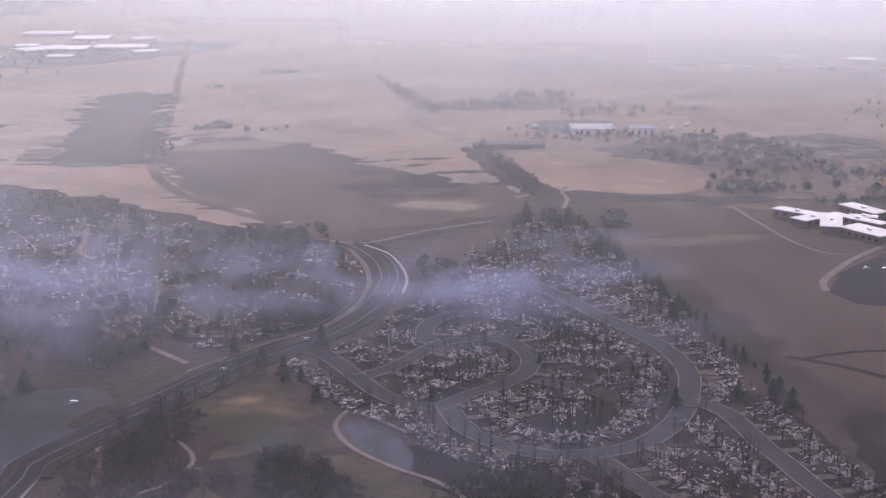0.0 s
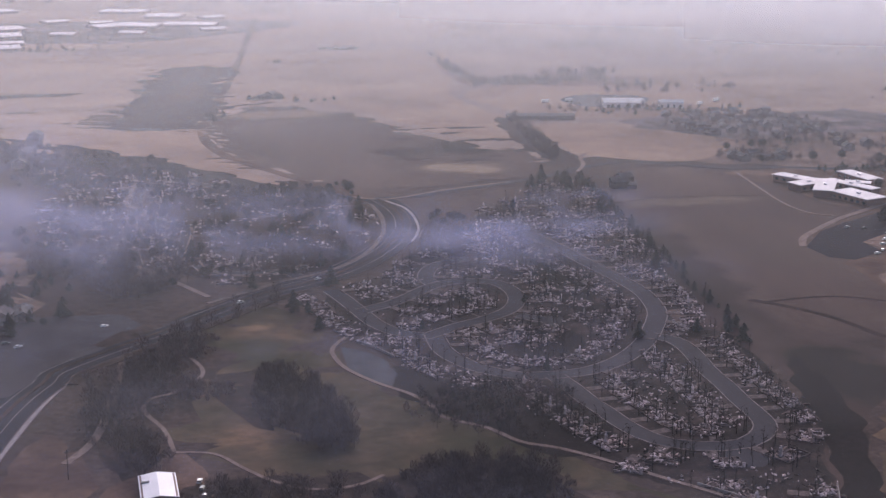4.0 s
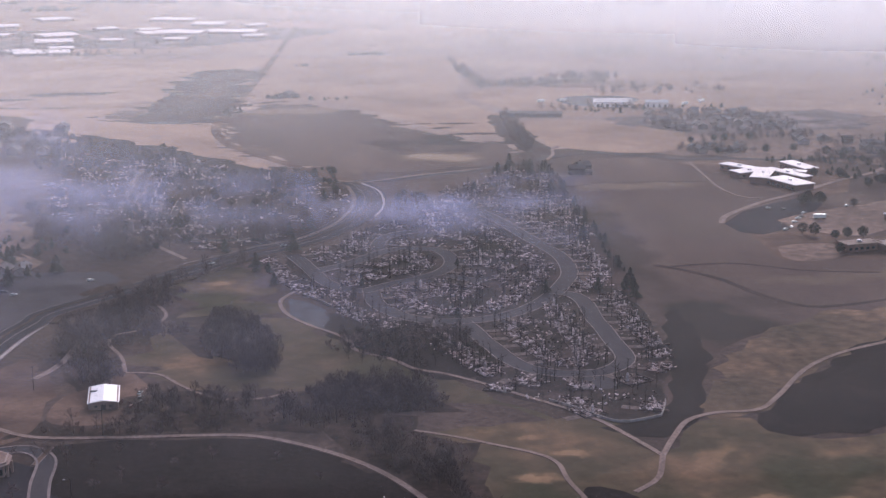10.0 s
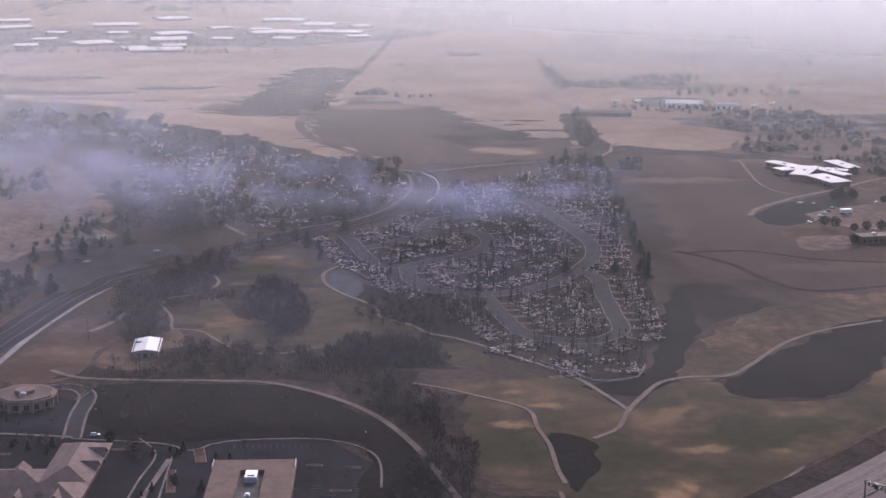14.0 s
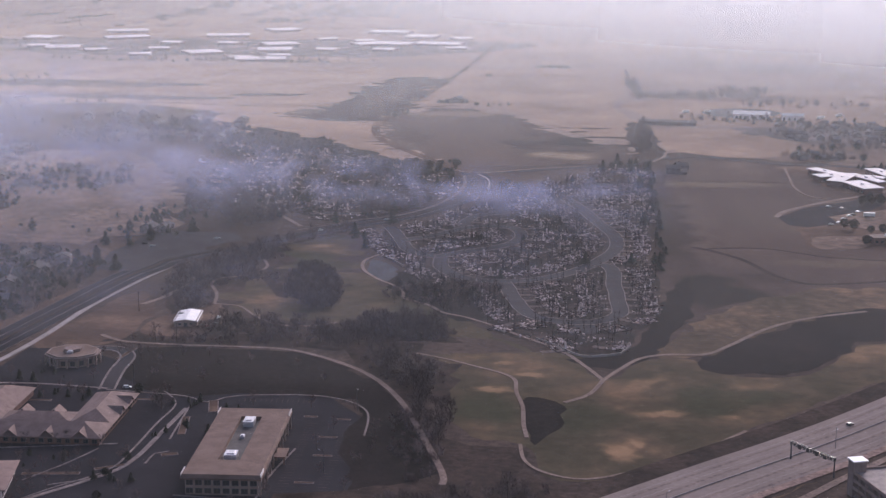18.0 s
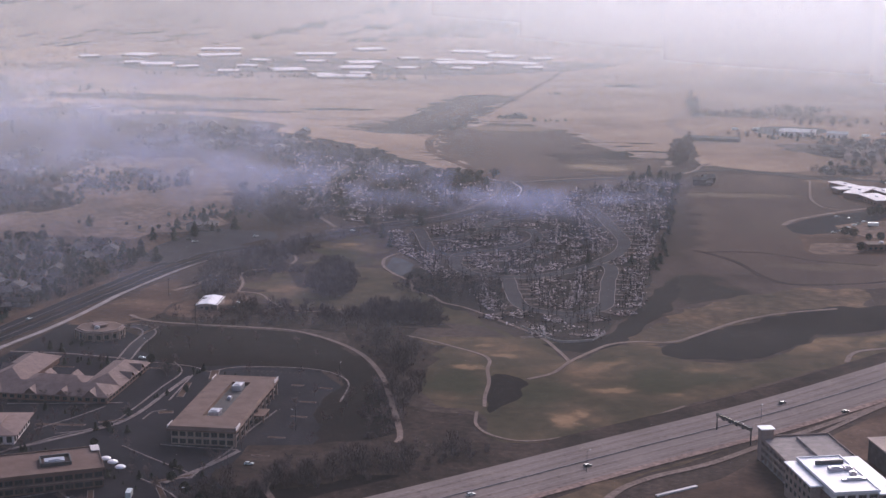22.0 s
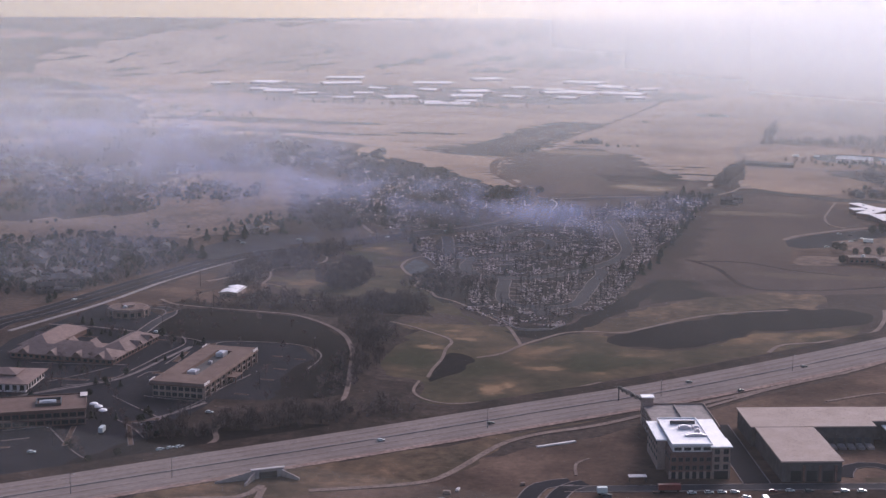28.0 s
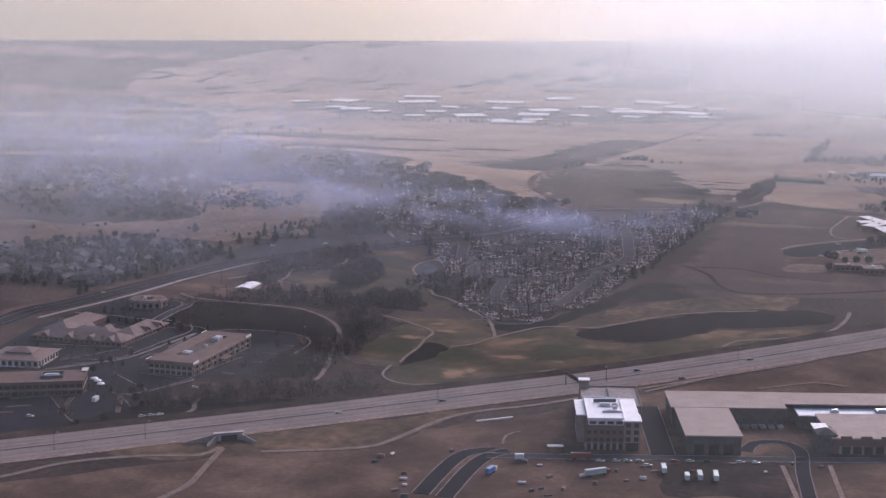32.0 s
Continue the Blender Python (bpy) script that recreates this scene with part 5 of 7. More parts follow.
def school():
    r = tagged(root("school", 240, 610, 0), "sprawling single-storey school with bright white flat roofs", "school")
    for k, (ax, ay, bx, by, w, h) in enumerate(((214, 657, 233, 628, 11, 4.5), (212, 615, 239, 626, 14, 4.7), (223, 586, 243, 626, 14, 5.2), (238, 588, 251, 554, 19, 5.0), (245, 631, 266, 590, 9, 4.3), (270, 658, 280, 622, 13, 4.8), (256, 622, 272, 613, 8, 4.1))):
        long = math.hypot(bx - ax, by - ay) / 2
        m = pose((ax + bx) / 2 - 240, (ay + by) / 2 - 610, 0, 0, 0, math.degrees(math.atan2(by - ay, bx - ax)))
        for name, x, y, z0, z1, mat, label in (("wall", long, w / 2, -1, h, M_BRICK, "red-brown brick wall"), ("roof", long + 0.8, w / 2 + 0.8, h, h + 0.5, M_SCHOOLROOF, "off-white flat roof")):
            bm = bmesh.new()
            add_box(bm, -x, x, -y, y, z0, z1, m)
            part(name, bm, mat, r, label)
        n = max(2, int(long / 3))
        for i in range(n):
            bm = bmesh.new()
            x = -long + (i + 0.5) * 2 * long / n
            add_box(bm, x - 1.4, x + 1.4, -w / 2 - 0.08, -w / 2 + 0.02, 1.0, 3.0, m)
            part("window", bm, M_GLASS, r)
        bm = bmesh.new()
        add_box(bm, -1.5, 1.5, -1, 1, h + 0.5, h + 1.6, m)
        part("roof_unit", bm, M_METAL, r)


school()


def annex(x, y, w, d, turn, roof, label):
    r = tagged(root("school_annex", x, y, turn), label, "school")
    part("wall", box_mesh(-w / 2, w / 2, -d / 2, d / 2, -1, 4.6), M_BRICK, r, "brown brick wall")
    bm = box_mesh(-w / 2 - 0.5, w / 2 + 0.5, -d / 2 - 0.5, d / 2 + 0.5, 4.6, 5.0)
    flat_roof(bm, -w / 2 - 0.4, w / 2 + 0.4, -d / 2 - 0.4, d / 2 + 0.4, 5.0, 0.4)
    part("roof", bm, roof, r, "flat roof with a low rim")
    windows_along(r, (-w / 2, -d / 2), (w / 2, -d / 2), 1.2, max(2, int(w / 4)), 2.2, 1.8)
    hvac(r, -1.5, -1, 5.0, 3, 2.2, 1.2)


for x, y, w, d, turn, roof in ((222, 356, 26, 14, 12, M_TANROOF), (243, 350, 18, 20, 12, M_TILE), (285, 440, 22, 10, 20, M_WHITE), (262, 372, 20, 12, 12, M_TANROOF)):
    annex(x, y, w, d, turn, roof, "low brick school building beside the playing fields")


# ---- houses ----
def make_house(w, d, h, rise, two):
    r = root("house", 0, 0, 0, 0, 0)
    part("wall", gable_wall(-w / 2, w / 2, -d / 2, d / 2, h, rise), M_SIDING, r)
    bm = bmesh.new()
    gable(bm, -w / 2, w / 2, -d / 2, d / 2, h, rise)
    part("roof", bm, M_ROOFGREY, r)
    if two:
        part("garage_wall", gable_wall(w / 2, w / 2 + 6, -d / 2 - 2, d / 2 - 3, 3, 1.6), M_SIDING, r)
        bm = bmesh.new()
        gable(bm, w / 2, w / 2 + 6, -d / 2 - 2, d / 2 - 3, 3, 1.7)
        part("garage_roof", bm, M_ROOFGREY, r)
    part("chimney", box_mesh(-w / 4, -w / 4 + 1, 0.5, 1.5, h, h + rise + 1), M_BRICK, r)
    part("door", box_mesh(-0.5, 0.5, -d / 2 - 0.08, -d / 2, 0, 2.1), M_STEEL, r)
    windows_along(r, (-w / 2, -d / 2), (w / 2, -d / 2), h - 2.0, 3, 1.4, 1.3)
    return tagged(r, "suburban house with grey shingle gable roof", "house", "suburban houses")


HOUSES = [make_house(13, 10, 5.6, 2.6, True), make_house(11, 11, 5.4, 3.0, False), make_house(16, 9, 3.6, 2.2, True)]
rng = random.Random(11)
HOUSE_SPOTS = []


def scatter_houses(poly_centre, rx, ry, count, gap=19, size=1.0):
    cx, cy = poly_centre
    tries = 0
    made = 0
    while made < count and tries < count * 30:
        tries += 1
        x, y = cx + rx * rng.uniform(-1, 1), cy + ry * rng.uniform(-1, 1)
        if any((x - a) ** 2 + (y - b) ** 2 < gap * gap for a, b in HOUSE_SPOTS):
            continue
        HOUSE_SPOTS.append((x, y))
        base = HOUSES[made % 3]
        copy_thing(base, pose(x, y, ground_z(x, y) + 0.2, 0, 0, rng.choice((0, 90, 180, 270)) + rng.uniform(-14, 14)) @ Matrix.Scale(size, 4))
        made += 1


scatter_houses((-440, 170), 62, 95, 46)
scatter_houses((-520, 90), 60, 90, 22)
scatter_houses((295, 960), 65, 85, 34, 17, 0.8)
scatter_houses((240, 762), 30, 10, 5, 15, 0.85)
scatter_houses((440, 760), 110, 70, 20, 20, 0.85)
scatter_houses((-560, 560), 130, 70, 16, 24)
scatter_houses((-720, 640), 160, 120, 22, 30)
scatter_houses((-470, 860), 90, 60, 16, 24)
for k, (x, y) in enumerate(((83, 650), (92, 668), (-170, 1253), (-162, 1262), (-345, 357), (-335, 365))):
    copy_thing(HOUSES[k % 3], pose(x, y, ground_z(x, y) + 0.2, 0, 0, 20 * k))
for k, h in enumerate(HOUSES):
    x, y = ((-392, 60), (-398, 92), (-404, 128))[k]
    h.matrix_basis = pose(x, y, ground_z(x, y) + 0.2, 0, 0, 35)


def make_shed(w, d, h):
    r = root("industrial_hall", 0, 0, 0, 0, 0)
    part("wall", box_mesh(-w / 2, w / 2, -d / 2, d / 2, -1, h), M_STUCCO, r)
    bm = bmesh.new()
    gable(bm, -w / 2, w / 2, -d / 2, d / 2, h, 1.5, 0.8, 0.4)
    part("roof", bm, M_SCHOOLROOF, r)
    for i in range(5):
        x = -w / 2 + w * (i + 0.5) / 5
        part("dock_door", box_mesh(x - 2, x + 2, -d / 2 - 0.15, -d / 2, 0, 3.5), M_STEEL, r)
    return tagged(r, "distant industrial hall with a white roof", "warehouse", "distant industrial halls")


HALLS = [make_shed(64, 60, 5), make_shed(40, 34, 4.8), make_shed(88, 52, 5)]
hall_spots = [(-560, 1920, 2), (-660, 2060, 0), (-760, 2180, 1), (-560, 2150, 0), (-420, 2200, 2), (-300, 2260, 2), (-240, 2170, 1), (-900, 2300, 2), (-1050, 2360, 0), (-700, 2350, 2), (-520, 2360, 1), (-350, 2400, 0), (-820, 2080, 1), (-1180, 2300, 1), (-430, 2060, 1), (-950, 2150, 0), (740, 1800, 1), (800, 1750, 1), (-1000, 2520, 2), (-640, 2500, 0), (-360, 2560, 2), (-500, 1950, 1), (-590, 1960, 1), (-380, 2130, 1), (-460, 2260, 1), (-600, 2260, 0), (-330, 2190, 0), (-760, 2020, 1), (-880, 2060, 1), (-690, 2200, 1), (-1080, 2180, 1), (-260, 2320, 1)]
for k, (x, y, i) in enumerate(hall_spots):
    m = pose(x + 40 * math.sin(k * 5.3), y + 50 * math.sin(k * 3.7), ground_z(x, y) + 0.2, 0, 0, 10 + 24 * math.sin(k * 2.1))
    if k in (0, 1, 2):
        HALLS[(2, 0, 1)[k]].matrix_basis = m
    else:
        copy_thing(HALLS[i], m)
for x, y, w, d in ((214, 1122, 44, 34), (262, 1104, 26, 16)):
    r = tagged(root("recreation_hall", x, y, -10), "low distant hall with a pale blue-grey roof", "hall")
    part("wall", box_mesh(-w / 2, w / 2, -d / 2, d / 2, -1, 6), M_PALE, r)
    bm = bmesh.new()
    gable(bm, -w / 2, w / 2, -d / 2, d / 2, 6, 2.0)
    part("roof", bm, M_BLUEROOF, r, "pale blue-grey metal roof")
    for i in range(4):
        part("door", box_mesh(-w / 2 + (i + 0.3) * w / 4, -w / 2 + (i + 0.6) * w / 4, -d / 2 - 0.12, -d / 2, 0, 3.5), M_STEEL, r)
for x, y, w in ((90, 1040, 40), (120, 1034, 36)):
    r = tagged(root("farm_shed", x, y, -4), "long dark open farm shed", "shed")
    part("wall", box_mesh(-w / 2, w / 2, -7, 7, -1, 4.5), M_DARKWALL, r)
    bm = bmesh.new()
    gable(bm, -w / 2, w / 2, -7, 7, 4.5, 1.6)
    part("roof", bm, M_DARKWALL, r)

# ---- vegetation ----
def limb(verts, faces, a, b, ra, rb, sides=4):
    d = (b - a).normalized()
    s = d.orthogonal().normalized()
    t = d.cross(s)
    k = len(verts)
    for p, r in ((a, ra), (b, rb)):
        for i in range(sides):
            w = 2 * math.pi * i / sides
            verts.append(p + (s * math.cos(w) + t * math.sin(w)) * r)
    for i in range(sides):
        j = (i + 1) % sides
        faces.append((k + i, k + j, k + sides + j, k + sides + i))


def mesh_from(name, verts, faces, material):
    me = bpy.data.meshes.new(name)
    me.from_pydata([tuple(v) for v in verts], [], faces)
    me.materials.append(material)
    return me


def bare_tree_meshes(seed, h, limbs, twigs, twig_r, spread, trunk_r):
    """A leafless tree: the trunk with its limbs, and the twigs of the crown."""
    g = random.Random(seed)
    tv, tf, cv, cf = [], [], [], []
    p = Vector((0, 0, -0.6))
    axis = []
    for i in range(5):
        q = Vector((g.uniform(-0.25, 0.25) * i * 0.5, g.uniform(-0.25, 0.25) * i * 0.5, h * 0.92 * (i + 1) / 5))
        limb(tv, tf, p, q, trunk_r * (1 - i / 5.6), trunk_r * (1 - (i + 1) / 5.6), 5)
        axis.append(q)
        p = q
    tips = []
    for i in range(limbs):
        k = g.uniform(0.3, 0.95)
        a = Vector((0, 0, h * 0.92 * k)) + Vector((g.uniform(-0.1, 0.1), g.uniform(-0.1, 0.1), 0))
        w = g.uniform(0, 6.28)
        length = spread * (1.15 - 0.7 * abs(k - 0.45)) * g.uniform(0.5, 1.0)
        b = a + Vector((math.cos(w) * length, math.sin(w) * length, length * g.uniform(0.35, 1.0)))
        mid = a.lerp(b, 0.5) + Vector((0, 0, -0.1 * length))
        limb(tv, tf, a, mid, trunk_r * 0.45, trunk_r * 0.3, 3)
        limb(tv, tf, mid, b, trunk_r * 0.3, trunk_r * 0.14, 3)
        tips += [mid, b, a.lerp(b, 0.75)]
    for i in range(twigs):
        a = g.choice(tips)
        b = a + Vector((g.gauss(0, 1), g.gauss(0, 1), g.gauss(0.6, 0.8))).normalized() * g.uniform(0.6, 1.8)
        limb(cv, cf, a, b, twig_r, twig_r * 0.4, 3)
    return mesh_from("trunk", tv, tf, M_BARK), mesh_from("crown", cv, cf, M_TWIG) if twigs else None


def conifer_meshes(seed, h, r):
    """A conifer: the trunk, and drooping boughs with ragged tufts of needles."""
    g = random.Random(seed)
    tv, tf, cv, cf = [], [], [], []
    limb(tv, tf, Vector((0, 0, -0.6)), Vector((0, 0, h * 0.95)), 0.28, 0.05, 6)
    n = int(26 * h)
    for i in range(n):
        k = (i + g.random()) / n
        z = h * (0.1 + 0.9 * k)
        w = g.uniform(0, 6.28)
        reach = r * (1 - k) ** 0.6 * g.uniform(0.25, 1.15) * (0.8 + 0.3 * math.sin(w * 2 + k * 9)) + 0.2
        a = Vector((math.cos(w) * reach * 0.25, math.sin(w) * reach * 0.25, z + 0.2))
        b = Vector((math.cos(w) * reach, math.sin(w) * reach, z - 0.25 * reach))
        s = Vector((-math.sin(w), math.cos(w), 0)) * (0.28 * reach + 0.22)
        m = a.lerp(b, 0.6)
        c = len(cv)
        cv += [a, m + s + Vector((0, 0, -0.25)), b, m - s + Vector((0, 0, -0.25)), m + Vector((0, 0, 0.3))]
        cf += [(c, c + 1, c + 4), (c + 1, c + 2, c + 4), (c + 2, c + 3, c + 4), (c + 3, c, c + 4), (c, c + 3, c + 2, c + 1)]
    return mesh_from("trunk", tv, tf, M_BARK), mesh_from("crown", cv, cf, M_NEEDLE)


CHARRED = []
for s in range(5):
    t, c = bare_tree_meshes(100 + s, 8.5 + s, 6 + s, 22, 0.06, 1.9, 0.27)
    t.materials[0] = M_CHARWOOD
    c.materials[0] = M_CHARWOOD
    CHARRED.append((t, c))
BARE = [bare_tree_meshes(200 + s, 6.5 + 1.0 * s, 16, 230, 0.055, 3.7, 0.17) for s in range(5)]
CONIFER = [conifer_meshes(300 + s, 6.5 + 1.2 * s, 3.2 + 0.55 * s) for s in range(5)]
BRUSH = []
for s in range(3):
    q = random.Random(700 + s)
    cv, cf = [], []
    for i in range(110):
        w, rr = q.uniform(0, 6.28), 3.2 * math.sqrt(q.random())
        a = Vector((math.cos(w) * rr * 0.6, math.sin(w) * rr * 0.6, q.uniform(0, 3.2)))
        b = a + Vector((math.cos(w) * q.uniform(0.1, 0.9), math.sin(w) * q.uniform(0.1, 0.9), q.uniform(0.5, 1.9)))
        e = (b - a).cross(Vector((q.gauss(0, 1), q.gauss(0, 1), 0.3))).normalized() * 0.1
        k = len(cv)
        cv += [a - e, a + e, b + e * 0.4, b - e * 0.4]
        cf += [(k, k + 1, k + 2, k + 3)]
    tv, tf = [], []
    limb(tv, tf, Vector((0, 0, -0.4)), Vector((0.2, 0.1, 2.2)), 0.12, 0.04, 4)
    BRUSH.append((mesh_from("trunk", tv, tf, M_BARK), mesh_from("crown", cv, cf, M_TWIG)))
COTTON = []
for s in range(4):
    q = random.Random(800 + s)
    h, tv, tf, cv, cf = 9.5 + 1.3 * s, [], [], [], []
    limb(tv, tf, Vector((0, 0, -0.5)), Vector((0.2, 0.1, h * 0.6)), 0.3, 0.12, 5)
    for i in range(9):
        w, z = q.uniform(0, 6.28), q.uniform(0.2, 0.55) * h
        limb(tv, tf, Vector((0, 0, z)), Vector((math.cos(w) * q.uniform(1.5, 3.2), math.sin(w) * q.uniform(1.5, 3.2), z + h * q.uniform(0.2, 0.42))), 0.13, 0.05, 3)
    for i in range(260):
        w, k = q.uniform(0, 6.28), q.random()
        rr = 3.9 * math.sqrt(q.random()) * (0.55 + 0.45 * math.sin(math.pi * min(1, 0.15 + k)))
        a = Vector((math.cos(w) * rr, math.sin(w) * rr, h * (0.22 + 0.68 * k) - 0.12 * rr))
        b = a + Vector((math.cos(w) * q.uniform(0.1, 1.0), math.sin(w) * q.uniform(0.1, 1.0), q.uniform(0.7, 1.8)))
        e = (b - a).cross(Vector((q.gauss(0, 1), q.gauss(0, 1), 0.2))).normalized() * 0.1
        k = len(cv)
        cv += [a - e, a + e, b + e * 0.3, b - e * 0.3]
        cf += [(k, k + 1, k + 2, k + 3)]
    COTTON.append((mesh_from("trunk", tv, tf, M_BARK), mesh_from("crown", cv, cf, M_DARKTWIG)))
FIR_LABEL = "dark scorched conifer standing among the ruins"


def tree(name, pair, x, y, scale, label, group, turn, lift=0.2, category="tree"):
    ob = new(name)
    ob.empty_display_size = 0.5
    ob.matrix_basis = Matrix.LocRotScale((x, y, ground_z(x, y) + lift), Euler((0, 0, turn)), (scale, scale, scale))
    for n, me in zip(("trunk", "crown"), pair):
        if me:
            c = new(n, me)
            c.parent = ob
    return tagged(ob, label, category, group)


def merged_trees(name, pairs, spots, label, material, category="thicket"):
    """Trees too many to count, joined into one stand."""
    if not spots:
        return None
    out_v, out_f, base = [], [], 0
    g = random.Random(len(spots))
    cache = []
    for pair in pairs:
        vv, ff, b = [], [], 0
        for me in pair:
            if not me:
                continue
            a = np.empty(len(me.vertices) * 3)
            me.vertices.foreach_get("co", a)
            vv.append(a.reshape(-1, 3))
            ff += [[i + b for i in p.vertices] for p in me.polygons]
            b += len(me.vertices)
        cache.append((np.concatenate(vv), ff))
    for x, y, s in spots:
        v, f = cache[g.randrange(len(cache))]
        w = g.uniform(0, 6.28)
        c, n = math.cos(w), math.sin(w)
        rot = np.array([[c, -n, 0], [n, c, 0], [0, 0, 1]])
        out_v.append((v * s) @ rot.T + (x, y, ground_z(x, y) + 0.2))
        out_f += [[i + base for i in p] for p in f]
        base += len(v)
    me = bpy.data.meshes.new(name)
    me.from_pydata(np.concatenate(out_v).tolist(), [], out_f)
    me.materials.append(material)
    return tagged(new(name, me), label, category, kind="stuff")


def spots_in(g, cx, cy, rx, ry, n, lo, hi, turn=0.0):
    out = []
    while len(out) < n:
        a, b = g.uniform(-1, 1), g.uniform(-1, 1)
        if a * a + b * b > 1:
            continue
        a, b = a * rx, b * ry
        out.append((cx + a * math.cos(turn) - b * math.sin(turn), cy + a * math.sin(turn) + b * math.cos(turn), g.uniform(lo, hi)))
    return out


# roads as sampled lines, to keep lots and trees clear of the asphalt
ROAD_LINES = [(spline(p, 4), w) for p, w in ((ENTRY, 5), (INNER, 5), (CUL_A, 5), (CUL_B, 5), (OUTER, 5.5), (SOUTH, 5), (ART, 15))]


def off_road(x, y, margin):
    for line, half in ROAD_LINES:
        lim = (half + margin) ** 2
        for q in line:
            if (q.x - x) ** 2 + (q.y - y) ** 2 < lim:
                return False
    return True


def inside(poly, x, y):
    hit = False
    for (x1, y1), (x2, y2) in zip(poly, poly[1:] + poly[:1]):
        if (y1 > y) != (y2 > y) and x < (x2 - x1) * (y - y1) / (y2 - y1) + x1:
            hit = not hit
    return hit


HOOD = [(-164, 382), (-151, 318), (-132, 254), (-113, 212), (-92, 196), (-77, 138), (-66, 104), (-40, 67), (-12, 44), (10, 54), (25, 100), (38, 172), (42, 220), (40, 275), (33, 312), (44, 389), (56, 463), (53, 516), (56, 584), (62, 669), (37, 688), (-10, 608), (-41, 572), (-67, 505), (-94, 479), (-112, 454), (-129, 424), (-152, 410)]
LEFT = [(-370, 821), (-234, 716), (-138, 634), (-114, 606), (-112, 531), (-133, 472), (-172, 439), (-212, 420), (-233, 435), (-277, 466), (-333, 487)]
g = random.Random(5)
charred_spots = []
while len(charred_spots) < 760:
    x, y = g.uniform(-165, 62), g.uniform(44, 690)
    if inside(HOOD, x, y) and off_road(x, y, 2.0) and g.random() < (1.0 if noise.noise((x * 0.03, y * 0.03, 2)) > -0.1 else 0.25):
        charred_spots.append((x, y, g.uniform(0.55, 1.15)))
charred_spots.sort(key=lambda q: q[1])
for k, (x, y, s) in enumerate(charred_spots[:270]):
    tree("burnt_tree", CHARRED[k % 5], x, y, s, "charred leafless tree trunk with broken limbs", "burnt trees on the estate", k * 1.7)
merged_trees("burnt_trees", CHARRED, charred_spots[270:], "many charred leafless trees among the ruins", M_CHARWOOD, "trees")
left_spots = []
while len(left_spots) < 330:
    x, y = g.uniform(-380, -110), g.uniform(415, 825)
    if inside(LEFT, x, y) and off_road(x, y, 2):
        left_spots.append((x, y, g.uniform(0.6, 1.1)))
merged_trees("burnt_trees", CHARRED, left_spots, "charred leafless trees in the smouldering suburb", M_CHARWOOD, "trees")

fir_spots = [(-65, 234), (43, 411), (-206, 413), (-159, 411), (-184, 367), (-176, 362), (-172, 333), (-162, 453), (-146, 468), (-186, 441), (-180, 440), (-13, 587), (17, 665), (43, 646), (47, 565), (62, 683), (27, 278), (43, 274), (45, 256), (-6, 275), (-52, 354), (-116, 320)]
fir_big = (1.0, 1.35, 1.1, 1.25, 1.1, 1.1, 1.0, 1.1, 1.2, 0.8, 0.8, 0.9, 1.1, 1.1, 1.2, 1.0, 1.0, 1.0, 1.0, 0.8, 0.8, 0.7)
for k, ((x, y), s) in enumerate(zip(fir_spots, fir_big)):
    tree("conifer", CONIFER[k % 5], x, y, s, FIR_LABEL, "conifers", k)
for k in range(34):
    a = k / 33
    x, y = 62 - 12 * a + g.uniform(-3, 3), 690 - 410 * a
    tree("conifer", CONIFER[k % 5], x, y, g.uniform(0.45, 0.9), "small dark conifer in the row along the field edge", "conifers", k)
for k in range(16):
    x, y = 12 + 56 * g.random(), 660 + 40 * g.random()
    tree("conifer", CONIFER[k % 5], x, y, g.uniform(0.6, 1.1), FIR_LABEL, "conifers", k)
for k in range(46):
    x, y = g.uniform(-370, -120), g.uniform(425, 760)
    if inside(LEFT, x, y) and off_road(x, y, 2):
        tree("conifer", CONIFER[k % 5], x, y, g.uniform(0.6, 1.2), FIR_LABEL, "conifers", k)
west_firs = [(-348, 310), (-344, 381), (-360, 355), (-353, 245), (-336, 232), (-330, 358), (-313, 368), (-350, 211), (-338, 334), (-374, 176), (-385, 218), (-358, 200), (-360, 248), (-362, 230), (-371, 29), (-372, 40), (-402, 135), (-370, 119), (-420, 127), (-443, 118), (-481, 133), (-401, 194), (-355, 332), (-366, 310), (-435, 346), (-354, 383), (-348, 392), (-314, 368), (-490, 254), (-516, 211)]
for k, (x, y) in enumerate(west_firs):
    tree("conifer", CONIFER[(k * 3) % 5], x, y, g.uniform(0.8, 1.35), "tall dark green conifer in the western suburb", "conifers", k)
for k in range(110):
    x, y, s = spots_in(g, -440, 160, 80, 110, 1, 0.6, 1.2)[0]
    tree("conifer", CONIFER[k % 5], x, y, s, "dark green conifer between suburban houses", "conifers", k)
merged_trees("suburb_trees", BARE, spots_in(g, -450, 160, 110, 125, 420, 0.5, 0.95), "bare garden trees of the suburb", M_TWIG, "trees")

# thickets along the creek and the golf course
THICK = ((-190, 200, 18, 50, 50, 0.2), (-266, 225, 18, 60, 34, -0.25), (-200, 84, 48, 14, 22, -0.15), (-120, 92, 34, 20, 50, -0.5), (-112, 14, 16, 46, 22, 0.45), (-80, -196, 56, 16, 26, 0.6), (-92, -110, 12, 50, 18, 0.1), (-134, -236, 34, 10, 14, 0.6), (-258, 312, 30, 24, 24, 0), (-258, 150, 10, 26, 10, 0), (-96, 190, 42, 26, 36, 0), (-234, 356, 22, 12, 16, 0.7), (-225, 58, 50, 8, 12, 0))
solo = []
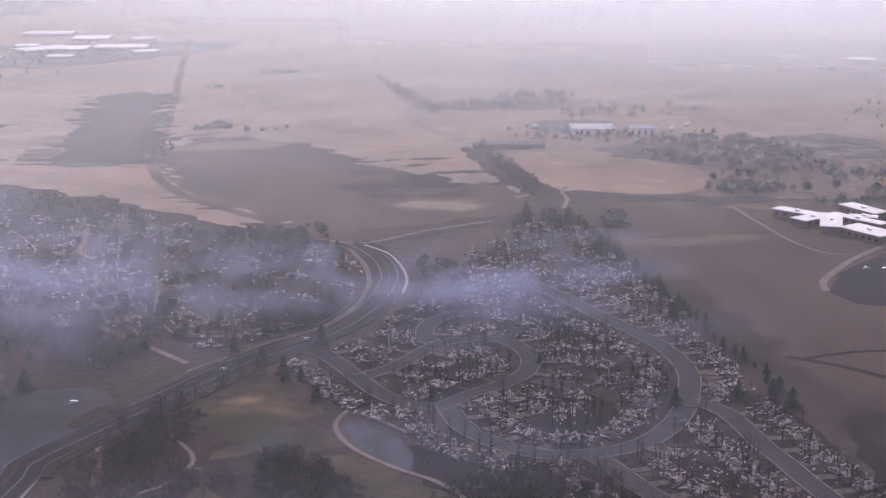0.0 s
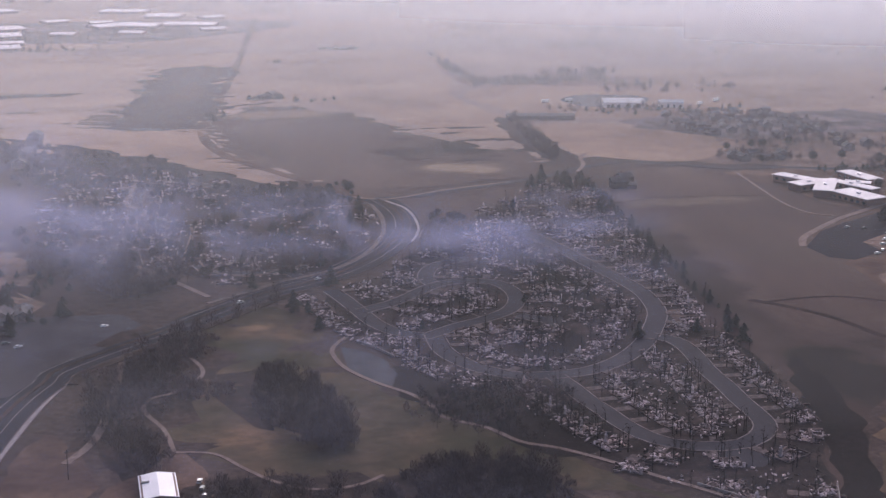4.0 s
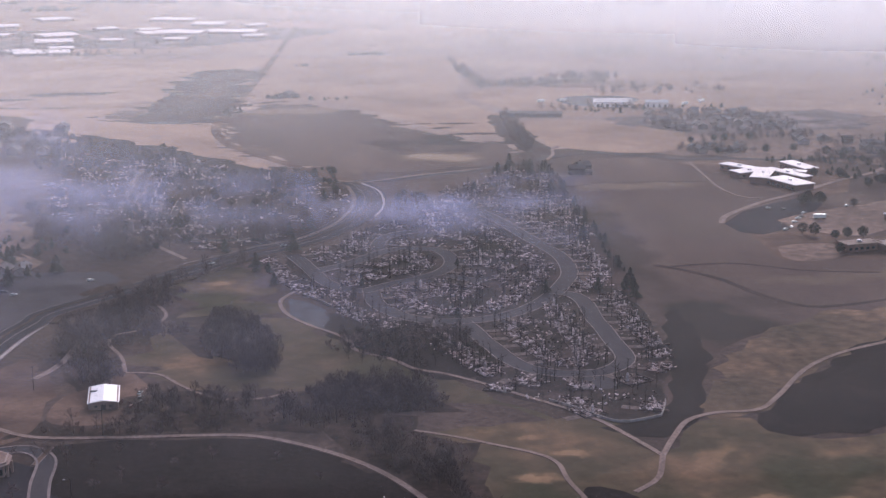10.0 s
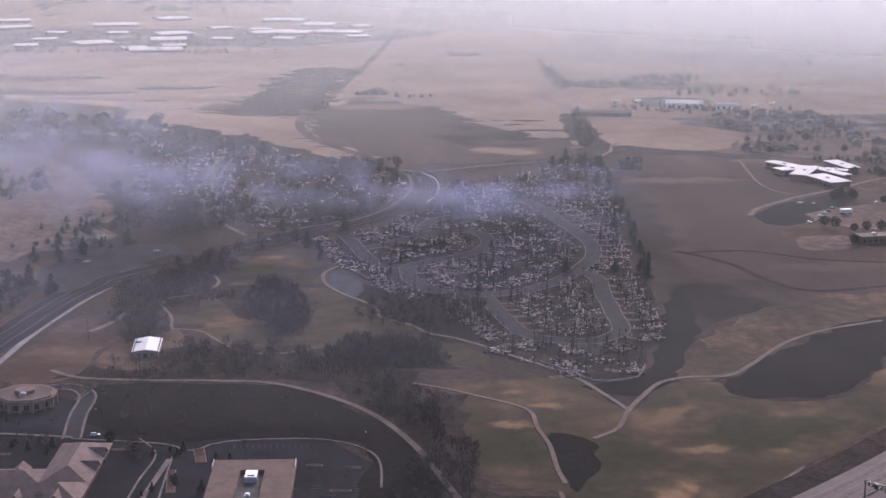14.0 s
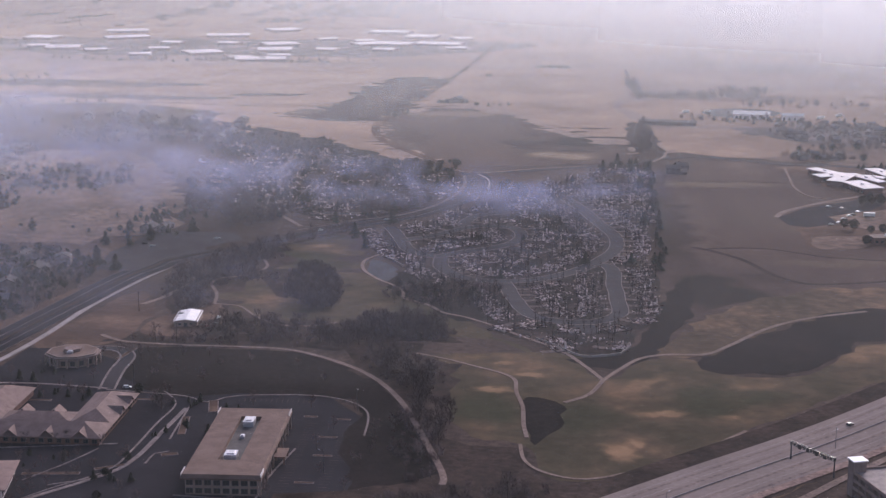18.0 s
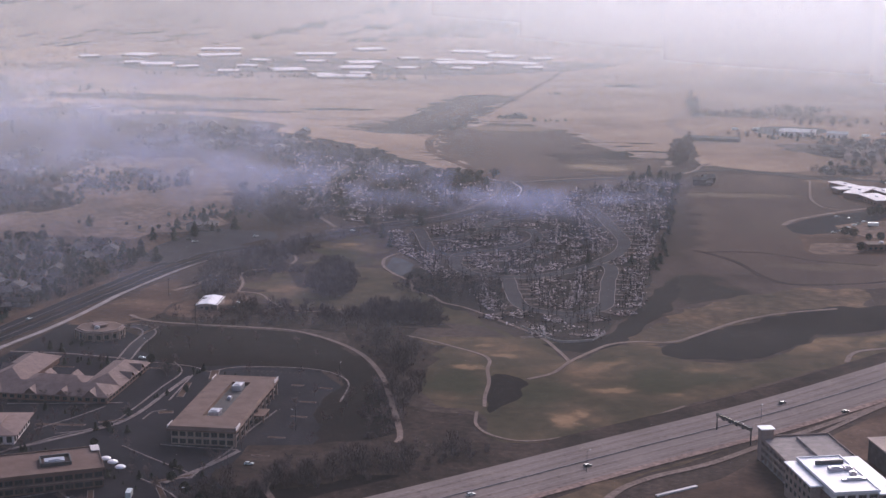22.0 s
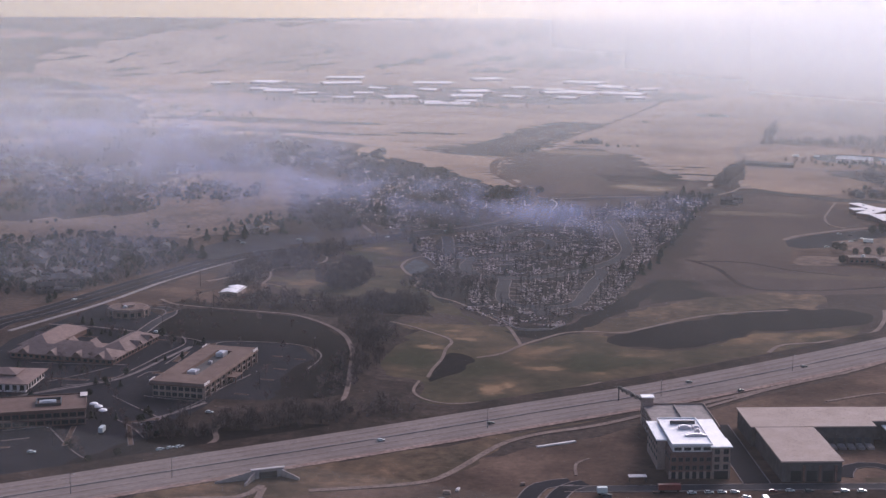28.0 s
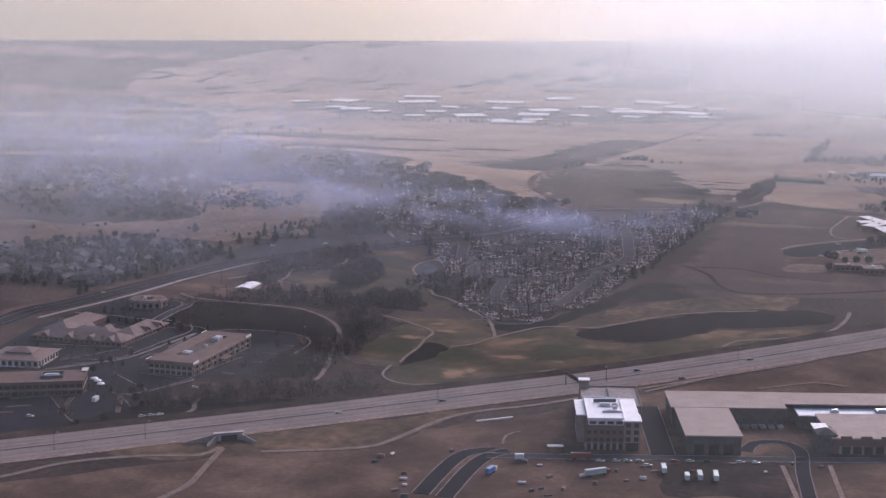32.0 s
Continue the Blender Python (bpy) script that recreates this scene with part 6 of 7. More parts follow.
for k, (cx, cy, rx, ry, n, turn) in enumerate(THICK):
    sp = [q for q in spots_in(g, cx, cy, rx, ry, n, 0.5, 1.05, turn) if off_road(q[0], q[1], 2)]
    solo += sp[: n // 2]
    low = [(x, y, s * 0.8) for x, y, s in spots_in(g, cx, cy, rx * 1.1, ry * 1.1, int(n * 3.6), 0.5, 1.1, turn) if off_road(x, y, 1)]
    merged_trees("thicket", BRUSH, low, "low grey-brown brush under the creek trees", M_TWIG)
    merged_trees("thicket", BARE, sp[n // 2:], "grey-brown leafless thicket along the creek", M_TWIG)
for cx, cy, rx, ry, n, turn in ((-190, 200, 17, 52, 96, 0.25), (-178, 152, 13, 15, 24, 0.0), (-268, 232, 17, 56, 36, -0.3), (-256, 318, 24, 16, 18, 0.7), (-232, 350, 22, 8, 16, 0.7), (-205, 372, 16, 6, 8, 0.7), (-118, 92, 30, 18, 48, -0.5), (-205, 88, 40, 8, 12, -0.15), (-150, 60, 30, 10, 16, -0.5), (-104, -10, 10, 44, 18, 0.35), (-84, -86, 10, 40, 12, 0.2), (-80, -196, 54, 12, 20, 0.6), (-130, -236, 36, 10, 12, 0.65), (-262, 136, 10, 26, 10, 0.0), (-130, 476, 10, 30, 22, 0.3), (-80, 480, 12, 30, 24, 0.0), (-176, 452, 40, 12, 26, 0.6), (-270, 430, 34, 22, 36, 0.3), (-310, 470, 36, 30, 40, 0.0)):
    sp = [(x, y, s) for x, y, s in spots_in(g, cx, cy, rx, ry, n, 0.6, 1.15, turn) if off_road(x, y, 1)]
    merged_trees("thicket", COTTON, sp, "tall dark leafless cottonwoods standing close together", M_DARKTWIG)
for k, (x, y) in enumerate(((-212, 8), (-246, 10), (-196, 14), (-232, -8), (-168, 6), (-150, -16), (-128, -60), (-134, -92), (-222, 26), (-258, 14))):
    tree("bare_tree", BARE[k % 5], x, y, 0.55 + 0.06 * (k % 4), "pale leafless shrub-like tree on blackened ground", "lone bare trees", k)
for k, (x, y, s) in enumerate(solo):
    tree("bare_tree", BARE[k % 5], x, y, s, "leafless grey-brown cottonwood in the creek thicket", "creek trees", k * 2.3)
for k, (x, y) in enumerate(((-243, -15), (-215, -19), (-237, 24), (-150, -180), (-120, -205), (-232, -60), (-205, -190), (-160, -200), (-250, -150), (-180, -60), (-196, -205), (-215, -180), (-240, -160), (-270, -150), (-290, -145), (-300, -50), (-280, -45), (-320, -20), (-150, -60), (-138, -120), (-132, -150), (-190, -225), (-172, -240), (-160, -262), (-145, -225), (-310, 30), (-275, -20))):
    tree("bare_tree", BARE[k % 5], x, y, 0.7, "pale leafless ornamental tree by the offices", "office trees", k)
for k in range(90):
    x, y = g.choice(((-258, -146), (-300, -150), (-180, -215), (-210, -225), (-246, -66), (-200, -60), (-222, -60), (-206, -100), (-222, -160), (-250, -200), (-190, -235), (-165, -215), (-145, -235), (-300, -20), (-280, -50)))
    x, y = x + g.uniform(-14, 14), y + g.uniform(-9, 9)
    if abs(x + 171) < 20 and abs(y + 136) < 47:
        continue
    tree("shrub", (None, CONIFER[k % 5][1]), x, y, g.uniform(0.18, 0.5), "small dark evergreen shrub on a parking island", "office shrubs", k, category="shrub")

round_mesh = []
for s in range(3):
    q = random.Random(600 + s)
    cv, cf = [], []
    for i in range(330):
        d = Vector((q.gauss(0, 1), q.gauss(0, 1), q.gauss(0, 1))).normalized() * (0.45 + 0.6 * q.random())
        c = Vector((d.x * 3.1, d.y * 3.1, 4.6 + d.z * 2.9 - 0.9))
        e = Vector((q.gauss(0, 1), q.gauss(0, 1), q.gauss(0, 1))).normalized()
        f = e.orthogonal().normalized() * q.uniform(0.25, 0.5)
        k = len(cv)
        cv += [c + e * 0.5, c + f, c - e * 0.5, c - f]
        cf += [(k, k + 1, k + 2, k + 3)]
    tv, tf = [], []
    limb(tv, tf, Vector((0, 0, -0.5)), Vector((0, 0, 5)), 0.3, 0.1, 5)
    round_mesh.append((mesh_from("trunk", tv, tf, M_BARK), mesh_from("crown", cv, cf, M_NEEDLE)))
merged_trees("suburb_trees", round_mesh, [p for p in spots_in(g, -450, 165, 120, 130, 380, 0.6, 1.15) if off_road(p[0], p[1], 3)], "round dark garden trees between suburban houses", M_NEEDLE, "trees")
for k, (x, y) in enumerate(((-562, 335), (-544, 334), (-541, 345), (-438, 357), (-406, 357), (-447, 354), (-375, 350), (-368, 356), (-362, 347), (-390, 345), (-520, 300), (-600, 300), (-470, 330), (-330, 355), (-322, 350))):
    tree("round_tree", round_mesh[k % 3], x, y, 0.5 + 0.08 * (k % 4), "dark round tree standing alone in dry grass", "field trees", k)
lot_trees = []
for x0, y0, x1, y1, n in ((-266, -207, -224, -129, 16), (-222, -91, -231, -40, 8), (-294, -131, -233, -120, 12), (-262, -169, -240, -127, 8), (-162, -224, -154, -158, 8), (-216, -249, -168, -295, 14), (-185, -228, -156, -254, 10), (-236, -264, -201, -231, 12), (-118, -170, -112, -60, 12), (-125, -215, -100, -175, 8), (-330, -60, -270, -48, 12), (-300, 20, -255, 30, 8)):
    for i in range(n):
        a = g.random()
        lot_trees.append((x0 + (x1 - x0) * a + g.gauss(0, 3), y0 + (y1 - y0) * a + g.gauss(0, 3), g.uniform(0.35, 0.8)))
lot_trees = [p for p in lot_trees if not (abs(p[0] + 171) < 21 and abs(p[1] + 136) < 48)]
merged_trees("lot_trees", BARE, lot_trees, "bare ornamental trees along the office lot kerbs", M_TWIG, "trees")
merged_trees("thicket", BARE, [p for p in spots_in(g, -98, 178, 40, 46, 90, 0.4, 0.9, 0.6) if off_road(p[0], p[1], 2)], "charred leafless brush on the creek bank", M_CHARWOOD)
for cx, cy in ((-20, 400), (-35, 440), (-55, 275)):
    merged_trees("burnt_trees", CHARRED, [p for p in spots_in(g, cx, cy, 16, 34, 26, 0.5, 0.9) if off_road(p[0], p[1], 2)], "dense charred trees between back gardens", M_CHARWOOD, "trees")

for k, (x, y) in enumerate(((226, 814), (251, 821), (261, 819), (288, 826), (233, 743), (307, 750), (279, 745), (341, 710), (368, 683), (346, 677), (344, 657), (297, 600), (322, 580), (325, 571), (240, 514), (247, 506), (268, 489), (279, 613), (335, 909), (329, 723), (338, 679), (205, 346), (199, 405), (205, 398), (216, 386), (226, 389), (237, 388), (231, 499), (240, 503), (248, 503), (307, 561), (323, 571), (335, 697), (376, 707))):
    tree("round_tree", round_mesh[k % 3], x, y, 1.0 + 0.12 * (k % 4), "dark tree beside the school and its streets", "town trees", k)
town = []
for cx, cy, rx, ry, n in ((295, 960, 80, 100, 130), (340, 690, 40, 40, 40), (240, 765, 45, 22, 46), (450, 760, 120, 90, 90), (300, 840, 60, 20, 50), (180, 1090, 60, 30, 26)):
    town += spots_in(g, cx, cy, rx, ry, n, 0.45, 0.95)
merged_trees("town_trees", COTTON, [(x, y, 0.85 * k) for x, y, k in town], "dark trees between the low houses of the town", M_DARKTWIG, "trees")
dark = []
for cx, cy, rx, ry, n in ((-165, 655, 50, 50, 70), (-320, 770, 70, 80, 120), (-75, 520, 22, 48, 40), (-600, 450, 120, 70, 230), (-250, 560, 110, 140, 190), (-480, 560, 60, 60, 60), (-760, 560, 160, 130, 160)):
    dark += [p for p in spots_in(g, cx, cy, rx, ry, n, 0.5, 1.05) if off_road(p[0], p[1], 3)]
dark += spots_in(g, -400, 850, 110, 34, 150, 0.5, 1.0, -0.45) + spots_in(g, -500, 820, 70, 50, 80, 0.5, 1.0)
merged_trees("suburb_trees", round_mesh, dark, "dark trees standing in the smouldering suburb", M_NEEDLE, "trees")

west = []
for cx, cy in [(-279, 412), (-291, 433), (-267, 422), (-260, 279), (-272, 259), (-249, 299), (-321, 453), (-303, 263), (-234, 233)]:
    west += spots_in(g, cx, cy, 15, 15, 34, 0.5, 1.1)
merged_trees("thicket", BRUSH, [p for p in west if off_road(p[0], p[1], 3)], "grey-brown brush by the western fairways", M_TWIG)
merged_trees("thicket", BARE, [p for p in west[::5] if off_road(p[0], p[1], 3)], "leafless trees by the western fairways", M_TWIG)
for k, (x, y) in enumerate([(-227, -161), (-222, -142), (-169, -230), (-158, -244), (-169, -218), (-222, -190), (-166, -173), (-243, -46), (-165, -299), (-155, -286), (-229, -59), (-184, -284), (-149, -252)]):
    tree("round_tree", round_mesh[k % 3], x, y, 0.6 + 0.1 * (k % 4), "dark evergreen on a parking lot island", "office trees", k)

# far trees
far = []
for cx, cy, rx, ry, n, turn in ((-37, 1833, 30, 6, 40, 0), (-560, 560, 150, 90, 130, 0), (-700, 640, 200, 130, 150, 0), (-470, 860, 110, 50, 90, -0.3), (-900, 900, 300, 160, 160, 0), (-170, 1250, 26, 10, 14, 0), (-120, 1225, 30, 8, 12, 0), (-650, 2120, 420, 130, 260, 0), (-620, 1900, 260, 30, 70, 0), (-1100, 1500, 300, 200, 150, 0), (-140, 1660, 14, 8, 8, 0), (330, 620, 40, 40, 30, 0), (300, 690, 40, 20, 24, 0), (-225, 1100, 10, 60, 16, 0), (700, 1100, 200, 200, 110, 0), (250, 1080, 90, 40, 40, 0), (-350, 420, 40, 30, 20, 0), (-1300, 1300, 500, 300, 330, 0), (-1700, 2100, 700, 500, 330, 0), (-1500, 3000, 700, 500, 300, 0), (1000, 1700, 500, 300, 160, 0), (-1000, 800, 300, 200, 160, 0), (-800, 1150, 200, 60, 60, 0)):
    far += spots_in(g, cx, cy, rx, ry, n, 0.5, 1.0, turn)
BUSHY = [conifer_meshes(400 + s, 5.5, 3.4) for s in range(3)]
grey_woods = []
for cx, cy, rx, ry, n, turn in ((84, 1500, 8, 200, 60, 0.0), (165, 1350, 90, 34, 90, 0.1), (235, 1420, 50, 40, 50, 0.0), (68, 900, 9, 130, 60, -0.05), (300, 1250, 90, 40, 40, 0.0), (-650, 1900, 300, 24, 60, 0.0)):
    grey_woods += spots_in(g, cx, cy, rx, ry, n, 0.6, 1.0, turn)
merged_trees("far_trees", COTTON, grey_woods, "distant grey woods of bare trees", M_DARKTWIG, "trees")
merged_trees("far_trees", [BUSHY[0], BUSHY[1], BUSHY[2]], far, "distant dark trees along fields and between houses", M_NEEDLE, "trees")


# ---- burnt houses ----
def make_ruin(seed, w, d):
    q = random.Random(seed)
    r = root("burnt_house", 0, 0, 0, 0, 0)
    bm = bmesh.new()
    t = 0.3
    for x0, x1, y0, y1 in ((-w / 2, w / 2, -d / 2, -d / 2 + t), (-w / 2, w / 2, d / 2 - t, d / 2), (-w / 2, -w / 2 + t, -d / 2 + t, d / 2 - t), (w / 2 - t, w / 2, -d / 2 + t, d / 2 - t), (0, t, -d / 2 + t, d / 2 - t)):
        add_box(bm, x0, x1, y0, y1, -0.6, q.uniform(0.35, 0.8))
    part("foundation", bm, M_SLAB, r, "pale concrete foundation wall")
    for kind, material, n, big, label in (("rubble", M_RUBBLE, 46, 0.85, "pale scattered rubble and drywall"), ("ash_pile", M_ASHPILE, 14, 1.7, "grey ash and collapsed debris"), ("charred_beam", M_CHARWOOD, 14, 0.0, "black charred beams")):
        bm = bmesh.new()
        for i in range(n):
            x, y = q.gauss(0, w * 0.24), q.gauss(0, d * 0.24)
            m = pose(x, y, q.uniform(0.3, 0.8), q.uniform(-22, 22), q.uniform(-22, 22), q.gauss(0, 22) + q.choice((0, 90)))
            if big:
                a, b, c = q.uniform(0.4, 2.0) * big, q.uniform(0.15, 0.45) * big, q.uniform(0.1, 0.4) * big
            else:
                a, b, c = q.uniform(1.2, 3.0), 0.13, 0.13
            add_box(bm, -a, a, -b, b, -c, c, m)
        part(kind, bm, material, r, label)
    rim = [(q.uniform(0.42, 0.62) * w * math.cos(k * 0.524), q.uniform(0.42, 0.62) * d * math.sin(k * 0.524)) for k in range(12)]
    bm = bmesh.new()
    top = bm.verts.new((0, 0, 0.7))
    mid = [bm.verts.new((x * 0.6, y * 0.6, q.uniform(0.3, 0.7))) for x, y in rim]
    low = [bm.verts.new((x, y, -0.25)) for x, y in rim]
    for k in range(12):
        j = (k + 1) % 12
        bm.faces.new((top, mid[k], mid[j]))
        bm.faces.new((mid[k], low[k], low[j], mid[j]))
    part("ash_bed", bm, M_HEARTH, r, "uneven bed of pinkish ash")
    if seed % 2:
        bm = box_mesh(w * 0.22, w * 0.22 + 1.4, -0.5, 0.6, -0.4, q.uniform(3.0, 4.5))
        add_box(bm, w * 0.22 + 0.35, w * 0.22 + 1.05, -0.25, 0.35, 3.0, 5.2)
        part("chimney", bm, M_RUBBLE, r, "lone brick chimney left standing")
    if seed % 3 == 0:
        bm = bmesh.new()
        for i in range(4):
            add_box(bm, -w / 2 + i * 1.4, -w / 2 + i * 1.4 + 1.35, d / 2 - 0.35, d / 2, 0, 0.8 + 1.9 * q.random())
        part("wall_stub", bm, M_RUBBLE, r, "broken remnant of a wall")
    part("driveway", box_mesh(w * 0.1, w * 0.1 + 5.0, -d / 2 - 8.5, -d / 2 - 0.1, -0.4, 0.12), M_SLAB, r, "sooty concrete driveway")
    return tagged(r, "house burnt to its foundation, pale rubble and ash", "burnt house", "burnt houses")


RUINS = [make_ruin(s, 13 + (s % 3) * 1.5, 11 + (s % 2) * 2) for s in range(6)]
lots = []


def lots_along(pts, offset, gap, sides=(-1, 1)):
    line = spline(pts, 1.0)
    last = {-1: -99, 1: -99}
    for i in range(3, len(line) - 3):
        d = (line[i + 1] - line[i - 1]).normalized()
        for s in sides:
            if i - last[s] < gap:
                continue
            q = line[i] + Vector((d.y, -d.x)) * s * offset
            if off_road(q.x, q.y, 7.5) and all((q.x - a) ** 2 + (q.y - b) ** 2 > 14.5 ** 2 for a, b, _ in lots):
                face = math.degrees(math.atan2(d.y, d.x)) + (0 if s < 0 else 180)
                lots.append((q.x, q.y, face))
                last[s] = i


for line in (SOUTH, OUTER, INNER, ENTRY, CUL_A, CUL_B):
    lots_along(line, 19.5, 16)
for line in ([(-282, 758), (-284, 692), (-285, 618), (-285, 543), (-277, 466)], [(-245, 571), (-247, 521), (-248, 479)], [(-238, 464), (-230, 447), (-208, 444), (-186, 444), (-178, 433)], [(-282, 758), (-266, 748), (-247, 732), (-229, 702)], [(-336, 759), (-319, 719), (-310, 669)]):
    lots_along(line, 18, 27)
extra = random.Random(8)
for k in range(900):
    x, y = extra.uniform(-170, 60), extra.uniform(50, 690)
    if inside(HOOD, x, y) and off_road(x, y, 9) and all((x - a) ** 2 + (y - b) ** 2 > 15.5 ** 2 for a, b, _ in lots):
        lots.append((x, y, extra.uniform(0, 360)))
for k in range(500):
    x, y = extra.uniform(-380, -110), extra.uniform(420, 820)
    if inside(LEFT, x, y) and off_road(x, y, 9) and all((x - a) ** 2 + (y - b) ** 2 > 30 ** 2 for a, b, _ in lots):
        lots.append((x, y, extra.uniform(0, 360)))
lots = lots[:290]
for k, (x, y, face) in enumerate(lots):
    m = pose(x, y, ground_z(x, y) + 0.16, 0, 0, face)
    if k < 6:
        RUINS[k].matrix_basis = m
    else:
        copy_thing(RUINS[k % 6], m)


def debris_field(name, count, x0, x1, y0, y1, poly, material, lo, hi, label):
    q = random.Random(count)
    verts, faces = [], []
    made = 0
    while made < count:
        x, y = q.uniform(x0, x1), q.uniform(y0, y1)
        if not inside(poly, x, y) or noise.noise((x * 0.06, y * 0.06, 9)) < 0.06 or not off_road(x, y, 2.5):
            made += 0.2
            continue
        m = pose(x, y, ground_z(x, y) + 0.2 + q.uniform(0, 0.3), q.uniform(-30, 30), q.uniform(-30, 30), q.uniform(0, 180))
        a, b, c = q.uniform(lo, hi), q.uniform(lo, hi) * 0.6, q.uniform(0.06, 0.4)
        k = len(verts)
        verts += [tuple(m @ Vector((sx * a, sy * b, sz * c))) for sz in (-1, 1) for sx, sy in ((-1, -1), (1, -1), (1, 1), (-1, 1))]
        faces += [tuple(k + i for i in f) for f in ((4, 5, 6, 7), (0, 1, 5, 4), (1, 2, 6, 5), (2, 3, 7, 6), (3, 0, 4, 7))]
        made += 1
    return tagged(mesh_obj(name, verts, faces, material), label, "debris", kind="stuff")


debris_field("debris", 2600, -165, 62, 44, 690, HOOD, M_RUBBLE, 0.2, 0.9, "pale rubble strewn over the burnt lots")
debris_field("debris", 900, -165, 62, 44, 690, HOOD, M_CHARWOOD, 0.4, 1.5, "black charred debris over the burnt lots")
debris_field("debris", 900, -380, -110, 415, 825, LEFT, M_RUBBLE, 0.4, 1.6, "pale rubble in the smouldering suburb")


# ---- walls, poles, signs ----
ribbon("boundary_wall", [(-38, 75), (-28, 63), (-12, 41), (5, 44), (10, 46), (17, 65)], -0.25, 0.25, M_CONC, 0.4, 1.1, "low pale boundary wall of the estate", "wall", step=5)
ribbon("boundary_wall", [(-154, 306), (-145, 293), (-137, 276)], -0.25, 0.25, M_CONC, 0.4, 1.1, "low pale boundary wall by the pond", "wall", step=5)


def utility_pole(x, y, h=13):
    r = tagged(root("utility_pole", x, y, 20, 0.2), "weathered wooden utility pole with a crossarm", "pole", "utility poles")
    bm = bmesh.new()
    bmesh.ops.create_cone(bm, cap_ends=True, segments=8, radius1=0.24, radius2=0.15, depth=h + 1, matrix=Matrix.Translation((0, 0, h / 2 - 0.5)))
    part("pole", bm, M_POLE, r)
    part("crossarm", box_mesh(-1.3, 1.3, -0.08, 0.08, h - 1.2, h - 0.95), M_POLE, r)
    for x in (-1.1, -0.4, 0.4, 1.1):
        part("insulator", box_mesh(x - 0.06, x + 0.06, -0.06, 0.06, h - 0.95, h - 0.65), M_METAL, r)


for x, y in ((-289, 122), (-247, 51), (-104, 190), (47, 327), (-74, 172)):
    utility_pole(x, y)


def lamp_post(x, y, turn):
    r = tagged(root("street_lamp", x, y, turn, 0.6), "tall dark steel street lamp with one arm", "street lamp", "street lamps")
    bm = bmesh.new()
    bmesh.ops.create_cone(bm, cap_ends=True, segments=8, radius1=0.16, radius2=0.09, depth=11, matrix=Matrix.Translation((0, 0, 5.2)))
    part("pole", bm, M_STEEL, r)
    part("arm", box_mesh(0, 2.4, -0.06, 0.06, 10.4, 10.55), M_STEEL, r)
    part("lamp_head", box_mesh(1.9, 3.0, -0.18, 0.18, 10.3, 10.5), M_METAL, r)


for k, (x, y) in enumerate(((-150, -345), (-113, -310), (20, -188), (-126, -64), (-148, -210), (-130, -150), (-250, -30), (-150, -262), (-196, -280), (105, -100), (178, -20))):
    lamp_post(x, y, 30 * k)


def gantry():
    r = tagged(root("sign_gantry", 90, -126, 128, 0.5), "dark steel highway gantry carrying small signs", "gantry")
    for x in (-13, 13):
        bm = bmesh.new()
        bmesh.ops.create_cone(bm, cap_ends=True, segments=8, radius1=0.4, radius2=0.28, depth=10, matrix=Matrix.Translation((x, 0, 4)))
        part("post", bm, M_STEEL, r)
    bm = bmesh.new()
    for y in (-0.7, 0.7):
        for z in (7.2, 8.6):
            add_box(bm, -13.3, 13.3, y - 0.12, y + 0.12, z, z + 0.24)
    for i in range(14):
        x = -13 + 2 * i
        add_box(bm, x - 0.08, x + 0.08, -0.8, 0.8, 7.2, 8.8)
    part("truss", bm, M_STEEL, r, "dark lattice truss")
    for x in (-8, -3, 2, 7):
        part("sign", box_mesh(x - 0.9, x + 0.9, 0.95, 1.15, 6.8, 9.0), M_STEEL, r)


gantry()


def underpass():
    r = tagged(root("underpass", -66, -298, 35, 0.2), "pale concrete cycle underpass with splayed wing walls", "underpass")
    part("headwall", box_mesh(-8, 8, 2, 3, -1, 4.4), M_CONC, r)
    bm = box_mesh(-27, -8, 2, 2.8, -1, 4.2)
    for v in bm.verts:
        if v.co.x < -20 and v.co.z > 0:
            v.co.z = 0.7
    part("retaining_wall", bm, M_CONC, r, "long low concrete retaining wall")
    # no real hole: a black panel paints the darkness inside the passage
    part("opening", box_mesh(-4.5, 4.5, 1.7, 2.05, -0.5, 3.2), M_RUBBER, r, "black panel standing in for the passage's shade")
    for s in (-1, 1):
        bm = box_mesh(-0.4, 0.4, -11, 0, -1, 3.6)
        for v in bm.verts:
            if v.co.y < -5 and v.co.z > 0:
                v.co.z = 1.2
            v.co = Matrix.Rotation(radians(s * 38), 4, "Z") @ v.co + Vector((s * 7, 2, 0))
        part("wing_wall", bm, M_CONC, r)
    part("cap", box_mesh(-8.6, 8.6, 1.6, 3.4, 4.6, 5.0), M_PALE, r)


underpass()


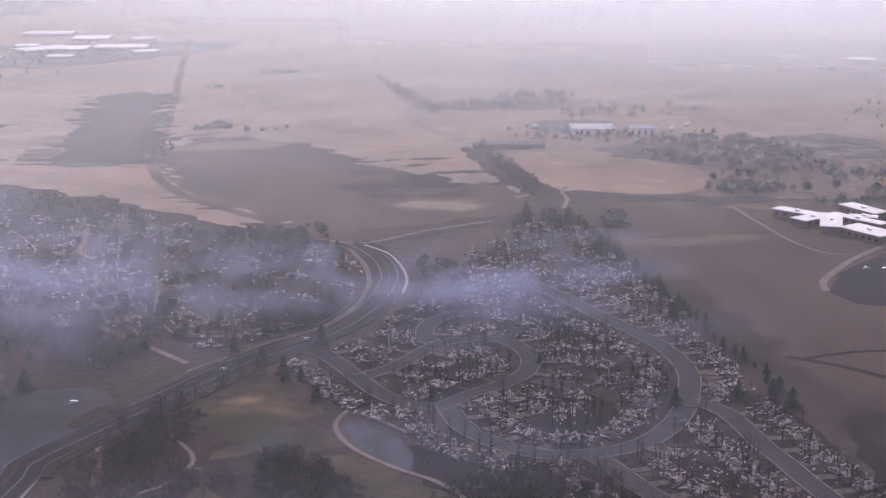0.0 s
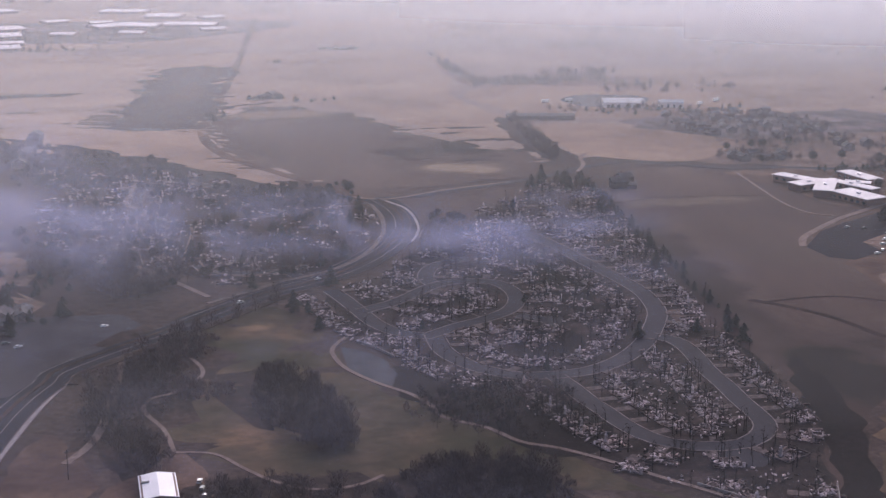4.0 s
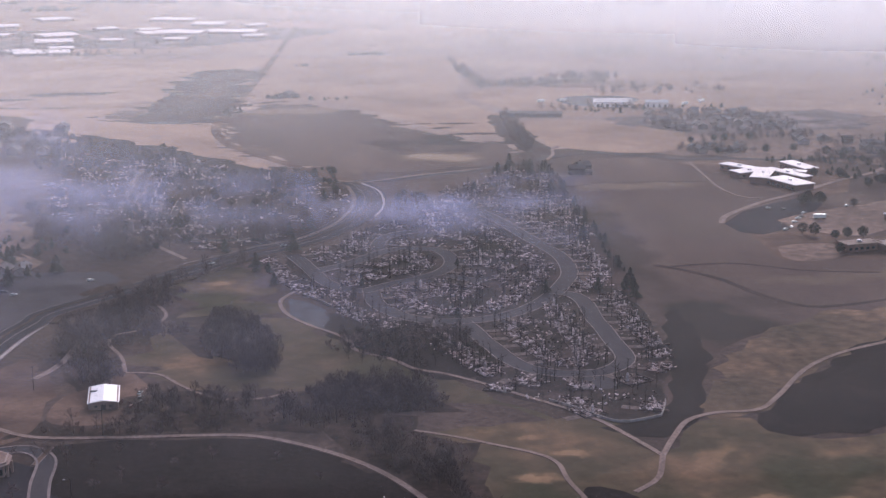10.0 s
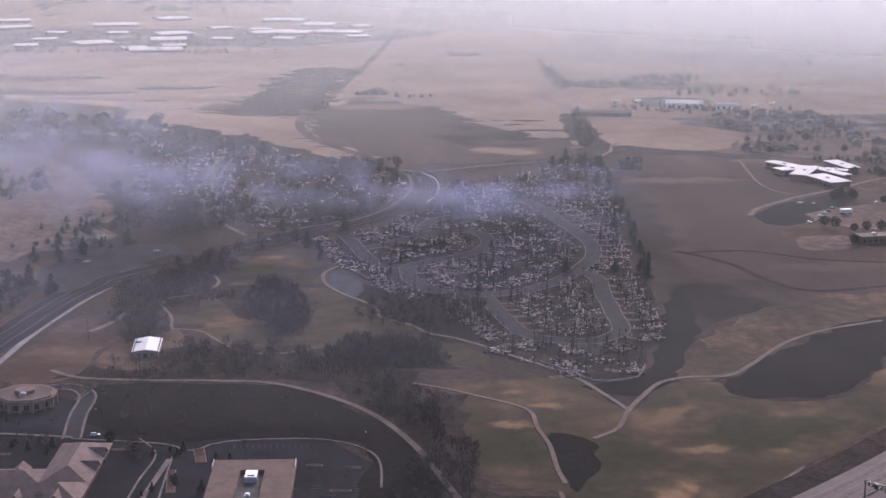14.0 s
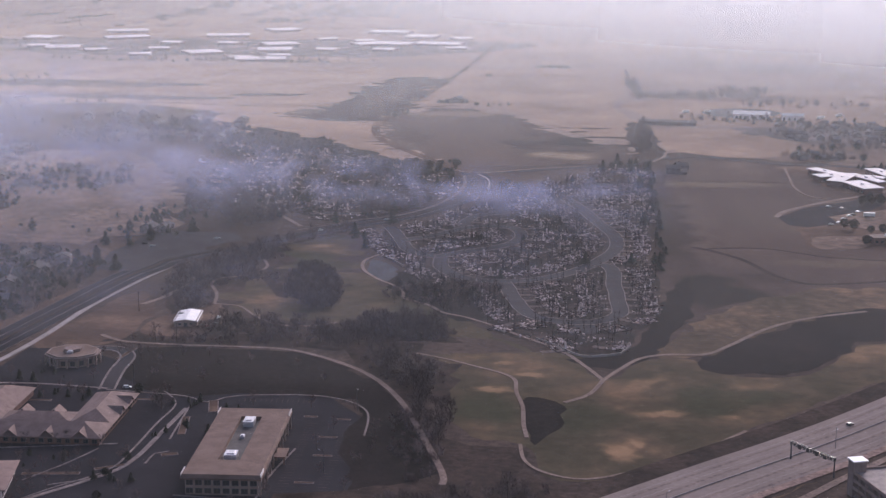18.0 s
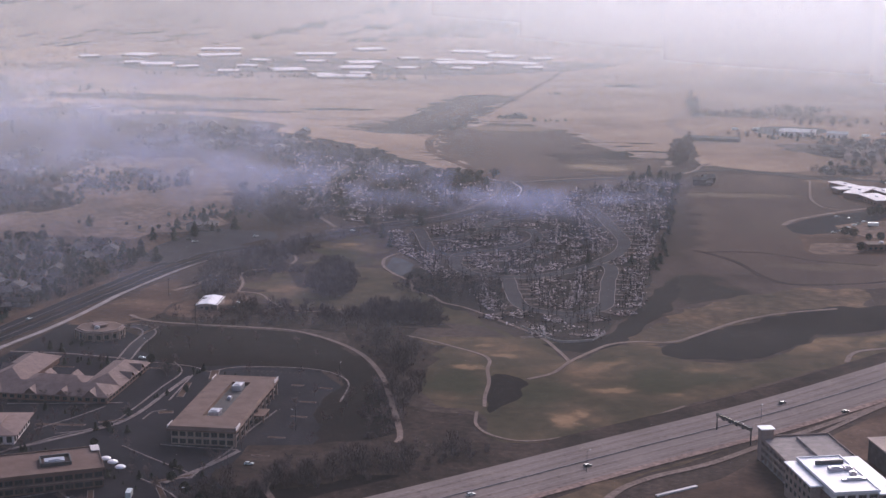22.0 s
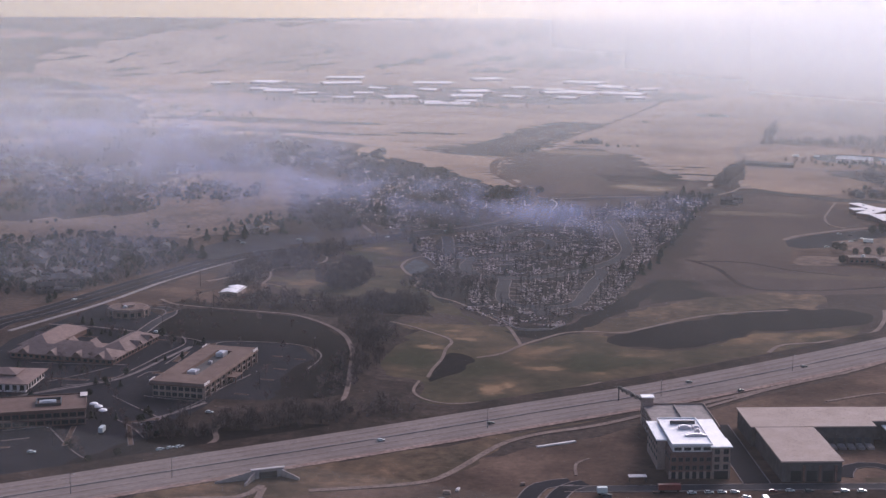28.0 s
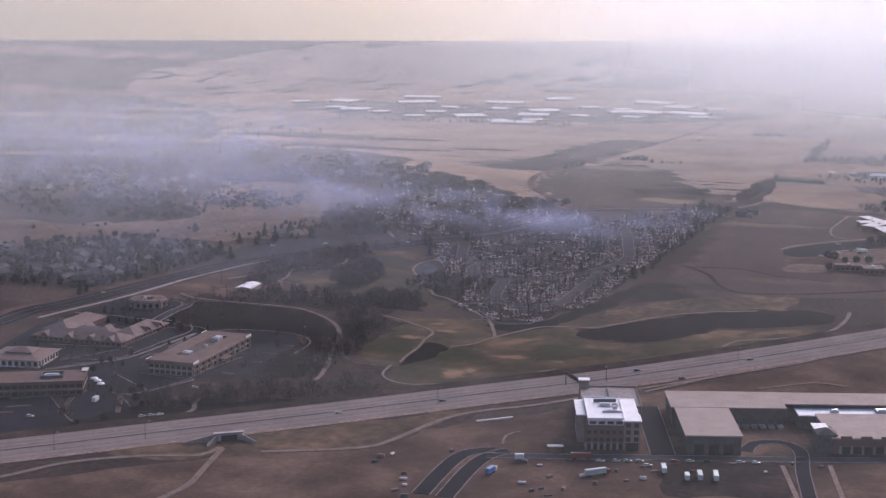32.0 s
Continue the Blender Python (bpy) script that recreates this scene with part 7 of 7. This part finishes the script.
# ---- vehicles ----
def car_parts(paint, van=False):
    r = root("car", 0, 0, 0, 0, 0)
    bm = bmesh.new()
    h = 1.25 if van else 0.85
    prof = [(-2.25, 0.35), (2.25, 0.35), (2.3, 0.75), (1.2, h + 0.05), (-2.2, h + 0.1), (-2.3, 0.8)]
    a = [bm.verts.new((x, -0.9, z)) for x, z in prof]
    b = [bm.verts.new((x, 0.9, z)) for x, z in prof]
    for i in range(6):
        bm.faces.new((a[i], a[(i + 1) % 6], b[(i + 1) % 6], b[i]))
    bm.faces.new(a[::-1]), bm.faces.new(b)
    bmesh.ops.recalc_face_normals(bm, faces=bm.faces[:])
    bmesh.ops.bevel(bm, geom=bm.edges[:], offset=0.07, segments=1, affect="EDGES")
    part("body", bm, paint, r)
    bm = bmesh.new()
    top = 1.95 if van else 1.45
    lo = [(-2.1, -0.82), (1.1, -0.82), (1.1, 0.82), (-2.1, 0.82)]
    hi = [(-1.7, -0.66), (0.35, -0.66), (0.35, 0.66), (-1.7, 0.66)]
    v = [bm.verts.new((x, y, h)) for x, y in lo] + [bm.verts.new((x, y, top - 0.06)) for x, y in hi]
    for i in range(4):
        bm.faces.new((v[i], v[(i + 1) % 4], v[4 + (i + 1) % 4], v[4 + i]))
    bm.faces.new(v[4:])
    part("glass", bm, M_GLASS, r)
    part("roof", box_mesh(-1.75, 0.4, -0.68, 0.68, top - 0.06, top), paint, r)
    wheel = bpy.data.meshes.new("wheel")
    bm = bmesh.new()
    bmesh.ops.create_cone(bm, cap_ends=True, segments=10, radius1=0.34, radius2=0.34, depth=0.24, matrix=Matrix.Rotation(radians(90), 4, "X"))
    bm.to_mesh(wheel)
    bm.free()
    wheel.materials.append(M_RUBBER)
    for x in (-1.4, 1.4):
        for y in (-0.85, 0.85):
            share("wheel", wheel, r, pose(x, y, 0.34))
    return r


CARS = {c: tagged(car_parts(p), f"{c} parked car with dark windows", "car", "cars") for c, p in CAR_PAINTS.items() if c != "blue"}
car_spots = [("white", -201, -293, 20), ("white", -138, -271, 60), ("silver", -134, -267, 60), ("white", -130, -264, 60), ("silver", -140, -202, 10), ("white", -236, 112, 80), ("dark grey", -235, 104, 80), ("dark grey", -234, 96, 80), ("dark red", -238, 90, 60), ("white", -331, 312, 40), ("dark grey", -338, 318, 10), ("white", -289, 347, 30), ("white", -214, 385, 38), ("silver", -166, 424, 38), ("dark grey", 118, -66, 42), ("dark grey", 150, -76, 42), ("silver", -30, -226, 42), ("white", -356, 40, 75), ("white", 205, 440, 20), ("white", 212, 452, 20), ("silver", 222, 470, 35), ("white", 198, 425, 60), ("dark grey", 216, 458, 20), ("silver", -230, -300, 20), ("dark grey", 185, -10, 44), ("white", -252, -36, 5), ("dark grey", 20, -180, 42), ("white", 140, -263, 17), ("white", 148, -260, 17), ("white", 154, -258, 17), ("silver", 160, -256, 17), ("dark grey", 100, -277, 30), ("white", 191, 417, 20), ("silver", 203, 415, 30), ("white", 201, 489, 30), ("dark grey", 211, 484, 30), ("white", 263, 491, 40), ("silver", 166, -262, 17), ("dark red", 178, -250, 17), ("white", 186, -247, 17), ("dark grey", 195, -245, 17), ("silver", 212, -240, 17), ("white", 220, -238, 17)]
used = set()
for c, x, y, turn in car_spots:
    m = pose(x, y, ground_z(x, y) + (0.46 if (c, x) in (("dark grey", 118), ("dark grey", 150), ("silver", -30), ("dark grey", 185), ("dark grey", 20)) else 0.37 if x in (-214, -166, -356) else 0.17), 0, 0, turn)
    if c in used:
        copy_thing(CARS[c], m)
    else:
        CARS[c].matrix_basis = m
        used.add(c)


def box_trailer(x, y, turn, length, paint, label, cab=None):
    r = tagged(root("trailer", x, y, turn, 0.22), label, "trailer", "yard trailers")
    bm = box_mesh(-length / 2, length / 2, -1.25, 1.25, 1.1, 3.9)
    bmesh.ops.bevel(bm, geom=bm.edges[:], offset=0.06, segments=1, affect="EDGES")
    part("box", bm, paint, r)
    part("chassis", box_mesh(-length / 2 + 0.3, length / 2 - 0.3, -0.5, 0.5, 0.8, 1.1), M_STEEL, r)
    for wx in (-length / 2 + 1.2, -length / 2 + 2.4, length / 2 - 1.4):
        for wy in (-1.05, 1.05):
            bm = bmesh.new()
            bmesh.ops.create_cone(bm, cap_ends=True, segments=10, radius1=0.5, radius2=0.5, depth=0.35, matrix=Matrix.Translation((wx, wy, 0.5)) @ Matrix.Rotation(radians(90), 4, "X"))
            part("wheel", bm, M_RUBBER, r)
    if cab:
        bm = box_mesh(length / 2 + 0.3, length / 2 + 2.6, -1.15, 1.15, 0.6, 3.0)
        bmesh.ops.bevel(bm, geom=bm.edges[:], offset=0.25, segments=1, affect="EDGES")
        part("cab", bm, cab, r)
        part("windscreen", box_mesh(length / 2 + 2.5, length / 2 + 2.66, -1.0, 1.0, 1.8, 2.7), M_GLASS, r)


W_, S_, B_, R_, G_ = CAR_PAINTS["white"], CAR_PAINTS["silver"], CAR_PAINTS["blue"], CAR_PAINTS["dark red"], CAR_PAINTS["dark grey"]
for x, y, turn, ln, paint, label, cab in ((129, -263, 17, 11, R_, "dark red shipping box on wheels", None), (143, -287, 40, 12, S_, "silver flat trailer with a dark red cab", R_), (176, -270, 107, 9, W_, "white box trailer by the lot", None), (190, -279, 105, 6, W_, "small white trailer in the yard", None), (196, -275, 105, 9, S_, "grey box trailer in the yard", None), (204, -273, 103, 10, W_, "long white trailer in the yard", None), (90, -303, 80, 7, B_, "blue box truck with a pale cab", W_), (98, -276, 17, 5, W_, "white job-site trailer by the street", None), (136, 1161, 10, 8, W_, "white trailer by the distant halls", None), (164, 1165, 10, 8, W_, "white trailer by the distant halls", None), (297, 1111, 40, 9, W_, "white trailer by the distant halls", None), (324, 1137, 40, 9, W_, "white trailer by the distant halls", None), (227, 449, 0, 9, W_, "white shelter trailer on the sports field", None), (-181, -253, 100, 6, S_, "grey delivery trailer on the lot", None)):
    box_trailer(x, y, turn, ln, paint, label, cab)
k = tagged(root("job_shelter", 112, -253, 17), "flat-roofed pale site shelter on posts", "shelter")
part("roof", box_mesh(-4.5, 4.5, -2, 2, 3.0, 3.3), M_PALE, k)
for x in (-4, 4):
    for y in (-1.6, 1.6):
        part("post", box_mesh(x - 0.12, x + 0.12, y - 0.12, y + 0.12, -0.2, 3.0), M_STEEL, k)

# ---- parking islands and lines ----
def island(x, y, w, d, turn=0):
    r = root("parking_island", x, y, turn, 0.15)
    bm = box_mesh(-w / 2, w / 2, -d / 2, d / 2, -0.4, 0.18)
    part("kerb", bm, M_KERB, r)
    part("planting", box_mesh(-w / 2 + 0.4, w / 2 - 0.4, -d / 2 + 0.4, d / 2 - 0.4, 0.1, 0.26), M_DIRT, r)
    tagged(r, "kerbed parking island with brown planting", "island", "parking islands")


for x, y, w, d, turn in ((-148, -74, 7, 2.4, 0), (-135, -103, 9, 2.2, 0), (-137, -162, 9, 2.2, 0), (-138, -189, 9, 2.2, 0), (-131, -77, 7, 2.2, 0), (-134, -128, 9, 2.2, 0), (-200, -62, 5, 18, 12), (-208, -92, 4, 26, 8), (-205, -132, 8, 4, 20), (-252, -160, 26, 3, 6), (-286, -158, 24, 2.4, 6), (-228, -150, 14, 2.6, 30), (-170, -226, 22, 3, 38), (-196, -262, 3, 34, 20), (-166, -250, 3, 40, 28), (-226, -292, 20, 2.4, 25), (-300, -60, 30, 2.4, 2), (-240, -54, 20, 2.4, 2), (-270, 26, 3, 22, -10)):
    island(x, y, w, d, turn)
ribbon("kerb", [(-262, -40), (-219, -47), (-205, -56), (-190, -44), (-146, -42), (-122, -62), (-118, -100)], -0.5, 0.5, M_KERB, 0.5, 0.16, "pale kerb round the office lot", "kerb", step=5)
ribbon("pavement", [(-336, -34), (-300, -33), (-262, -38)], -1, 1, M_KERB, 0.5, 0.12, "pale sidewalk by the offices", "pavement")
ribbon("pavement", [(-213, -66), (-216, -100), (-220, -141), (-230, -163), (-262, -200)], -1.2, 1.2, M_KERB, 0.5, 0.12, "pale sidewalk through the office lots", "pavement")
ribbon("pavement", [(-150, -184), (-158, -205), (-172, -232)], -1.2, 1.2, M_KERB, 0.5, 0.12, "pale sidewalk through the office lots", "pavement")
ribbon("road", [(-262, -40), (-266, -8), (-268, 22), (-280, 36), (-300, 30)], -4, 4, M_ASPH, 0.55, 0, "asphalt drive round the branch office")
for s in (-4, 4):
    ribbon("kerb", [(-262, -40), (-266, -8), (-268, 22), (-280, 36), (-300, 30)], s - 0.6, s + 0.6, M_KERB, 0.55, 0.15, "pale kerb of the drive", "kerb", step=3)
ribbon("path", [(-124, -216), (-124, -231), (-117, -246), (-118, -262)], -1.6, 1.6, M_PATH, 0.7, 0.02, "pale concrete path to the highway", "path", step=3)
for x0, y0, x1, y1, n in ((-186, -50, -150, -50, 14), (-146, -84, -146, -180, 30), (-128, -84, -128, -180, 30), (-250, -170, -225, -160, 10), (-215, -275, -180, -255, 14)):
    for i in range(n):
        a = i / (n - 1)
        x, y = x0 + (x1 - x0) * a, y0 + (y1 - y0) * a
        along = abs(x1 - x0) > abs(y1 - y0)
        ln = mesh_obj("parking_line", [(-0.08 if along else -2.4, -2.4 if along else -0.08, 0), (0.08 if along else 2.4, -2.4 if along else -0.08, 0), (0.08 if along else 2.4, 2.4 if along else 0.08, 0), (-0.08 if along else -2.4, 2.4 if along else 0.08, 0)], [(0, 1, 2, 3)], M_SLAB)
        ln.matrix_basis = pose(x, y, ground_z(x, y) + 0.15)
        tagged(ln, "white painted parking stall line", "marking", kind="structure")

for pts in ([(-266, -207), (-248, -180), (-228, -155), (-224, -129), (-222, -91), (-220, -60), (-231, -40)], [(-294, -131), (-264, -126), (-233, -120)], [(-262, -169), (-250, -149), (-240, -127)], [(-162, -224), (-160, -207), (-155, -185), (-154, -158), (-148, -120)], [(-209, -186), (-190, -200), (-161, -220)], [(-191, -181), (-166, -183), (-151, -183)], [(-216, -249), (-197, -269), (-178, -288), (-168, -295)], [(-185, -228), (-170, -239), (-156, -254)], [(-227, -280), (-215, -271)], [(-210, -112), (-211, -89), (-212, -63)], [(-213, -145), (-212, -132), (-206, -128)], [(-236, -264), (-215, -248), (-201, -231)], [(-249, -174), (-234, -166)], [(-169, -224), (-161, -224)]):
    ribbon("kerb", pts, -0.45, 0.45, M_KERB, 0.6, 0.15, "thin pale kerb between parking bays", "kerb", step=4)
canopy = tagged(root("shade_canopy", -203, -216, 0), "row of three rounded white fabric canopies on the lot", "canopy")
for x, y in ((-5, 5), (0, 1), (6, -5)):
    bm = bmesh.new()
    bmesh.ops.create_uvsphere(bm, u_segments=16, v_segments=8, radius=2.6, matrix=Matrix.Translation((x, y, 2.4)) @ Matrix.Diagonal((1, 1, 0.42, 1)))
    bmesh.ops.delete(bm, geom=[v for v in bm.verts if v.co.z < 2.3], context="VERTS")
    part("fabric_dome", bm, M_WHITE, canopy)
    for a in range(4):
        px, py = x + 2.4 * math.cos(a * 1.571), y + 2.4 * math.sin(a * 1.571)
        part("post", box_mesh(px - 0.06, px + 0.06, py - 0.06, py + 0.06, -0.2, 2.5), M_STEEL, canopy)

for pts, w in (([(-283, 474), (-278, 556), (-288, 582), (-276, 615), (-292, 649), (-287, 743), (-280, 751)], 4.0), ([(-248, 475), (-243, 550), (-245, 562)], 2.0), ([(-238, 474), (-230, 449), (-205, 437), (-182, 456)], 1.4), ([(-132, 655), (-101, 633), (-52, 662), (4, 688)], 2.5)):
    ribbon("path", pts, -w / 2, w / 2, M_PATH, 0.9, 0.03, "pale pinkish lane between smouldering lots", "path", step=5)

ribbon("path", [(133, -115), (172, -60), (218, -6), (261, 61)], -1.6, 1.6, M_PATH, 0.95, 0.02, "pale paved cycle path beside the highway", "path", step=5)
ribbon("path", [(81, -252), (78, -235), (83, -224)], -0.8, 0.8, M_PATH, 0.95, 0.02, "narrow pale track to the yard", "path", step=3)
ribbon("pipe_stack", [(53, -213), (71, -198)], -0.9, 0.9, M_PALE, 0.6, 0.5, "long low stack of pale pipes", "pipes", step=4)
stack = random.Random(12)
for k, (x, y) in enumerate([(137, -291), (140, -283), (143, -278), (121, -298), (111, -281), (152, -277), (164, -265), (171, -270), (88, -298), (101, -279), (123, -267), (208, -244), (227, -252), (239, -233), (254, -233), (25, -295), (29, -289), (25, -305), (190, -264), (52, -345), (50, -327), (118, -322), (128, -326), (58, -273), (54, -336), (122, -318), (47, -318), (133, -315), (110, -312), (60, -352), (146, -300), (160, -290), (168, -285)]):
    r = tagged(root("material_stack", x, y, stack.uniform(0, 90)), "small stack of building material on bare dirt", "material stack", "site materials")
    w = stack.uniform(1.0, 2.4)
    part("pallet", box_mesh(-w, w, -0.9, 0.9, -0.3, 0.3), M_DARKWALL, r)
    bm = box_mesh(-w * 0.9, w * 0.9, -0.8, 0.8, 0.3, stack.uniform(0.8, 1.8))
    bmesh.ops.bevel(bm, geom=bm.edges[:], offset=0.1, segments=1, affect="EDGES")
    part("load", bm, (M_PALE, M_STEEL, M_BRICK, M_STUCCO)[k % 4], r)
